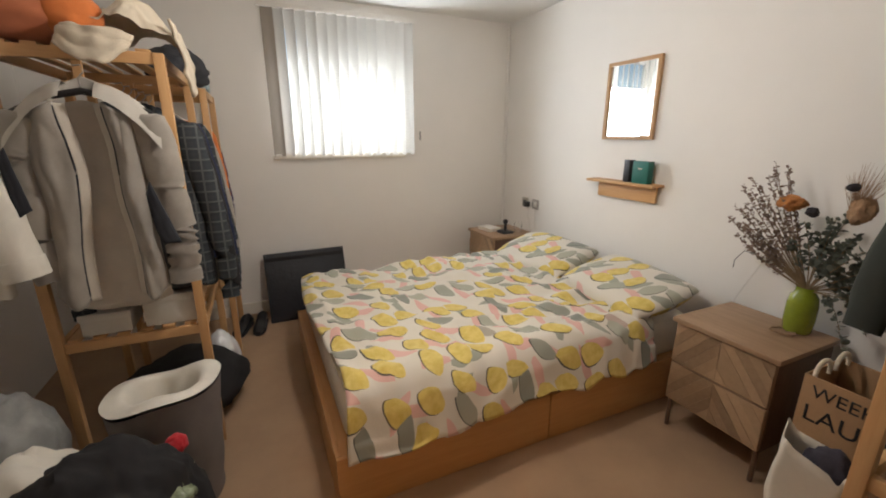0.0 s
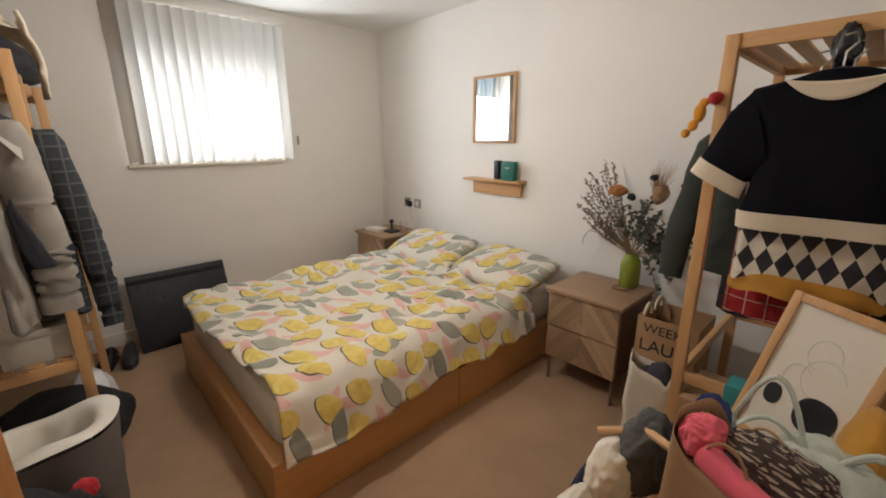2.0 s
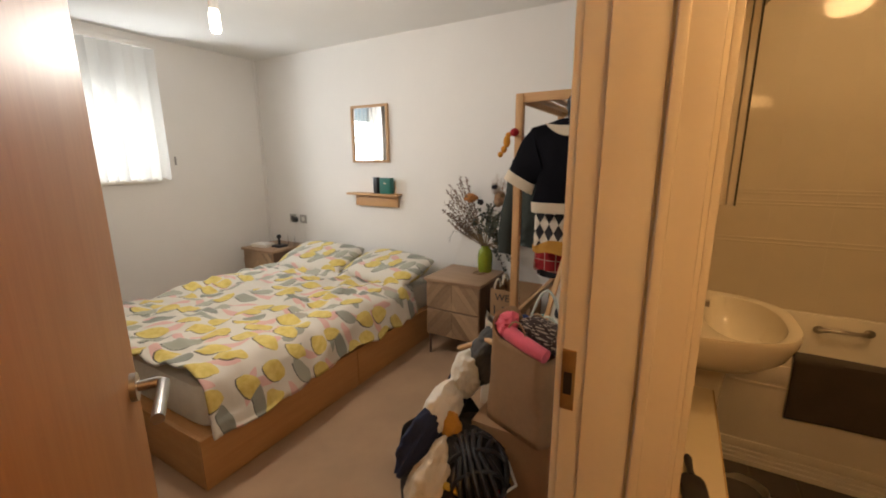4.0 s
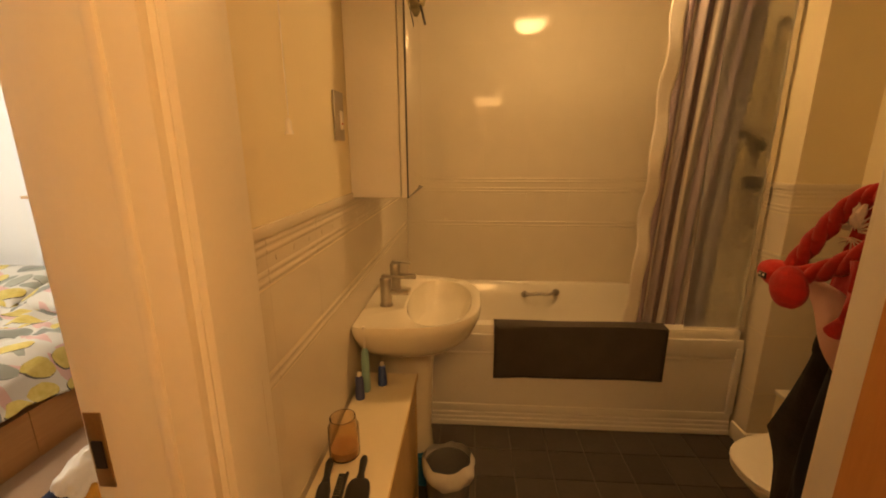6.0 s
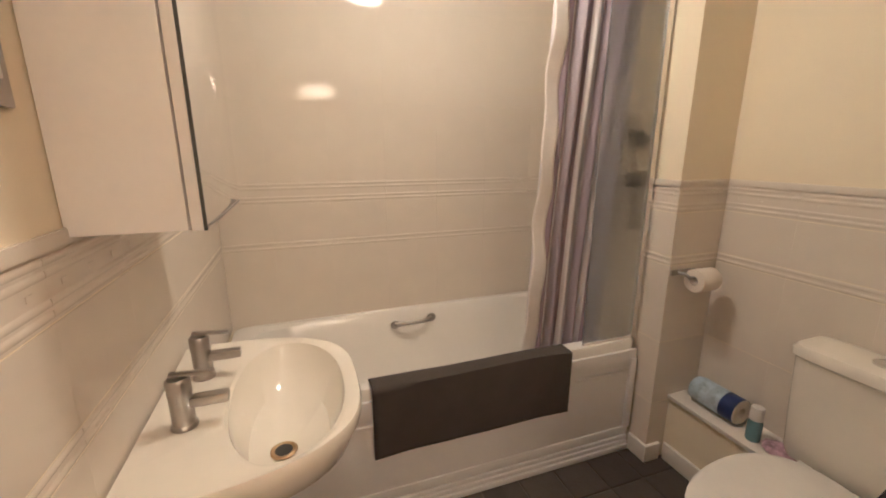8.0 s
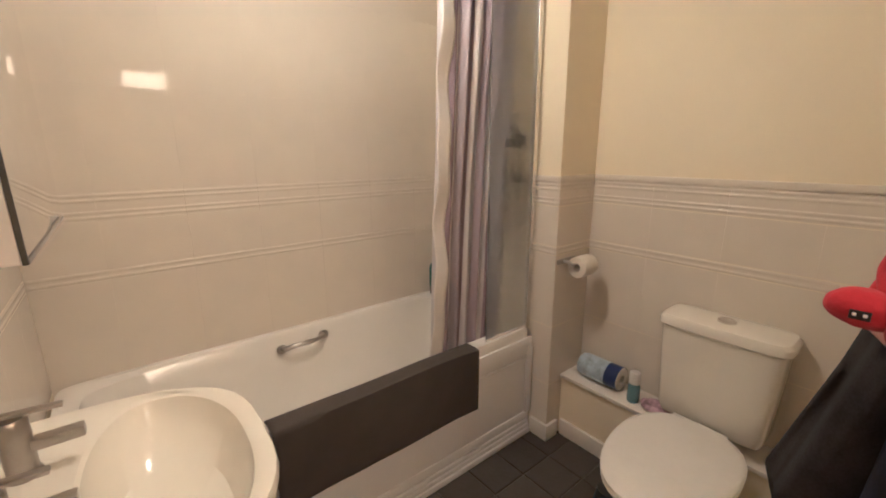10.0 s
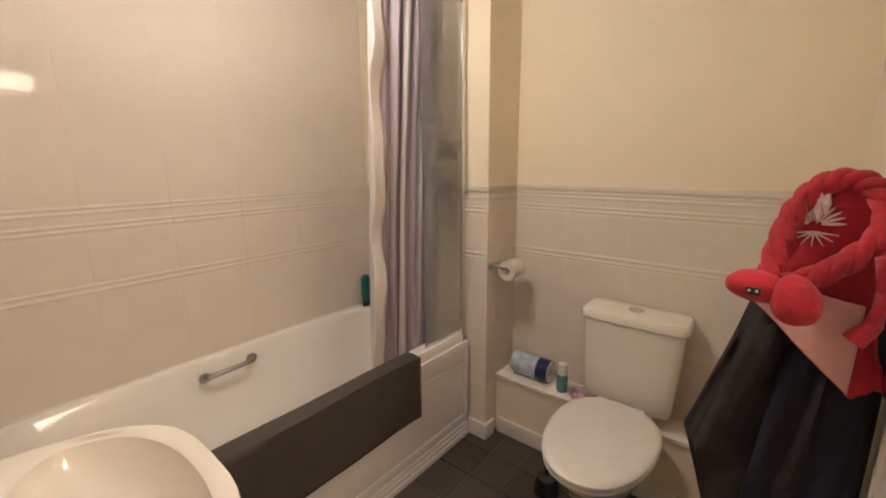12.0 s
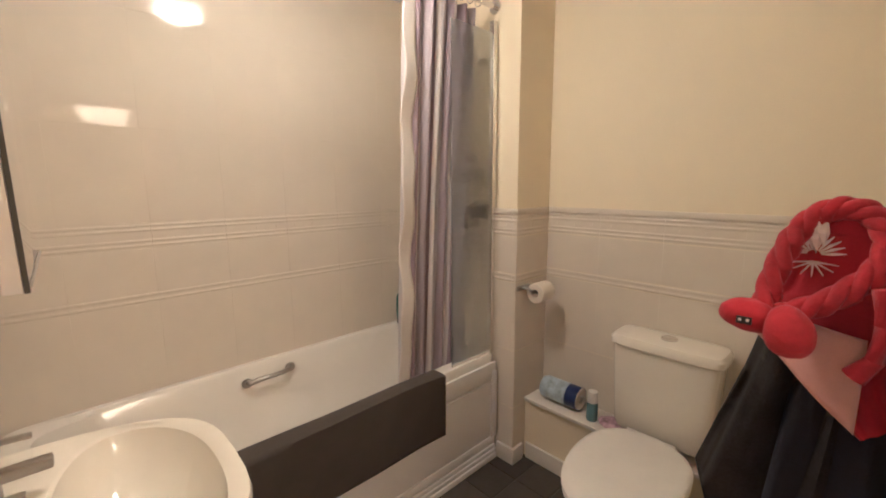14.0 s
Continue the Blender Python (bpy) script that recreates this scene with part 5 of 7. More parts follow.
def between(rows, v):
    """A smooth value from rows of (v, value)."""
    for (v0, a0), (v1, a1) in zip(rows, rows[1:]):
        if v <= v1:
            k = (v - v0) / (v1 - v0)
            return a0 + (a1 - a0) * k * k * (3 - 2 * k)
    return rows[-1][1]


def back_panel(u, v):
    x = -0.165 + 0.30 * u
    top = -0.035 - 0.05 * abs(2 * u - 1) ** 1.5
    return (x * (0.85 + 0.25 * v), 0.030 + 0.007 * math.sin(u * 15) * v + 0.014 * nz(u * 3, v * 3, 4), top + (-0.79 - 0.03 * math.sin(u * 3.1) - top) * v)


def front_panel(s):
    inner = ((0, -0.070), (0.35, -0.056), (1, -0.100)) if s < 0 else ((0, 0.052), (0.25, 0.072), (1, 0.088))
    outer = ((0, -0.165), (0.25, -0.175), (0.6, -0.165), (1, -0.195)) if s < 0 else ((0, 0.160), (0.25, 0.150), (0.6, 0.145), (1, 0.155))

    def f(u, v):
        x0, x1 = between(inner, v), between(outer, v)
        x = x0 + (x1 - x0) * u + 0.005 * math.sin(v * 9 + s) * (1 - u)
        z = -0.045 - 0.055 * u - v * (0.71 - 0.055 * u + 0.02 * math.sin(u * 5))
        y = -0.042 - 0.020 * math.sin(math.pi * u ** 0.8) + 0.030 * u ** 4 + 0.006 * math.sin(u * 6 + v * 4 + s) * (0.3 + v) + 0.014 * nz(u * 2, v * 3.5, s * 3) + 0.005 * (1 - 3 * abs(nz(u * 2.5, v * 6 + u, s)))
        return (x, y, z)
    return f


solid(part("back", sheet(back_panel, 30, 30), LINING, jk, "pale lining seen through the open front"), 0.006)
for s in (-1, 1):
    solid(part("front", sheet(front_panel(s), 26, 44), GREY_CLOTH, jk), 0.006)
    fp = front_panel(s)
    part("zip", T([tuple(Vector(fp(0, v)) + Vector((0, -0.003, 0))) for v in np.linspace(0.02, 0.99, 40)], 0.0035, 6), JB, jk, "dark zip edge")
    # inner facing folded out beside the zip
    solid(part("facing", sheet(lambda u, v, s=s, fp=fp: (fp(0, v)[0] - s * 0.026 * u, fp(0, v)[1] + 0.004 + 0.022 * u, fp(0, v)[2] - 0.004), 6, 40), LINING, jk, "pale inner facing"), 0.003)
    track = [(s * 0.165, 0.0, -0.085), (s * 0.195, -0.008, -0.20), (s * 0.205, -0.018, -0.36), (s * 0.225, -0.022, -0.52), (s * (0.215 if s > 0 else 0.19), -0.018, -0.72 if s > 0 else -0.66)]
    pts, rs = [], []
    for i in range(33):
        q = i / 32 * (len(track) - 1)
        j = min(len(track) - 2, int(q))
        c = Vector(track[j]).lerp(Vector(track[j + 1]), q - j)
        pts.append((c.x + 0.004 * nz(i * 0.4, s), c.y, c.z))
        rs.append((0.066 - 0.010 * i / 32) * (1 + 0.06 * nz(i * 0.22, s, 3)) * (0.75 if i == 0 else 1))
    bs = T(pts, rs, 22)
    for vt in bs.verts:
        vt.co.y = -0.012 + (vt.co.y + 0.012) * 0.72 + 0.008 * nz(vt.co.x * 14, vt.co.z * 9 + vt.co.x * 20, s) + 0.0035 * (1 - 3 * abs(nz(vt.co.x * 16, vt.co.z * 14 - vt.co.x * 18, s)))
    part("sleeve", bs, GREY_CLOTH, jk)
    part("shoulder_yoke", sheet(lambda u, v, s=s: (s * (0.045 + 0.172 * u), -0.066 + 0.110 * v + 0.008 * nz(u * 4, v * 2), 0.008 - 0.128 * u ** 1.9 + 0.020 * math.sin(v * 3.1) - 0.075 * (1 - v) ** 2 * (0.5 + 0.6 * u)), 18, 12), PALE_GREY, jk, "paler shoulder yoke")
    quad = ((0.165, -0.315), (0.123, -0.445), (0.180, -0.545), (0.233, -0.544)) if s > 0 else ((-0.201, -0.191), (-0.224, -0.241), (-0.208, -0.418), (-0.171, -0.395))

    def elbow(u, v, quad=quad, s=s):
        a = Vector(quad[0]).lerp(Vector(quad[1]), u * (0.35 + 0.65 * v)) if s > 0 else Vector(quad[0]).lerp(Vector(quad[1]), u)
        b = Vector(quad[3]).lerp(Vector(quad[2]), u)
        c = a.lerp(b, v)
        return (c.x, -0.094 - 0.004 * math.sin(math.pi * u) + 0.004 * nz(u * 3, v * 5), c.y)
    solid(part("elbow_panel", sheet(elbow, 10, 16), JB, jk, "dark elbow panel"), 0.008)
solid(part("collar", sheet(lambda u, v: (0.085 * math.cos(math.pi * u), 0.040 - 0.075 * abs(2 * u - 1) ** 2, -0.045 * abs(2 * u - 1) + 0.045 * v * (1 - 0.3 * abs(2 * u - 1))), 24, 5), PALE_GREY, jk, "pale stand collar"), 0.005)
sw = thing("shirt", pose(-0.60, 1.74, 1.56), "white shirt hanging at the end of the rack", "shirt")
part("body", sheet(lambda u, v: (-0.10 + 0.13 * math.cos(2 * math.pi * u) * (0.5 + 0.5 * min(1, v * 4)), 0.05 * math.sin(2 * math.pi * u) + 0.012 * math.sin(12 * math.pi * u) * v, -0.05 - 0.62 * v), 48, 26, closed=True), WHITE_CLOTH, sw)
bs = T([(0.0, 0, -0.05), (0.02, -0.01, -0.20), (0.045, -0.015, -0.36), (0.065, -0.02, -0.52), (0.075, -0.02, -0.555)], [0.050, 0.064, 0.066, 0.064, 0.062], 24)
bmesh.ops.subdivide_edges(bs, edges=[e for e in bs.edges if abs(e.verts[0].co.z - e.verts[1].co.z) > 0.02], cuts=6)
for vt in bs.verts:
    vt.co.y += 0.010 * nz(vt.co.x * 30, vt.co.z * 9, 2)
    vt.co.x += 0.006 * nz(vt.co.y * 30, vt.co.z * 12, 5)
part("sleeve", bs, WHITE_CLOTH, sw)
part("cuff", T([(0.072, -0.02, -0.535), (0.083, -0.022, -0.60)], [0.066, 0.064], 24), WHITE_CLOTH, sw)
PL1 = plaid("dark_plaid", (0.030, 0.036, 0.042), (0.075, 0.08, 0.08), 0.045, 0.16, (0.02, 0.025, 0.03))
PL2 = plaid("purple_plaid", (0.16, 0.05, 0.09), (0.04, 0.03, 0.09), 0.05, 0.3, (0.30, 0.08, 0.10))
for y, mt2, lbl, ln, sd in ((1.97, PL1, "dark green plaid shirt hanging on the rack", 0.74, 1.0), (2.08, BLACK_CLOTH, "black jacket hanging on the rack", 0.78, 2.0), (2.20, NAVY, "navy shirt hanging on the rack", 0.72, 3.0), (2.33, PL1, "dark plaid overshirt hanging on the rack", 0.80, 4.0), (2.47, GREY_CLOTH, "grey top hanging on the rack", 0.70, 5.0)):
    hanger(pose(-0.215, y, 1.555, 0, 0, 4))
    garment("shirt", pose(-0.205, y, 1.555, 0, 0, 4), lbl, mt2, 0.205, ln + 0.03, 0.045, True, sd, sleeve_len=0.78, sleeve_out=0.085, sleeve_r=0.055)
for y, mt2, lbl, ln, sd, top in ((2.80, ORANGE, "orange jacket hanging on the rack", 0.45, 1.3, 1.53), (2.90, BLACK_CLOTH, "black top hanging on the rack", 0.60, 2.6, 1.52), (3.02, PL2, "purple plaid shirt hanging on the rack", 0.66, 3.7, 1.40), (3.12, PL2, "dark red plaid shirt hanging on the rack", 0.72, 4.4, 1.42)):
    hanger(pose(-0.19, y, top, 0, 0, 3))
    garment("shirt", pose(-0.19, y, top, 0, 0, 3), lbl, mt2, 0.195, ln, 0.04, True, sd, sleeve_len=0.5, sleeve_out=0.05, sleeve_r=0.048)

# things on the racks
b1 = tagged(part("soft_bag", crumple((-0.47, 1.98, 1.83), (0.20, 0.13, 0.09), 1.0, 0.12, 3, 4, 1.748), TERRACOTTA), "terracotta fabric bag on top of the rack", "bag")
b2 = tagged(part("pouch", crumple((-0.30, 1.93, 1.835), (0.09, 0.075, 0.075), 2.0, 0.12, 3, 4, 1.748), ORANGE), "bright orange pouch on top of the rack", "pouch")
b3 = thing("tote_bag", pose(0, 0, 0), "cream canvas tote bag slumped over the rack top", "bag")
def tote(u, v):
    x = -0.26 + 0.27 * u + 0.02 * nz(v * 3, u * 2)
    lift = math.sin(math.pi * min(1, 0.12 + 0.88 * u)) ** 0.6 * math.sin(math.pi * (0.1 + 0.8 * v)) ** 0.7
    fold = 0.020 * (1 - 3 * abs(nz(u * 3.0, v * 2.2, 1))) + 0.010 * (1 - 3 * abs(nz(u * 6, v * 4, 5)))
    return (x, 1.88 + 0.40 * v + 0.02 * nz(u * 4, v * 2, 9), max(1.752, 1.752 + 0.17 * lift + fold))


part("canvas", sheet(tote, 44, 44), CREAM_CLOTH, b3)
solid(part("flap", sheet(lambda u, v: (-0.315 + 0.20 * u - 0.03 * v, 1.862 - 0.035 * math.sin(math.pi * u) - 0.02 * v + 0.014 * nz(u * 4, v * 4), 1.80 - 0.02 * u - 0.115 * v * (0.55 + 0.45 * math.sin(math.pi * u)) + 0.012 * nz(u * 5, v * 3, 3)), 22, 16), CREAM_CLOTH, b3), 0.012)
solid(part("drape", sheet(lambda u, v: (0.0 + 0.030 * math.sin(v * 2) + 0.014 * nz(u * 4, v * 4), 1.885 + 0.30 * u, 1.85 - 0.02 * u - 0.25 * v * (0.75 + 0.25 * math.sin(u * 3.1))), 20, 20), CREAM_CLOTH, b3), 0.010)
tagged(part("cap", crumple((-0.12, 2.86, 1.80), (0.14, 0.13, 0.10), 4.0, 0.25, 5, 4, 1.709), cloth("dark_grey_felt", (0.05, 0.052, 0.06), 0.2)), "dark grey caps piled on the rack top", "cap")
tagged(part("storage_box", B((-0.06, 3.06, 1.779), (0.15, 0.20, 0.14), 0.005), mat("pale_blue_card", (0.35, 0.48, 0.52), 0.6)), "pale blue storage box on the rack top", "box")
WB = mat("white_box_card", (0.58, 0.54, 0.47), 0.6, 0, 0.05, 6, 0.1, 80)
for c, s, lbl in (((-0.17, 2.02, 0.699), (0.20, 0.20, 0.13), "white cardboard shoe box on the lower shelf"), ((-0.40, 2.00, 0.679), (0.17, 0.18, 0.09), "low white box on the lower shelf")):
    sbx = thing("shoe_box", pose(0, 0, 0), lbl, "box")
    part("base", B(c, s, 0.003), WB, sbx)
    part("lid", B((c[0], c[1], c[2] + s[2] / 2 - 0.012), (s[0] + 0.008, s[1] + 0.008, 0.030), 0.003), WB, sbx)
tagged(part("folded_clothes", crumple((-0.32, 2.3, 0.72), (0.2, 0.15, 0.1), 6.0, 0.2, 4, 4, 0.634), BLACK_CLOTH), "dark folded clothes on the lower shelf", "clothes")
tagged(part("folded_clothes", crumple((-0.22, 2.25, 0.14), (0.26, 0.28, 0.16), 9.0, 0.2, 4, 4, 0.0), BLACK_CLOTH), "dark clothes piled under the rack", "clothes")
tagged(part("plastic_bag", crumple((-0.06, 2.42, 0.14), (0.09, 0.10, 0.17), 4.4, 0.2, 5, 4, 0.0), mat("white_plastic_film", (0.7, 0.7, 0.7), 0.25, 0, 0.05, 8, 0.3, 60)), "white plastic bag under the rack", "bag")

hm = thing("laundry_hamper", pose(-0.185, 1.62, 0) @ Matrix.Diagonal((0.84, 0.84, 0.97, 1)), "grey fabric laundry hamper with white lining turned out", "hamper")
HG = cloth("grey_felt", (0.17, 0.145, 0.13), 0.12)


def hamp(u, v, k=1.0, z0=0.0, z1=0.50):
    a = 2 * math.pi * u
    r = (0.185 + 0.035 * v) * k * (1 + 0.07 * v * math.cos(2 * a + 0.4) + 0.035 * v * math.sin(3 * a)) + 0.010 * nz(math.cos(a), math.sin(a), v * 2, 2.0)
    return (r * math.cos(a), r * 1.03 * math.sin(a), z0 + (z1 - z0) * v + (0.03 * math.cos(a + 0.6) + 0.012 * math.sin(3 * a)) * v)


part("side", sheet(lambda u, v: hamp(u, v), 60, 14, closed=True), HG, hm)
part("bottom", lathe([(0.186, 0.0), (0.186, 0.012)], 40), HG, hm)
part("lining", sheet(lambda u, v: hamp(u, 1 - 0.75 * max(0, v - 0.18) + 0.02 * math.sin(v * 9), 1.02 - (0.50 + 0.10 * math.sin(4 * math.pi * u)) * math.sin(min(1, v * 2.4) * 1.57) + 0.10 * nz(math.cos(2 * math.pi * u) * 1.6, math.sin(2 * math.pi * u) * 1.6, v * 4) * min(1, v * 5), 0.0, 0.515), 60, 18, closed=True), WHITE_CLOTH, hm, "white cotton lining")
part("laundry", crumple((-0.01, 0, 0.36), (0.105, 0.11, 0.07), 2.0, 0.3, 5, 4), CREAM_CLOTH, hm)
part("dark_laundry", crumple((0.035, 0.0, 0.42), (0.05, 0.035, 0.035), 5.0, 0.3, 5, 4), cloth("grey_laundry", (0.12, 0.12, 0.12), 0.2), hm)

for nm, c, r, mt2, sd, lbl, cat, am in (
        ("clothing_mound", (-0.30, 1.21, 0.22), (0.25, 0.20, 0.30), BLACK_CLOTH, 1.0, "heap of black clothes on the carpet", "clothes", 0.22),
        ("clothing_mound", (-0.50, 1.35, 0.20), (0.20, 0.20, 0.24), WHITE_CLOTH, 3.0, "heap of white clothes on the carpet", "clothes", 0.3),
        ("clothing_mound", (-0.68, 1.62, 0.26), (0.17, 0.18, 0.30), cloth("grey_bag_cloth", (0.28, 0.28, 0.27), 0.2), 6.0, "grey fabric bag slumped on the carpet", "bag", 0.2),
        ("clothing_mound", (-0.72, 1.15, 0.14), (0.22, 0.25, 0.18), BLACK_CLOTH, 8.0, "heap of dark clothes on the carpet", "clothes", 0.25)):
    tagged(part(nm, crumple(c, r, sd, am, 5, 5, 0.0), mt2), lbl, cat)
st = thing("bag_strap", pose(-0.62, 1.33, 0.40), "thin black cord looped on the white clothes", "cord")
part("cord", T([(0.10 * math.cos(a) * (1 - 0.05 * a), 0.03 * math.sin(2 * a), 0.045 + 0.035 * math.sin(a * 1.5)) for a in np.linspace(0, 6.5, 40)], 0.005, 8), BLACK, st)
cn = thing("umbrella", pose(-0.075, 1.30, 0), "cream cane handle with red cloth beside the heap", "cane")
part("shaft", T([(-0.02, 0.03, 0.0), (0.0, 0.0, 0.30), (0.004, -0.01, 0.38), (-0.018, -0.02, 0.415), (-0.04, -0.03, 0.40)], [0.011, 0.013, 0.015, 0.014, 0.012], 14), mat("cream_horn", (0.55, 0.43, 0.26), 0.3), cn)
part("red_cloth", crumple((-0.035, 0.04, 0.43), (0.032, 0.034, 0.028), 2.0, 0.3, 5, 4), RED_TOWEL, cn)
wl = tagged(part("plastic_packet", crumple((-0.12, 1.18, 0.36), (0.06, 0.05, 0.05), 12.0, 0.4, 6, 4), mat("green_clear", (0.22, 0.26, 0.16), 0.2, 0, 0.3, 30, 0.3, 60)), "crumpled clear packet on the clothes heap", "packet")

# ---- by the window wall ----
pf = thing("portfolio_case", pose(0.53, 3.19, 0, -17, 0, 2), "black portfolio case leaning on the wall", "case")
part("sleeve", B((0, 0, 0.275), (0.63, 0.035, 0.55), 0.008), mat("black_nylon", (0.011, 0.012, 0.017), 0.55, 0, 0.3, 12, 0.6, 25.0, dist=0.01), pf)
part("zip_flap", B((0, -0.019, 0.50), (0.625, 0.006, 0.03), 0.002), BLACK_CLOTH, pf)


def shoe(m, label, material, sole_mat):
    s = thing("shoe", m, label, "shoe", "shoes on the carpet")
    prof = ((0.0, 0.030, 0.035), (0.03, 0.034, 0.085), (0.08, 0.036, 0.095), (0.13, 0.038, 0.065), (0.20, 0.044, 0.048), (0.25, 0.038, 0.035), (0.275, 0.018, 0.02))
    part("upper", rings_loft(bmesh.new(), [[(w * math.cos(a), y, 0.018 + h * (0.5 + 0.5 * math.sin(a))) for a in np.linspace(0, 2 * math.pi, 19)[:-1]] for y, w, h in prof]), material, s)
    part("sole", rings_loft(bmesh.new(), [[(w * 1.08 * math.cos(a), y, 0.011 + 0.011 * math.sin(a)) for a in np.linspace(0, 2 * math.pi, 15)[:-1]] for y, w, h in prof]), sole_mat, s)
    part("laces", T([(-0.02 + 0.04 * (i % 2), 0.10 + 0.012 * i, 0.105 - 0.007 * i) for i in range(6)], 0.003, 6), sole_mat, s)
    return s


shoe(pose(0.065, 3.25, 0, 0, 0, 160), "black leather shoe beside the portfolio", BLACK, BLACK)
shoe(pose(0.165, 3.26, 0, 0, 0, 170), "black leather shoe beside the portfolio", BLACK, BLACK)
shoe(pose(-0.06, 2.74, 0, 0, 0, 100), "black and white trainer at the rack foot", BLACK_CLOTH, WHITE_PLASTIC)
shoe(pose(-0.10, 2.56, 0, 0, 0, 95), "white trainer at the rack foot", WHITE_CLOTH, WHITE_PLASTIC)

# ---- on the bedside tables ----
bks = thing("book", pose(2.15, 3.12, 0.5805, 0, 0, 8), "thick white paperback on the corner bedside table", "book")
part("pages", B((0, 0, 0.024), (0.12, 0.185, 0.040), 0.002), WHITE_PAPER, bks)
part("cover", B((0, 0, 0.047), (0.125, 0.19, 0.004), 0.001), WHITE_PLASTIC, bks)
tri = thing("camera_tripod", pose(2.22, 2.96, 0.5805), "small black tripod gadget on the bedside table", "tripod")
part("base", B((0, 0, 0.02), (0.11, 0.12, 0.04), 0.012), BLACK, tri)
part("stem", T([(0, 0, 0.04), (0, 0, 0.10)], 0.012, 12), BLACK, tri)
part("head", lathe([(0.012, 0.10), (0.022, 0.11), (0.022, 0.13), (0.01, 0.14)], 16), BLACK, tri)
gl = thing("drinking_glass", pose(2.30, 2.88, 0.5805), "clear tumbler on the bedside table", "glass")
part("tumbler", lathe([(0.03, 0.0), (0.036, 0.12), (0.034, 0.12), (0.028, 0.008), (0.01, 0.006)], 24), CLEAR, gl)
tag3 = thing("trinket_dish", pose(2.13, 2.93, 0.5805), "small white dish on the bedside table", "dish")
part("dish", lathe([(0.02, 0), (0.035, 0.012), (0.033, 0.014), (0.018, 0.004)], 20), CERAMIC, tag3)

vs = thing("vase", pose(2.345, 0.785, 0.6002), "green glazed ceramic vase", "vase")
part("pot", lathe([(0.045, 0.0), (0.052, 0.008), (0.056, 0.06), (0.056, 0.13), (0.050, 0.165), (0.036, 0.185), (0.036, 0.205), (0.030, 0.205), (0.030, 0.18), (0.02, 0.10)], 32), GREEN_GLAZE, vs)
fl = thing("dried_flowers", pose(2.345, 0.785, 0.6002), "dried flower bunch with eucalyptus and grasses in the vase", "flowers")
rng = random.Random(4)
STEM = mat("dry_stem", (0.22, 0.15, 0.08), 0.8, 0, 0.2, 20, 0.1, 80)
EUC = mat("dried_eucalyptus", (0.10, 0.11, 0.085), 0.75, 0, 0.3, 40, 0.2, 80)
BUD = mat("dry_bud", (0.22, 0.155, 0.125), 0.85, 0, 0.3, 60, 0.2, 90)
RUST = mat("rust_bloom", (0.42, 0.17, 0.05), 0.9, 0, 0.3, 60, 0.5, 120)
FEATH = mat("pampas_plume", (0.30, 0.18, 0.10), 0.95, 0, 0.2, 60, 0.5, 200)
DARKB = mat("dark_seed_head", (0.02, 0.015, 0.018), 0.8)


def leafy(base, tip, count, size, bend, lm, droop=0.0, name="sprig"):
    bm, bl = bmesh.new(), bmesh.new()
    pts = []
    for i in range(9):
        t = i / 8
        p = Vector(base).lerp(Vector(tip), t)
        p.x += bend * math.sin(t * 3.1)
        p.z += droop * t * t
        pts.append(p)
    tube(bm, pts, [0.0028 - 0.0018 * i / 8 for i in range(9)], 5)
    for k in range(count):
        t = 0.35 + 0.65 * (k + rng.random()) / count
        i = min(7, int(t * 8))
        p = pts[i].lerp(pts[i + 1], t * 8 - i)
        d = Vector((rng.uniform(-1, 1), rng.uniform(-1, 1), rng.uniform(-0.4, 1))).normalized()
        c = p + d * size * 1.1
        n = d.cross(Vector((rng.uniform(-1, 1), rng.uniform(-1, 1), rng.uniform(-1, 1)))).normalized()
        q = d.cross(n)
        s = size * rng.uniform(0.7, 1.2)
        ring = [c + (d * math.cos(a) * s + q * math.sin(a) * s * 0.72) + n * 0.15 * s * math.cos(2 * a) for a in (0, 0.9, 1.8, 2.7, 3.6, 4.5, 5.4)]
        vv = [bl.verts.new(r) for r in ring]
        top = bl.verts.new(c + n * s * 0.22)
        bot = bl.verts.new(c - n * s * 0.10)
        for a in range(7):
            bl.faces.new((vv[a], vv[(a + 1) % 7], top)); bl.faces.new((vv[(a + 1) % 7], vv[a], bot))
        if size > 0.008:
            tube(bl, [p, c - d * s * 0.7], 0.0008, 4)
    st = part("stem", bm, STEM, fl)
    part("leaves", bl, lm, st)


for i in range(22):     # budded twigs fanning out over the bed side
    a = i / 21
    leafy((0, 0, 0.19), (rng.uniform(-0.12, 0.06), 0.06 + 0.32 * (1 - abs(a - 0.35)) * rng.uniform(0.75, 1.1), 0.34 + 0.42 * a * rng.uniform(0.85, 1.08)), 46, 0.0082, rng.uniform(-0.03, 0.03), BUD)
for i in range(20):     # eucalyptus
    a = i / 19
    leafy((0, 0, 0.19), (rng.uniform(-0.14, 0.08), -0.06 - 0.30 * a * rng.uniform(0.7, 1.1), 0.52 - 0.30 * a + rng.uniform(-0.04, 0.06)), 34, 0.0125, rng.uniform(-0.04, 0.04), EUC)
for y, zt, dr in ((-0.20, 0.30, -0.30), (-0.25, 0.35, -0.24), (0.02, 0.50, 0), (-0.04, 0.46, 0), (0.06, 0.42, 0)):
    leafy((0, 0, 0.19), (-0.10, y, zt), 30, 0.014, 0.03, EUC, dr)
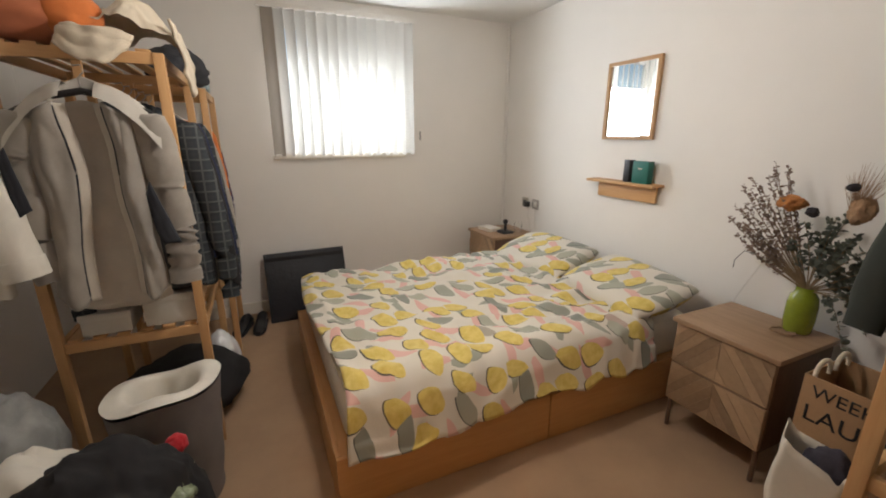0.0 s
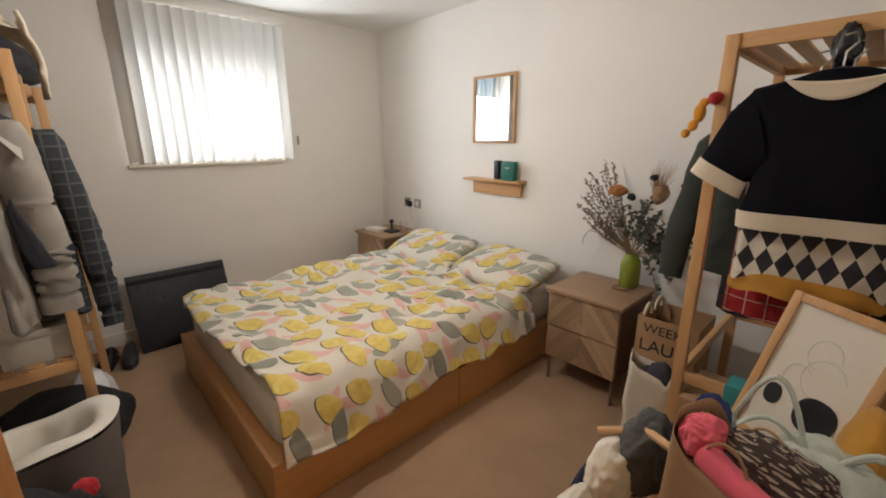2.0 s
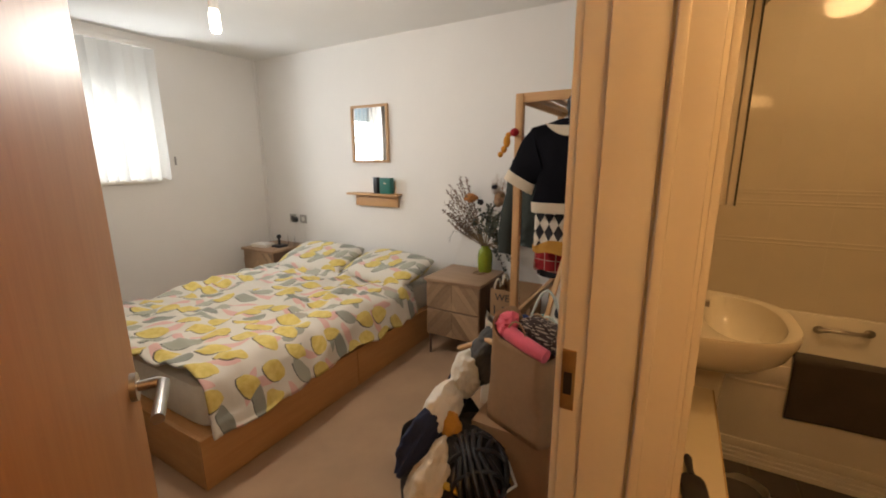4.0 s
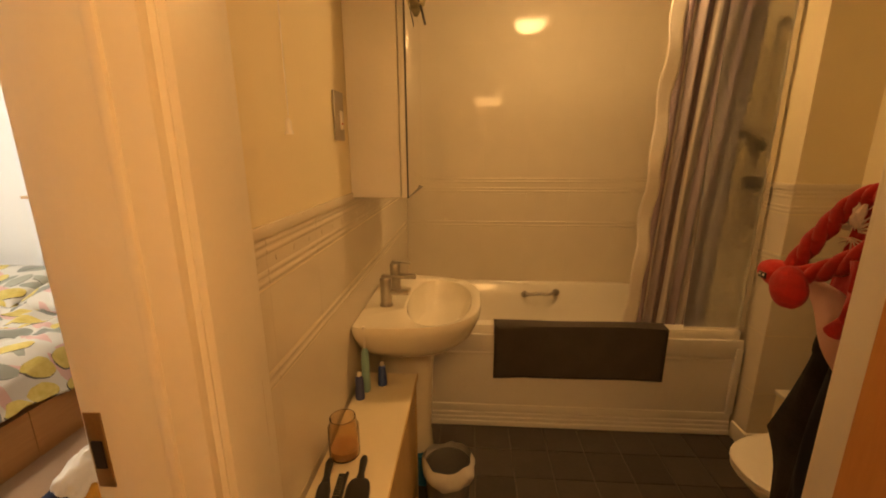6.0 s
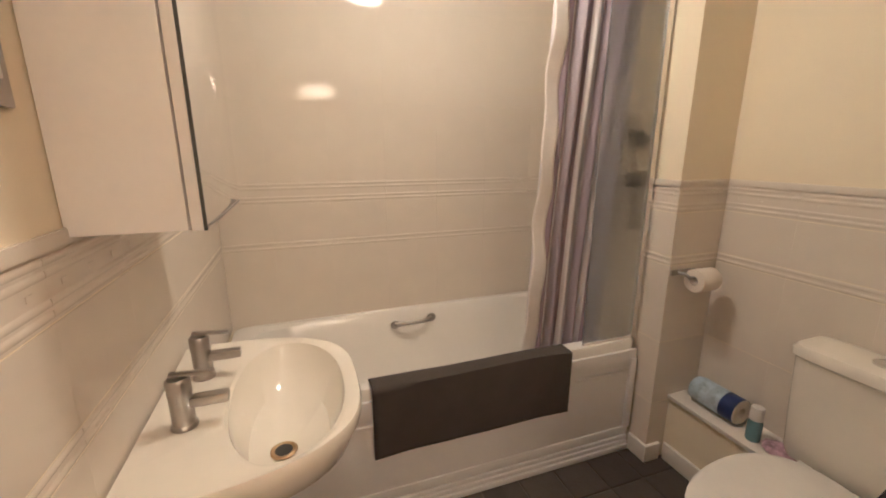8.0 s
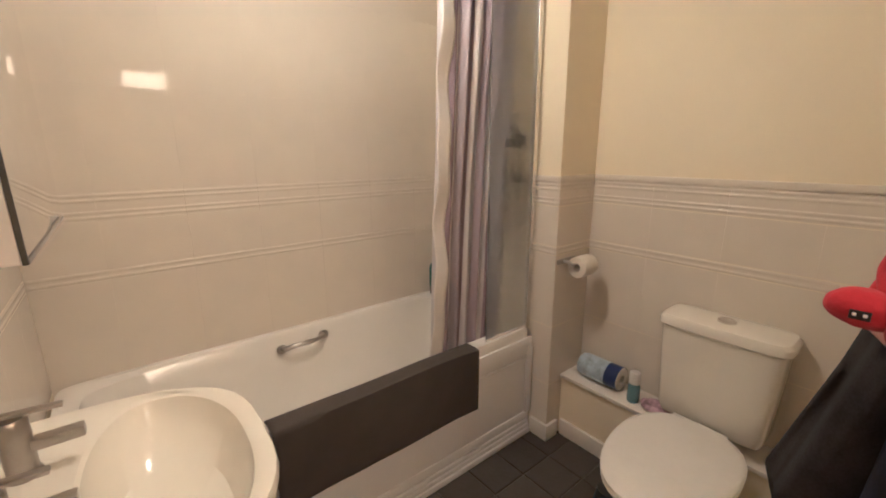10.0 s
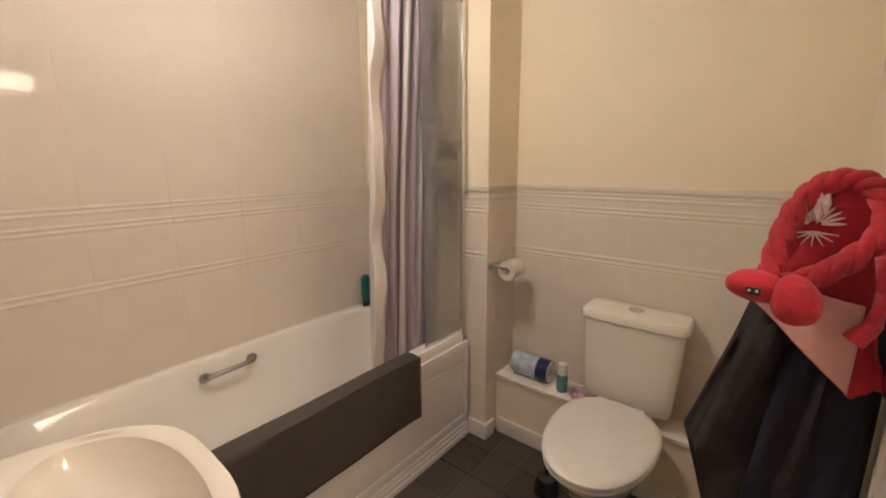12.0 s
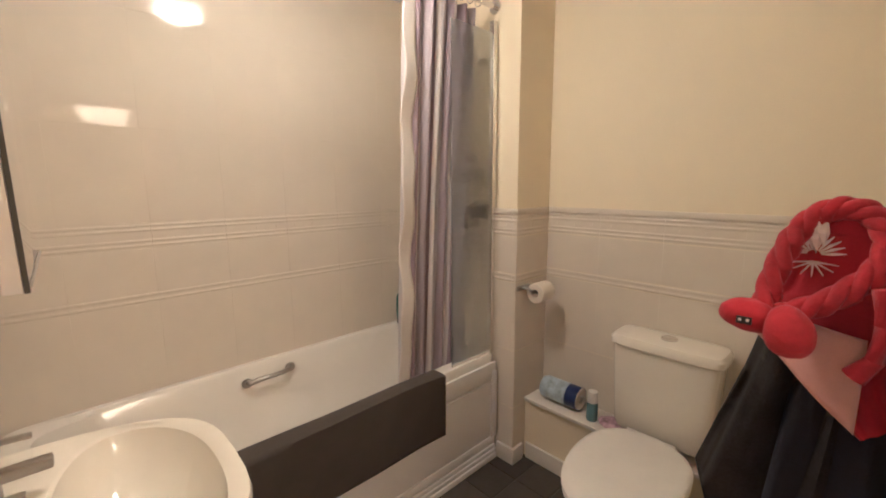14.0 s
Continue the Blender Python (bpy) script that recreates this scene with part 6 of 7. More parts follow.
for c, r, mt2, nm in (((-0.06, 0.10, 0.56), (0.036, 0.042, 0.026), RUST, "rust_bloom"), ((-0.02, -0.26, 0.60), (0.03, 0.036, 0.045), mat("brown_bloom", (0.17, 0.085, 0.045), 0.9, 0, 0.4, 60, 0.6, 120), "brown_bloom"), ((-0.07, 0.015, 0.535), (0.016, 0.019, 0.016), DARKB, "seed_head"), ((-0.05, -0.085, 0.645), (0.014, 0.016, 0.013), DARKB, "seed_head"), ((-0.03, -0.12, 0.56), (0.026, 0.030, 0.045), FEATH, "plume_base")):
    part(nm, crumple(c, r, c[1] * 9, 0.45, 9, 4), mt2, fl)
for i in range(60):     # feathery plume
    a, hgt = rng.uniform(-0.09, 0.05), rng.uniform(0.10, 0.22)
    part("plume_hair", T([(-0.03, -0.10, 0.52), (-0.03 + rng.uniform(-0.03, 0.03), -0.10 + a * 0.5, 0.52 + hgt * 0.6), (-0.03 + rng.uniform(-0.05, 0.05), -0.10 + a, 0.52 + hgt)], [0.0012, 0.001, 0.0004], 4), FEATH, fl) if i < 60 else None
tw = thing("twine", pose(2.27, 0.80, 0.6002), "coil of brown twine beside the vase", "twine")
part("coil", T([((0.035 + 0.008 * math.sin(3 * a)) * math.cos(a), (0.05 + 0.01 * math.cos(2 * a)) * math.sin(a), 0.006 + 0.002 * math.sin(5 * a)) for a in np.linspace(0, 12, 60)], 0.004, 6), mat("jute", (0.26, 0.16, 0.09), 0.9, 0, 0.2, 90, 0.5, 300), tw)

# ---- by the south wall ----
def letters(text, size, m, material, parent, name="lettering"):
    cu = bpy.data.curves.new(name, "FONT")
    cu.body, cu.size, cu.extrude, cu.align_x, cu.align_y = text, size, 0.0006, "CENTER", "CENTER"
    tmp = bpy.data.objects.new("tmp_text", cu)
    me = bpy.data.meshes.new_from_object(tmp)
    bpy.data.objects.remove(tmp)
    me.materials.clear(); me.materials.append(material)
    ob = new(name, me)
    ob.parent = parent
    ob.matrix_local = m
    return ob


lbx = thing("laundry_box", pose(1.98, 0.31, 0), "brown cardboard laundry box with black lettering and rope handles", "box")
part("front_side", B((0.003, 0.135, 0.30), (0.006, 0.27, 0.60), 0.001), CARD, lbx)
part("back_side", B((0.257, 0.135, 0.30), (0.006, 0.27, 0.60), 0.001), CARD, lbx)
for y in (0.003, 0.267):
    part("end_side", B((0.13, y, 0.30), (0.248, 0.006, 0.60), 0.001), CARD, lbx)
part("bottom", B((0.13, 0.135, 0.006), (0.25, 0.26, 0.01), 0), CARD, lbx)
part("rope_handle", T([(0.06 + 0.05 * math.cos(a), 0.245, 0.60 + 0.05 * math.sin(a)) for a in np.linspace(-0.3, 3.45, 14)], 0.008, 10), CREAM_CLOTH, lbx, "cream rope handle")
part("rope_handle", T([(0.20 + 0.045 * math.cos(a), 0.245, 0.60 + 0.045 * math.sin(a)) for a in np.linspace(-0.3, 3.45, 14)], 0.008, 10), CREAM_CLOTH, lbx, "cream rope handle")
letters("LAUN", 0.088, pose(-0.0008, 0.135, 0.455, 90, 0, -90), BLACK, lbx)
letters("WEEK", 0.066, pose(-0.0008, 0.150, 0.545, 90, 0, -90), BLACK, lbx)

wb = thing("paper_bag", pose(1.70, 0.40, 0, 0, 0, 12), "white paper carrier bag holding dark things", "bag")


def bagf(w, d, h, crump, seed):
    def f(u, v):
        a = 2 * math.pi * u
        c, s = math.cos(a), math.sin(a)
        k = 1 + crump * nz(c * 1.5, s * 1.5 + seed, v * 2.5)
        return (w * math.copysign(abs(c) ** 0.3, c) * k, d * math.copysign(abs(s) ** 0.3, s) * k * (1 - 0.12 * v), h * v * (1 + 0.16 * nz(c, s + seed, 2.0) * v) + (0.05 * s if v > 0.8 else 0) * v)
    return f


solid(part("paper", sheet(bagf(0.066, 0.095, 0.50, 0.32, 1.0), 56, 16, closed=True), WHITE_PAPER, wb), 0.002)
part("base", B((0, 0, 0.003), (0.11, 0.16, 0.004), 0), WHITE_PAPER, wb)
part("dark_cloth", crumple((0.0, -0.025, 0.42), (0.045, 0.062, 0.09), 3.0, 0.3, 6, 4), cloth("dark_blue_print", (0.05, 0.045, 0.06), 0.5), wb)

SHIRT_B = cloth("black_knit", (0.007, 0.007, 0.010), 0.2, bump=0.3, weave=350.0)
SHIRT_B.node_tree.nodes["Principled BSDF"].inputs["Specular IOR Level"].default_value = 0.08
SHIRT_B.node_tree.nodes["Principled BSDF"].inputs["Sheen Weight"].default_value = 0.0
CRM = cloth("cream_knit", (0.62, 0.53, 0.40), 0.06)
hanger(pose(1.43, -0.005, 1.612, 0, 0, -90), "dark hanger hooked on the rack front")
jp = thing("jumper", pose(1.43, -0.005, 0), "black short-sleeved knit top with cream collar and hem", "jumper")


def flat_ring(top, bot, half, n=28, seed=0.0):
    """A flattened ring round the line from top to bot, both (y, z)."""
    out = []
    for k in range(n):
        a = 2 * math.pi * k / n
        c, q = math.cos(a), math.sin(a)
        c = math.copysign(abs(c) ** 0.7, c)
        y, z = ((top[i] + bot[i]) / 2 + (top[i] - bot[i]) / 2 * c for i in (0, 1))
        out.append((half * q * (1 + 0.5 * nz(y * 9, z * 9, seed)) + 0.006 * nz(y * 14, z * 10, seed + 3), y, z))
    return out


BODY = ((0.0, 1.604, 0.045), (0.10, 1.588, 0.100), (0.18, 1.572, 0.172), (0.30, 1.52, 0.168), (0.55, 1.42, 0.150), (0.8, 1.31, 0.140), (1.0, 1.235, 0.157))


def body_ring(v, k=1.0):
    z, w = between([(r[0], r[1]) for r in BODY], v), between([(r[0], r[2]) for r in BODY], v) * k
    return [(p[0] * k, p[1], p[2]) for p in flat_ring((w, z), (-w, z), 0.026, 40, 1.0)]


part("body", rings_loft(bmesh.new(), [body_ring(i / 30) for i in range(31)]), SHIRT_B, jp)
part("hem", rings_loft(bmesh.new(), [[(p[0] * 1.15, p[1] * 1.01, p[2]) for p in flat_ring((0.159 - 0.004 * i / 4, 1.243 - 0.047 * i / 4), (-0.159, 1.243 - 0.047 * i / 4), 0.030, 40, 1.0)] for i in range(5)]), CRM, jp, "broad cream hem")
for s in (-1, 1):
    def mir(p, s=s):
        return (s * p[0], p[1])
    tops = ((0.165, 1.572), (0.215, 1.515), (0.272, 1.388))
    bots = ((0.100, 1.36), (0.120, 1.335), (0.150, 1.322))
    rg = []
    for i in range(17):
        q = i / 16 * 2
        j = min(1, int(q))
        tp = Vector(tops[j]).lerp(Vector(tops[j + 1]), q - j)
        bt = Vector(bots[j]).lerp(Vector(bots[j + 1]), q - j)
        rg.append(flat_ring(mir(tp), mir(bt), 0.024, 28, 5.0 + s))
    part("sleeve", rings_loft(bmesh.new(), rg), SHIRT_B, jp)
    part("cuff", rings_loft(bmesh.new(), [flat_ring(mir((0.274 + 0.020 * k, 1.392 - 0.043 * k)), mir((0.146 + 0.012 * k, 1.320 - 0.045 * k)), 0.029, 28, 5.0 + s) for k in (0, 0.5, 1)]), CRM, jp, "broad cream cuff")
solid(part("collar", sheet(lambda u, v: (-0.030 + 0.008 * (2 * u - 1) ** 2, 0.100 * (2 * u - 1), (1.588 - 0.012 * (1 - (2 * u - 1) ** 2)) - v * (0.004 + 0.040 * (1 - (2 * u - 1) ** 2))), 24, 5), CRM, jp, "cream boat-neck collar"), 0.006)
# argyle vest
m, nt, b = nodes_of("argyle_knit")
vq = coords(nt)
sq = nt.nodes.new("ShaderNodeSeparateXYZ"); nt.links.new(vq, sq.inputs[0])


def mth(op, a, c):
    n = nt.nodes.new("ShaderNodeMath"); n.operation = op
    for i, x in enumerate((a, c)):
        if isinstance(x, (int, float)):
            n.inputs[i].default_value = x
        else:
            nt.links.new(x, n.inputs[i])
    return n.outputs[0]


p1 = mth("FRACT", mth("ADD", mth("ADD", mth("MULTIPLY", sq.outputs[0], 11.0), mth("MULTIPLY", sq.outputs[2], 6.2)), 40.0), 0)
p2 = mth("FRACT", mth("ADD", mth("SUBTRACT", mth("MULTIPLY", sq.outputs[0], 11.0), mth("MULTIPLY", sq.outputs[2], 6.2)), 40.0), 0)
k1, k2 = mth("GREATER_THAN", p1, 0.5), mth("GREATER_THAN", p2, 0.5)
dia = mth("SUBTRACT", 1.0, mth("ABSOLUTE", mth("SUBTRACT", k1, k2), 0))
colr = mixed(nt, (0.022, 0.02, 0.024), (0.60, 0.52, 0.42), dia)
nt.links.new(colr, b.inputs["Base Color"]); b.inputs["Roughness"].default_value = 0.9
bump_of(nt, b, noise_of(nt, vq, 350.0), 0.5)
ARGYLE = m
garment("vest", pose(1.485, -0.02, 1.545, 0, 0, -86), "argyle knit vest in black and cream with mustard hem", ARGYLE, 0.165, 0.54, 0.045, False, 1.1, hem=(MUSTARD, 0.88), flare=1.02)
hanger(pose(1.485, -0.02, 1.60, 0, 0, -88), "wire hanger on the rack rail")
RT = plaid("red_tartan", (0.33, 0.012, 0.018), (0.55, 0.40, 0.33), 0.055, 0.06)
garment("shirt", pose(1.58, 0.0, 1.55, 0, 0, -88), "red tartan shirt hanging on the rack", RT, 0.165, 0.66, 0.05, False, 2.4, sleeve_len=0.5, sleeve_out=0.03)
garment("coat", pose(1.76, 0.11, 1.52, 0, 0, -90), "dark green coat hanging on the rack", cloth("dark_green_wool", (0.03, 0.036, 0.030), 0.2), 0.21, 0.56, 0.06, True, 3.3, sleeve_len=0.54, sleeve_out=0.095, sleeve_r=0.062)
garment("coat", pose(1.93, 0.05, 1.56, 0, 0, -90), "black coat hanging on the rack", BLACK_CLOTH, 0.20, 0.80, 0.06, True, 5.3, sleeve_len=0.55, sleeve_out=0.03)
for x in (1.58, 1.76, 1.93):
    hanger(pose(x, 0.05, 1.60, 0, 0, -90))
dk = thing("dark_ornament", pose(1.50, 0.0, 1.605) @ Matrix.Diagonal((0.8, 0.8, 0.85, 1)), "black glossy bunched scarf tied on the rack", "scarf")
part("knot", crumple((0, 0, 0.065), (0.03, 0.032, 0.06), 2.0, 0.25, 5, 4), mat("black_satin", (0.01, 0.01, 0.012), 0.25, 0, 0.2, 12, 0.2, 40), dk)
ty = bmesh.new()
for c, r in (((0, 0.0, 0.0), (0.020, 0.024, 0.040)), ((0, 0.020, -0.052), (0.018, 0.020, 0.024)), ((0, 0.045, -0.085), (0.016, 0.018, 0.020)), ((0, -0.012, 0.042), (0.018, 0.020, 0.018))):
    s = bmesh.ops.create_icosphere(ty, subdivisions=3, radius=1.0)
    for v in s["verts"]:
        v.co = Vector((c[0] + v.co.x * r[0], c[1] + v.co.y * r[1], c[2] + v.co.z * r[2])) * 0.72
to = part("hanging_toy", ty, cloth("yellow_plush", (0.62, 0.26, 0.02), 0.15))
to.matrix_world = pose(1.490, 0.305, 1.52)
tagged(to, "small yellow and red soft toy on the rack post", "toy")
tr2 = tagged(part("red_pompom", crumple((1.488, 0.268, 1.560), (0.018, 0.02, 0.018), 1.0, 0.15, 4, 3), RED_PLUSH), "small red pompom on the rack post", "pompom")

cbx = thing("cardboard_box", pose(1.28, -0.07, 0), "plain cardboard box under the framed drawing", "box")
part("carton", B((0, 0, 0.31), (0.30, 0.30, 0.62), 0.004), CARD, cbx)
part("tape", B((0, 0, 0.6215), (0.05, 0.30, 0.002), 0), KRAFT, cbx)
cb2 = thing("cardboard_box", pose(1.60, 0.10, 0), "brown cardboard box with teal packet below the clothes", "box")
part("carton", B((0, 0, 0.28), (0.26, 0.26, 0.56), 0.004), CARD, cb2)
tagged(part("packet", B((1.535, 0.06, 0.6095), (0.09, 0.10, 0.095), 0.008), mat("teal_packet", (0.05, 0.28, 0.27), 0.4)), "teal packet on the cardboard box", "packet")
pfm = thing("framed_drawing", pose(1.29, -0.055, 0.632) @ pose(0, 0, 0, 0, 0, -110) @ pose(0, 0, 0, -15, 0, 0) @ pose(0, 0, 0, 0, 6, 0) , "oak-framed line drawing with black shapes leaning on the rack", "picture")
for c, s in (((-0.112, 0, 0.20), (0.022, 0.02, 0.43)), ((0.112, 0, 0.20), (0.022, 0.02, 0.43)), ((0, 0, 0.403), (0.202, 0.02, 0.024)), ((0, 0, -0.003), (0.202, 0.02, 0.024))):
    part("frame", B(c, s, 0.003), PINE, pfm)
part("paper", B((0, 0.002, 0.20), (0.206, 0.004, 0.385), 0), WHITE_PAPER, pfm, "white paper with faint line drawing")
part("ink_shape", rings_loft(bmesh.new(), [superring(0.04, 0.0, 0, 0.045, 0.050, 2.3, 24), superring(0.04, 0.0, 0.001, 0.045, 0.050, 2.3, 24)]), BLACK, pfm, "black ink shape").matrix_local = pose(0, -0.0012, 0.125, 90, 0, 0)
part("ink_shape", rings_loft(bmesh.new(), [superring(-0.06, 0.0, 0, 0.020, 0.030, 2.3, 24), superring(-0.06, 0.0, 0.001, 0.020, 0.030, 2.3, 24)]), BLACK, pfm, "black ink shape").matrix_local = pose(0, -0.0012, 0.13, 90, 0, 0)
for k, (ax, az, r) in enumerate(((0.0, 0.28, 0.035), (0.02, 0.22, 0.045), (-0.03, 0.20, 0.03))):
    part("pencil_line", T([(ax + r * math.cos(a), -0.0012, az + r * 1.2 * math.sin(a)) for a in np.linspace(0.3 * k, 4.6 + 0.3 * k, 20)], 0.0005, 4), mat("pencil", (0.48, 0.45, 0.40), 0.8) if "pencil" not in bpy.data.materials else bpy.data.materials["pencil"], pfm)

tt = thing("tote_bag", pose(0.74, 0.155, 0, 0, 0, -15), "dark open tote bag stuffed with clothes", "bag")
part("fabric", sheet(bagf(0.20, 0.17, 0.42, 0.10, 4.0), 60, 16, closed=True), mat("dark_bag_fabric", (0.035, 0.03, 0.03), 0.8, 0, 0.3, 12, 0.4, 120), tt)
part("base", B((0, 0, 0.004), (0.37, 0.31, 0.006), 0), BLACK_CLOTH, tt)
part("strap", T([(-0.19, 0.10, 0.40), (-0.21, 0.03, 0.44), (-0.19, -0.08, 0.43), (-0.14, -0.18, 0.40), (0.02, -0.19, 0.38)], 0.012, 8), mat("yellow_webbing", (0.50, 0.34, 0.05), 0.8), tt, "mustard strap")
for nm, c, r, mt2, sd, lbl, am in (
        ("folded_clothes", (0.72, 0.14, 0.36), (0.19, 0.16, 0.13), BLACK_CLOTH, 2.0, "black clothes in the tote bag", 0.2),
        ("folded_clothes", (0.74, 0.235, 0.54), (0.11, 0.05, 0.085), WHITE_CLOTH, 4.0, "white garment heaped on the tote bag", 0.2),
        ("folded_clothes", (0.90, 0.215, 0.61), (0.085, 0.05, 0.085), WHITE_CLOTH, 21.0, "white shirt heaped beside the tote bag", 0.2),
        ("folded_clothes", (0.90, 0.262, 0.52), (0.10, 0.035, 0.085), NAVY, 23.0, "navy cloth heaped beside the tote bag", 0.2),
        ("folded_clothes", (0.58, 0.175, 0.40), (0.14, 0.055, 0.10), CREAM_CLOTH, 14.0, "white garment sliding down the tote bag", 0.25),
        ("folded_clothes", (0.68, 0.240, 0.50), (0.20, 0.040, 0.085), NAVY, 6.0, "navy garment heaped on the tote bag", 0.22),
        ("folded_clothes", (0.98, 0.165, 0.66), (0.09, 0.06, 0.10), cloth("mid_grey_fleece", (0.085, 0.085, 0.085), 0.2), 7.0, "grey fleece heaped on the tote bag", 0.2),
        ("folded_clothes", (1.07, 0.07, 0.70), (0.12, 0.06, 0.095), cloth("blue_fleece", (0.015, 0.03, 0.13), 0.25), 9.0, "blue fleece heaped beside the carrier bag", 0.2),
        ("folded_clothes", (0.62, 0.03, 0.375), (0.13, 0.07, 0.03), RED_TOWEL, 12.0, "red cloth on the tote bag", 0.25),
        ("folded_clothes", (0.70, 0.19, 0.50), (0.04, 0.04, 0.06), MUSTARD, 16.0, "mustard cloth on the tote bag", 0.25)):
    tagged(part(nm, crumple(c, r, sd, am, 3.2, 5), mt2), lbl, "clothes")
hl2 = thing("bicycle_helmet", pose(0.645, 0.060, 0.425, -14, -12, 35), "black vented bicycle helmet with straps on the tote bag", "helmet")
HB2 = mat("helmet_shell", (0.012, 0.012, 0.014), 0.35, 0, 0.2, 12, 0.05, 60)
part("liner", rings_loft(bmesh.new(), [superring(0, 0, 0.082 * math.sin(a), 0.118 * math.cos(a), 0.088 * math.cos(a), 2.2, 32) for a in np.linspace(0.0, 1.45, 9)]), BLACK_CLOTH, hl2)
for k in range(-3, 4):
    y = k * 0.028
    w = math.sqrt(max(0.05, 1 - (y / 0.105) ** 2))
    part("rib", T([(0.132 * w * math.cos(a), y * (0.55 + 0.45 * abs(math.cos(a))), 0.004 + 0.096 * w * math.sin(a)) for a in np.linspace(0.05, 3.09, 24)], [0.0085] * 24, 8), HB2, hl2)
for sx in (-0.07, 0.0, 0.07):
    c = math.sqrt(1 - (sx / 0.14) ** 2)
    part("cross_rib", T([(sx, 0.098 * c * math.cos(a), 0.004 + 0.094 * c * math.sin(a)) for a in np.linspace(0.05, 3.09, 20)], 0.007, 8), HB2, hl2)
part("rim", T([(0.136 * math.cos(a), 0.106 * math.sin(a), 0.0) for a in np.linspace(0, 2 * math.pi, 40)], 0.010, 8), HB2, hl2)
part("strap", T([(0.06, -0.09, 0.0), (0.02, -0.115, -0.03), (-0.06, -0.12, -0.035), (-0.10, -0.07, 0.0)], 0.005, 6), WHITE_CLOTH, hl2, "pale chin strap")
wh = thing("coat_hanger", pose(0.95, 0.16, 0.745, 70, 20, 75), "wooden coat hanger lying on the clothes", "coat hanger")
part("shoulder_bar", T([(-0.17, 0, -0.06), (0, 0, 0.0), (0.12, 0, -0.045)], [0.009, 0.012, 0.009], 8), PINE_X, wh)
part("hook", T([(0, 0, 0), (0, 0, 0.03), (0.018, 0, 0.05), (0.0, 0, 0.066)], 0.003, 8), STEEL, wh)
sbx2 = thing("storage_box", pose(0.93, -0.03, 0), "cardboard storage box under the carrier bag", "box")
part("carton", B((0, 0, 0.26), (0.34, 0.32, 0.52), 0.004), CARD, sbx2)
kb = thing("carrier_bag", pose(0.822, -0.045, 0.522, 0, 0, -22), "brown paper carrier bag with pink cloth inside", "bag")
solid(part("paper", sheet(bagf(0.07, 0.125, 0.34, 0.06, 7.0), 56, 14, closed=True), KRAFT, kb), 0.002)
part("base", B((0, 0, 0.003), (0.115, 0.22, 0.004), 0), KRAFT, kb)
for s in (-1, 1):
    part("handle", T([(0.055 * s, 0.05 * math.cos(a), 0.29 + 0.11 * math.sin(a)) for a in np.linspace(-0.2, 3.34, 14)], 0.003, 6), KRAFT, kb)
part("pink_cloth", crumple((-0.02, 0.065, 0.355), (0.034, 0.038, 0.042), 3.0, 0.32, 5, 5), PINK, kb, "bright pink cloth")
part("pink_roll", T([(-0.045, 0.04, 0.345), (-0.058, -0.03, 0.340), (-0.055, -0.12, 0.325)], [0.027, 0.025, 0.022], 14), PINK, kb, "bright pink cloth")
HT = plaid("houndstooth", (0.38, 0.31, 0.24), (0.05, 0.03, 0.024), 0.010, 0.5)
part("scarf", crumple((0.025, -0.04, 0.345), (0.05, 0.085, 0.05), 6.0, 0.3, 6, 5), HT, kb, "houndstooth scarf")
plb = thing("plastic_bag", pose(1.03, -0.14, 0.522), "tied pale green plastic bag on the box", "bag")
PF = mat("pale_green_film", (0.56, 0.60, 0.53), 0.25, 0, 0.15, 12, 0.6, 30.0, dist=0.008)
part("film", crumple((0, 0, 0.13), (0.12, 0.14, 0.155), 5.0, 0.22, 6, 5, 0.0), PF, plb)
for s, l in ((1, 0.13), (-1, 0.12)):
    part("handle_loop", T([(0.0, s * (0.02 + l * t), 0.27 + 0.13 * math.sin(t * 2.9) * (1.2 if s > 0 else 0.5) + 0.01) for t in np.linspace(0, 1, 10)] + [(0.02, s * (0.02 + l * t), 0.255 + 0.07 * math.sin(t * 2.9)) for t in np.linspace(1, 0, 8)], 0.0055, 8), PF, plb, "pale plastic handle")
yl = tagged(part("cushion", crumple((1.22, -0.215, 0.72), (0.13, 0.05, 0.13), 2.0, 0.1, 3, 4), MUSTARD), "mustard cushion wedged by the wall", "cushion")

# ---- wall tiles: each a glazed piece over the grout ----
ROWS_T = [(0.002, 0.30, 0), (0.302, 0.60, 0), (0.602, 0.945, 0), (0.947, 0.985, 1), (0.987, 1.165, 0), (1.167, 1.270, 2)]
_meshes = {}
trng = random.Random(11)


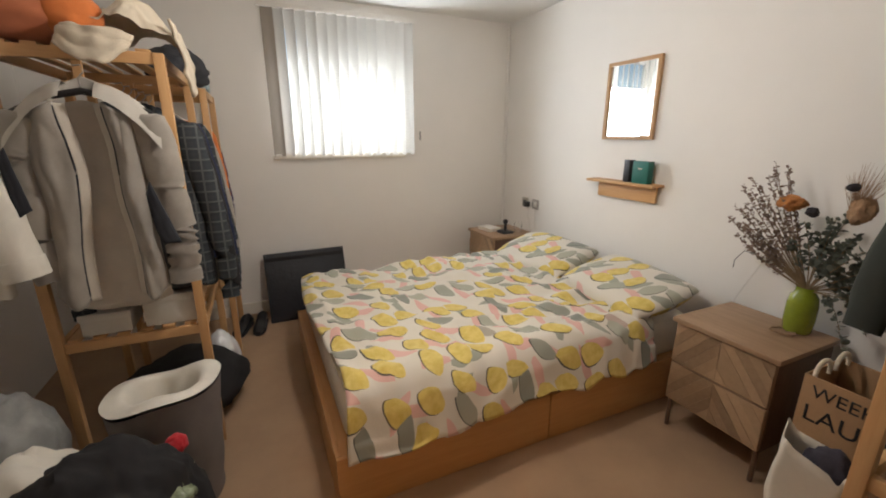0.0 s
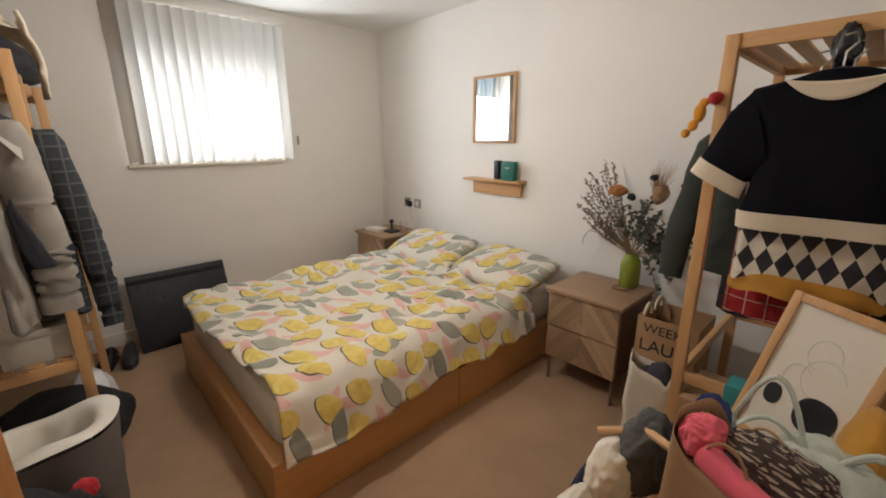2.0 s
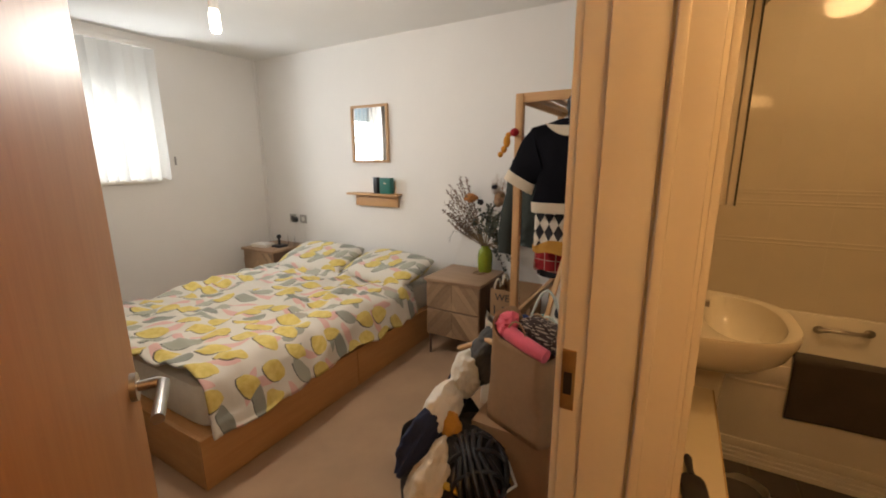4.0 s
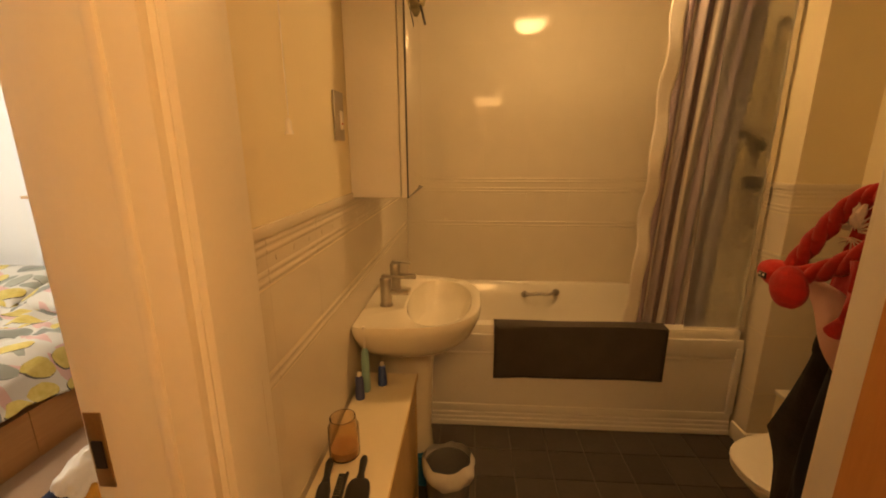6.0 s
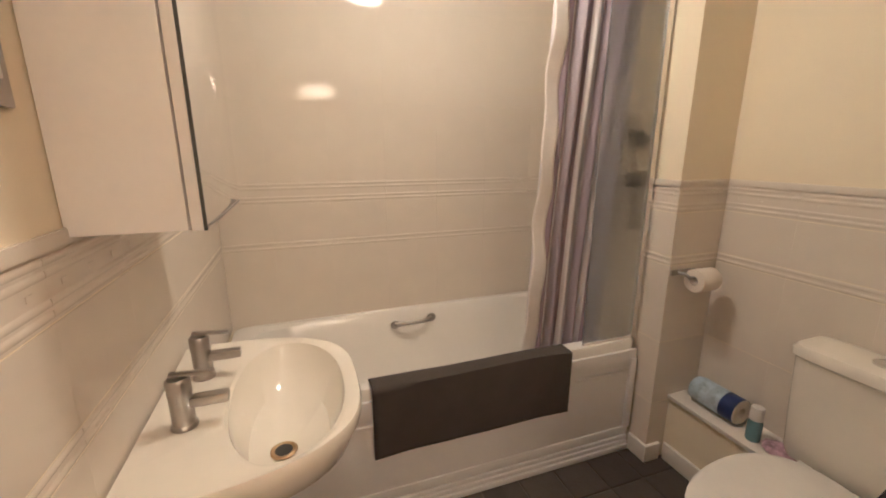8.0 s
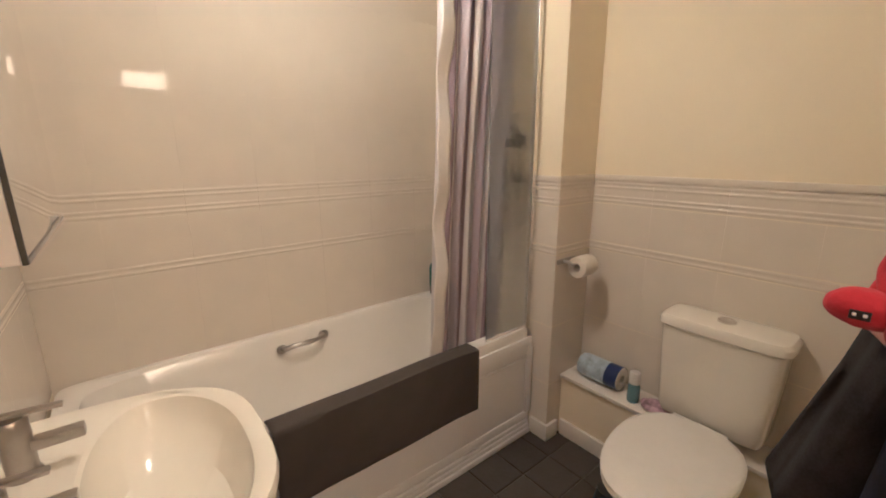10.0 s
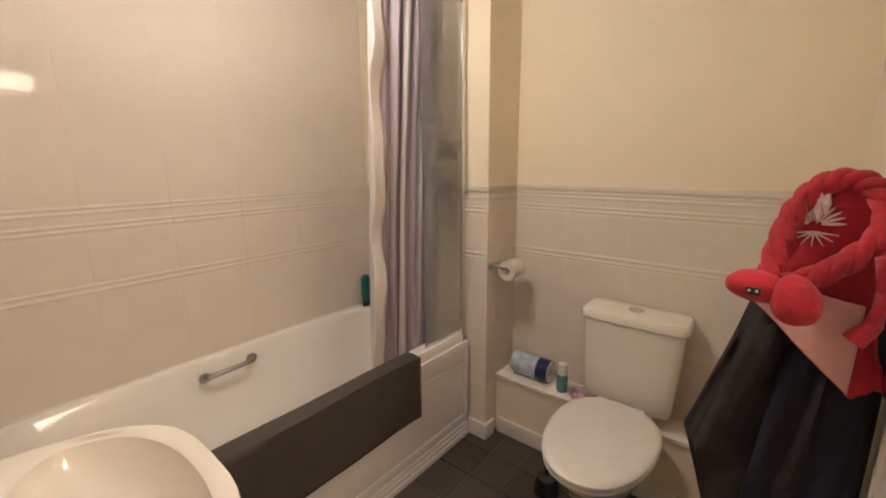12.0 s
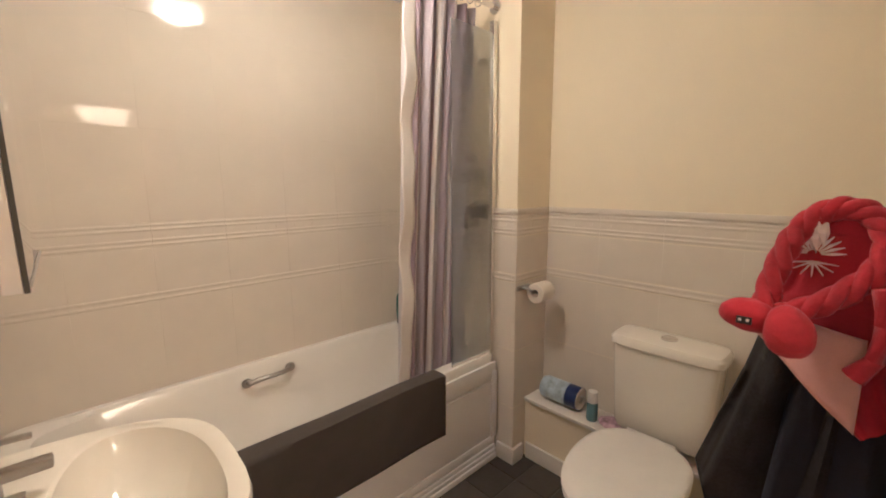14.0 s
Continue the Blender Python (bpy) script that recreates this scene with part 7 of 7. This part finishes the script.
def tile_mesh(w, h, kind):
    key = (round(w, 3), round(h, 3), kind)
    if key in _meshes:
        return _meshes[key]
    bm = bmesh.new()
    box(bm, (0, 0, 0.003), (w - 0.0001, h - 0.0007, 0.006), 0.0002, seg=1)
    if kind:
        ridges = [0.0] if kind == 1 else [-h / 2 + 0.012, -h / 2 + 0.030, h / 2 - 0.030, h / 2 - 0.012]
        if kind == 1:
            ridges = [-0.011, 0.011]
        for y in ridges:
            prof = [(y - 0.0065, 0.006), (y - 0.004, 0.0074), (y, 0.0080), (y + 0.004, 0.0074), (y + 0.0065, 0.006)]
            a = [bm.verts.new((-w / 2 + 0.001, p, q)) for p, q in prof]
            c = [bm.verts.new((w / 2 - 0.001, p, q)) for p, q in prof]
            for k in range(4):
                bm.faces.new((a[k], a[k + 1], c[k + 1], c[k]))
            bm.faces.new(a); bm.faces.new(c[::-1])
        if kind == 2:
            n = max(1, round(w / 0.09))
            for i in range(n):
                box(bm, (-w / 2 + w * (i + 0.5) / n, 0, 0.007), (0.016, 0.010, 0.0012))
    me = bpy.data.meshes.new("tile")
    bmesh.ops.recalc_face_normals(bm, faces=bm.faces)
    bm.to_mesh(me); bm.free()
    me.polygons.foreach_set("use_smooth", [True] * len(me.polygons)); me.set_sharp_from_angle(angle=radians(40))
    me.materials.append(TILE)
    _meshes[key] = me
    return me


def tile_run(parent, basis, length, rows, width, start=0.0, tilt=0.04):
    """basis: a pose whose x runs along the wall, y up, z out of it."""
    for z0, z1, kind in rows:
        x = -start
        while x < length - 0.004:
            a, b = max(0.0, x), min(length, x + width)
            if b - a > 0.012:
                ob = new("tile", tile_mesh(b - a, z1 - z0, kind))
                ob.parent = parent
                ob.matrix_world = basis @ Matrix.Translation(((a + b) / 2, (z0 + z1) / 2, -0.0052)) @ pose(0, 0, 0, trng.uniform(-tilt, tilt), trng.uniform(-tilt, tilt), 0)
            x += width


walls = {o.name: o for o in bpy.data.objects if o.name.startswith("wall_")}
FULL = [(0.566, 0.945, 0), (0.947, 0.985, 1), (0.987, 1.165, 0), (1.167, 1.270, 2), (1.272, 1.632, 0), (1.634, 2.06, 0), (2.062, 2.43, 0)]


def basis(p, along, out):
    x, z = Vector(along), Vector(out)
    m = Matrix((x, z.cross(x), z)).transposed().to_4x4()
    return Matrix.Translation(p) @ m


tile_run(walls["wall_tub"], basis((BE, -0.402, 0), (0, -1, 0), (-1, 0, 0)), 1.78, FULL, 0.275, 0.052, 0.02)
tile_run(walls["wall_basin"], basis((1.76, HALL, 0), (1, 0, 0), (0, -1, 0)), 0.755, FULL, 0.275, 0.0, 0.015)
tile_run(walls["wall_basin"], basis((BX1, HALL, 0), (1, 0, 0), (0, -1, 0)), 1.76 - BX1, ROWS_T, 0.275, 0.1, 0.015)
tile_run(walls["wall_pier"], basis((BE, -2.182, 0), (-1, 0, 0), (0, 1, 0)), 0.848, ROWS_T, 0.275, 0.0, 0.015)
tile_run(walls["wall_pier"], basis((1.672, -2.182, 0), (0, -1, 0), (-1, 0, 0)), 0.263, ROWS_T, 0.275, 0.0, 0.015)
tile_run(walls["wall_toilet"], basis((1.672, BS, 0), (-1, 0, 0), (0, 1, 0)), 1.672 - BX1, ROWS_T, 0.275, 0.0, 0.015)
for nm, (x0, x1, y0, y1) in {"trim_basin": (BX1, 1.76, HALL - 0.008, HALL), "trim_pier": (1.664, 1.672, BS + 0.009, -2.174), "trim_pier_end": (1.664, 1.80, -2.182, -2.174), "trim_toilet": (BX1, 1.664, BS, BS + 0.008)}.items():
    structure(nm, slab(x0, x1, y0, y1, 1.2705, 1.296, 0.003), TILE, "white glazed dado nosing")

# ---- floor tiles ----
fm = bmesh.new()
box(fm, (0, 0, 0), (0.172, 0.172, 0.008), 0.0018, seg=1)
fme = bpy.data.meshes.new("floor_tile")
fm.to_mesh(fme); fm.free()
fme.materials.append(SLATE)
fl_parent = bpy.data.objects["floor_bathroom"]
for i in range(9):
    for j in range(12):
        x, y = 1.678 - i * 0.178, -2.19 + j * 0.178
        if 0.33 < x - 0.0 and x < 1.78 and -2.28 < y < -0.42:
            ob = new("floor_tile", fme)
            ob.parent = fl_parent
            ob.matrix_world = pose(x, y, -0.004 + trng.uniform(-0.0006, 0.0006), trng.uniform(-0.15, 0.15), trng.uniform(-0.15, 0.15), 90 * trng.randrange(4))
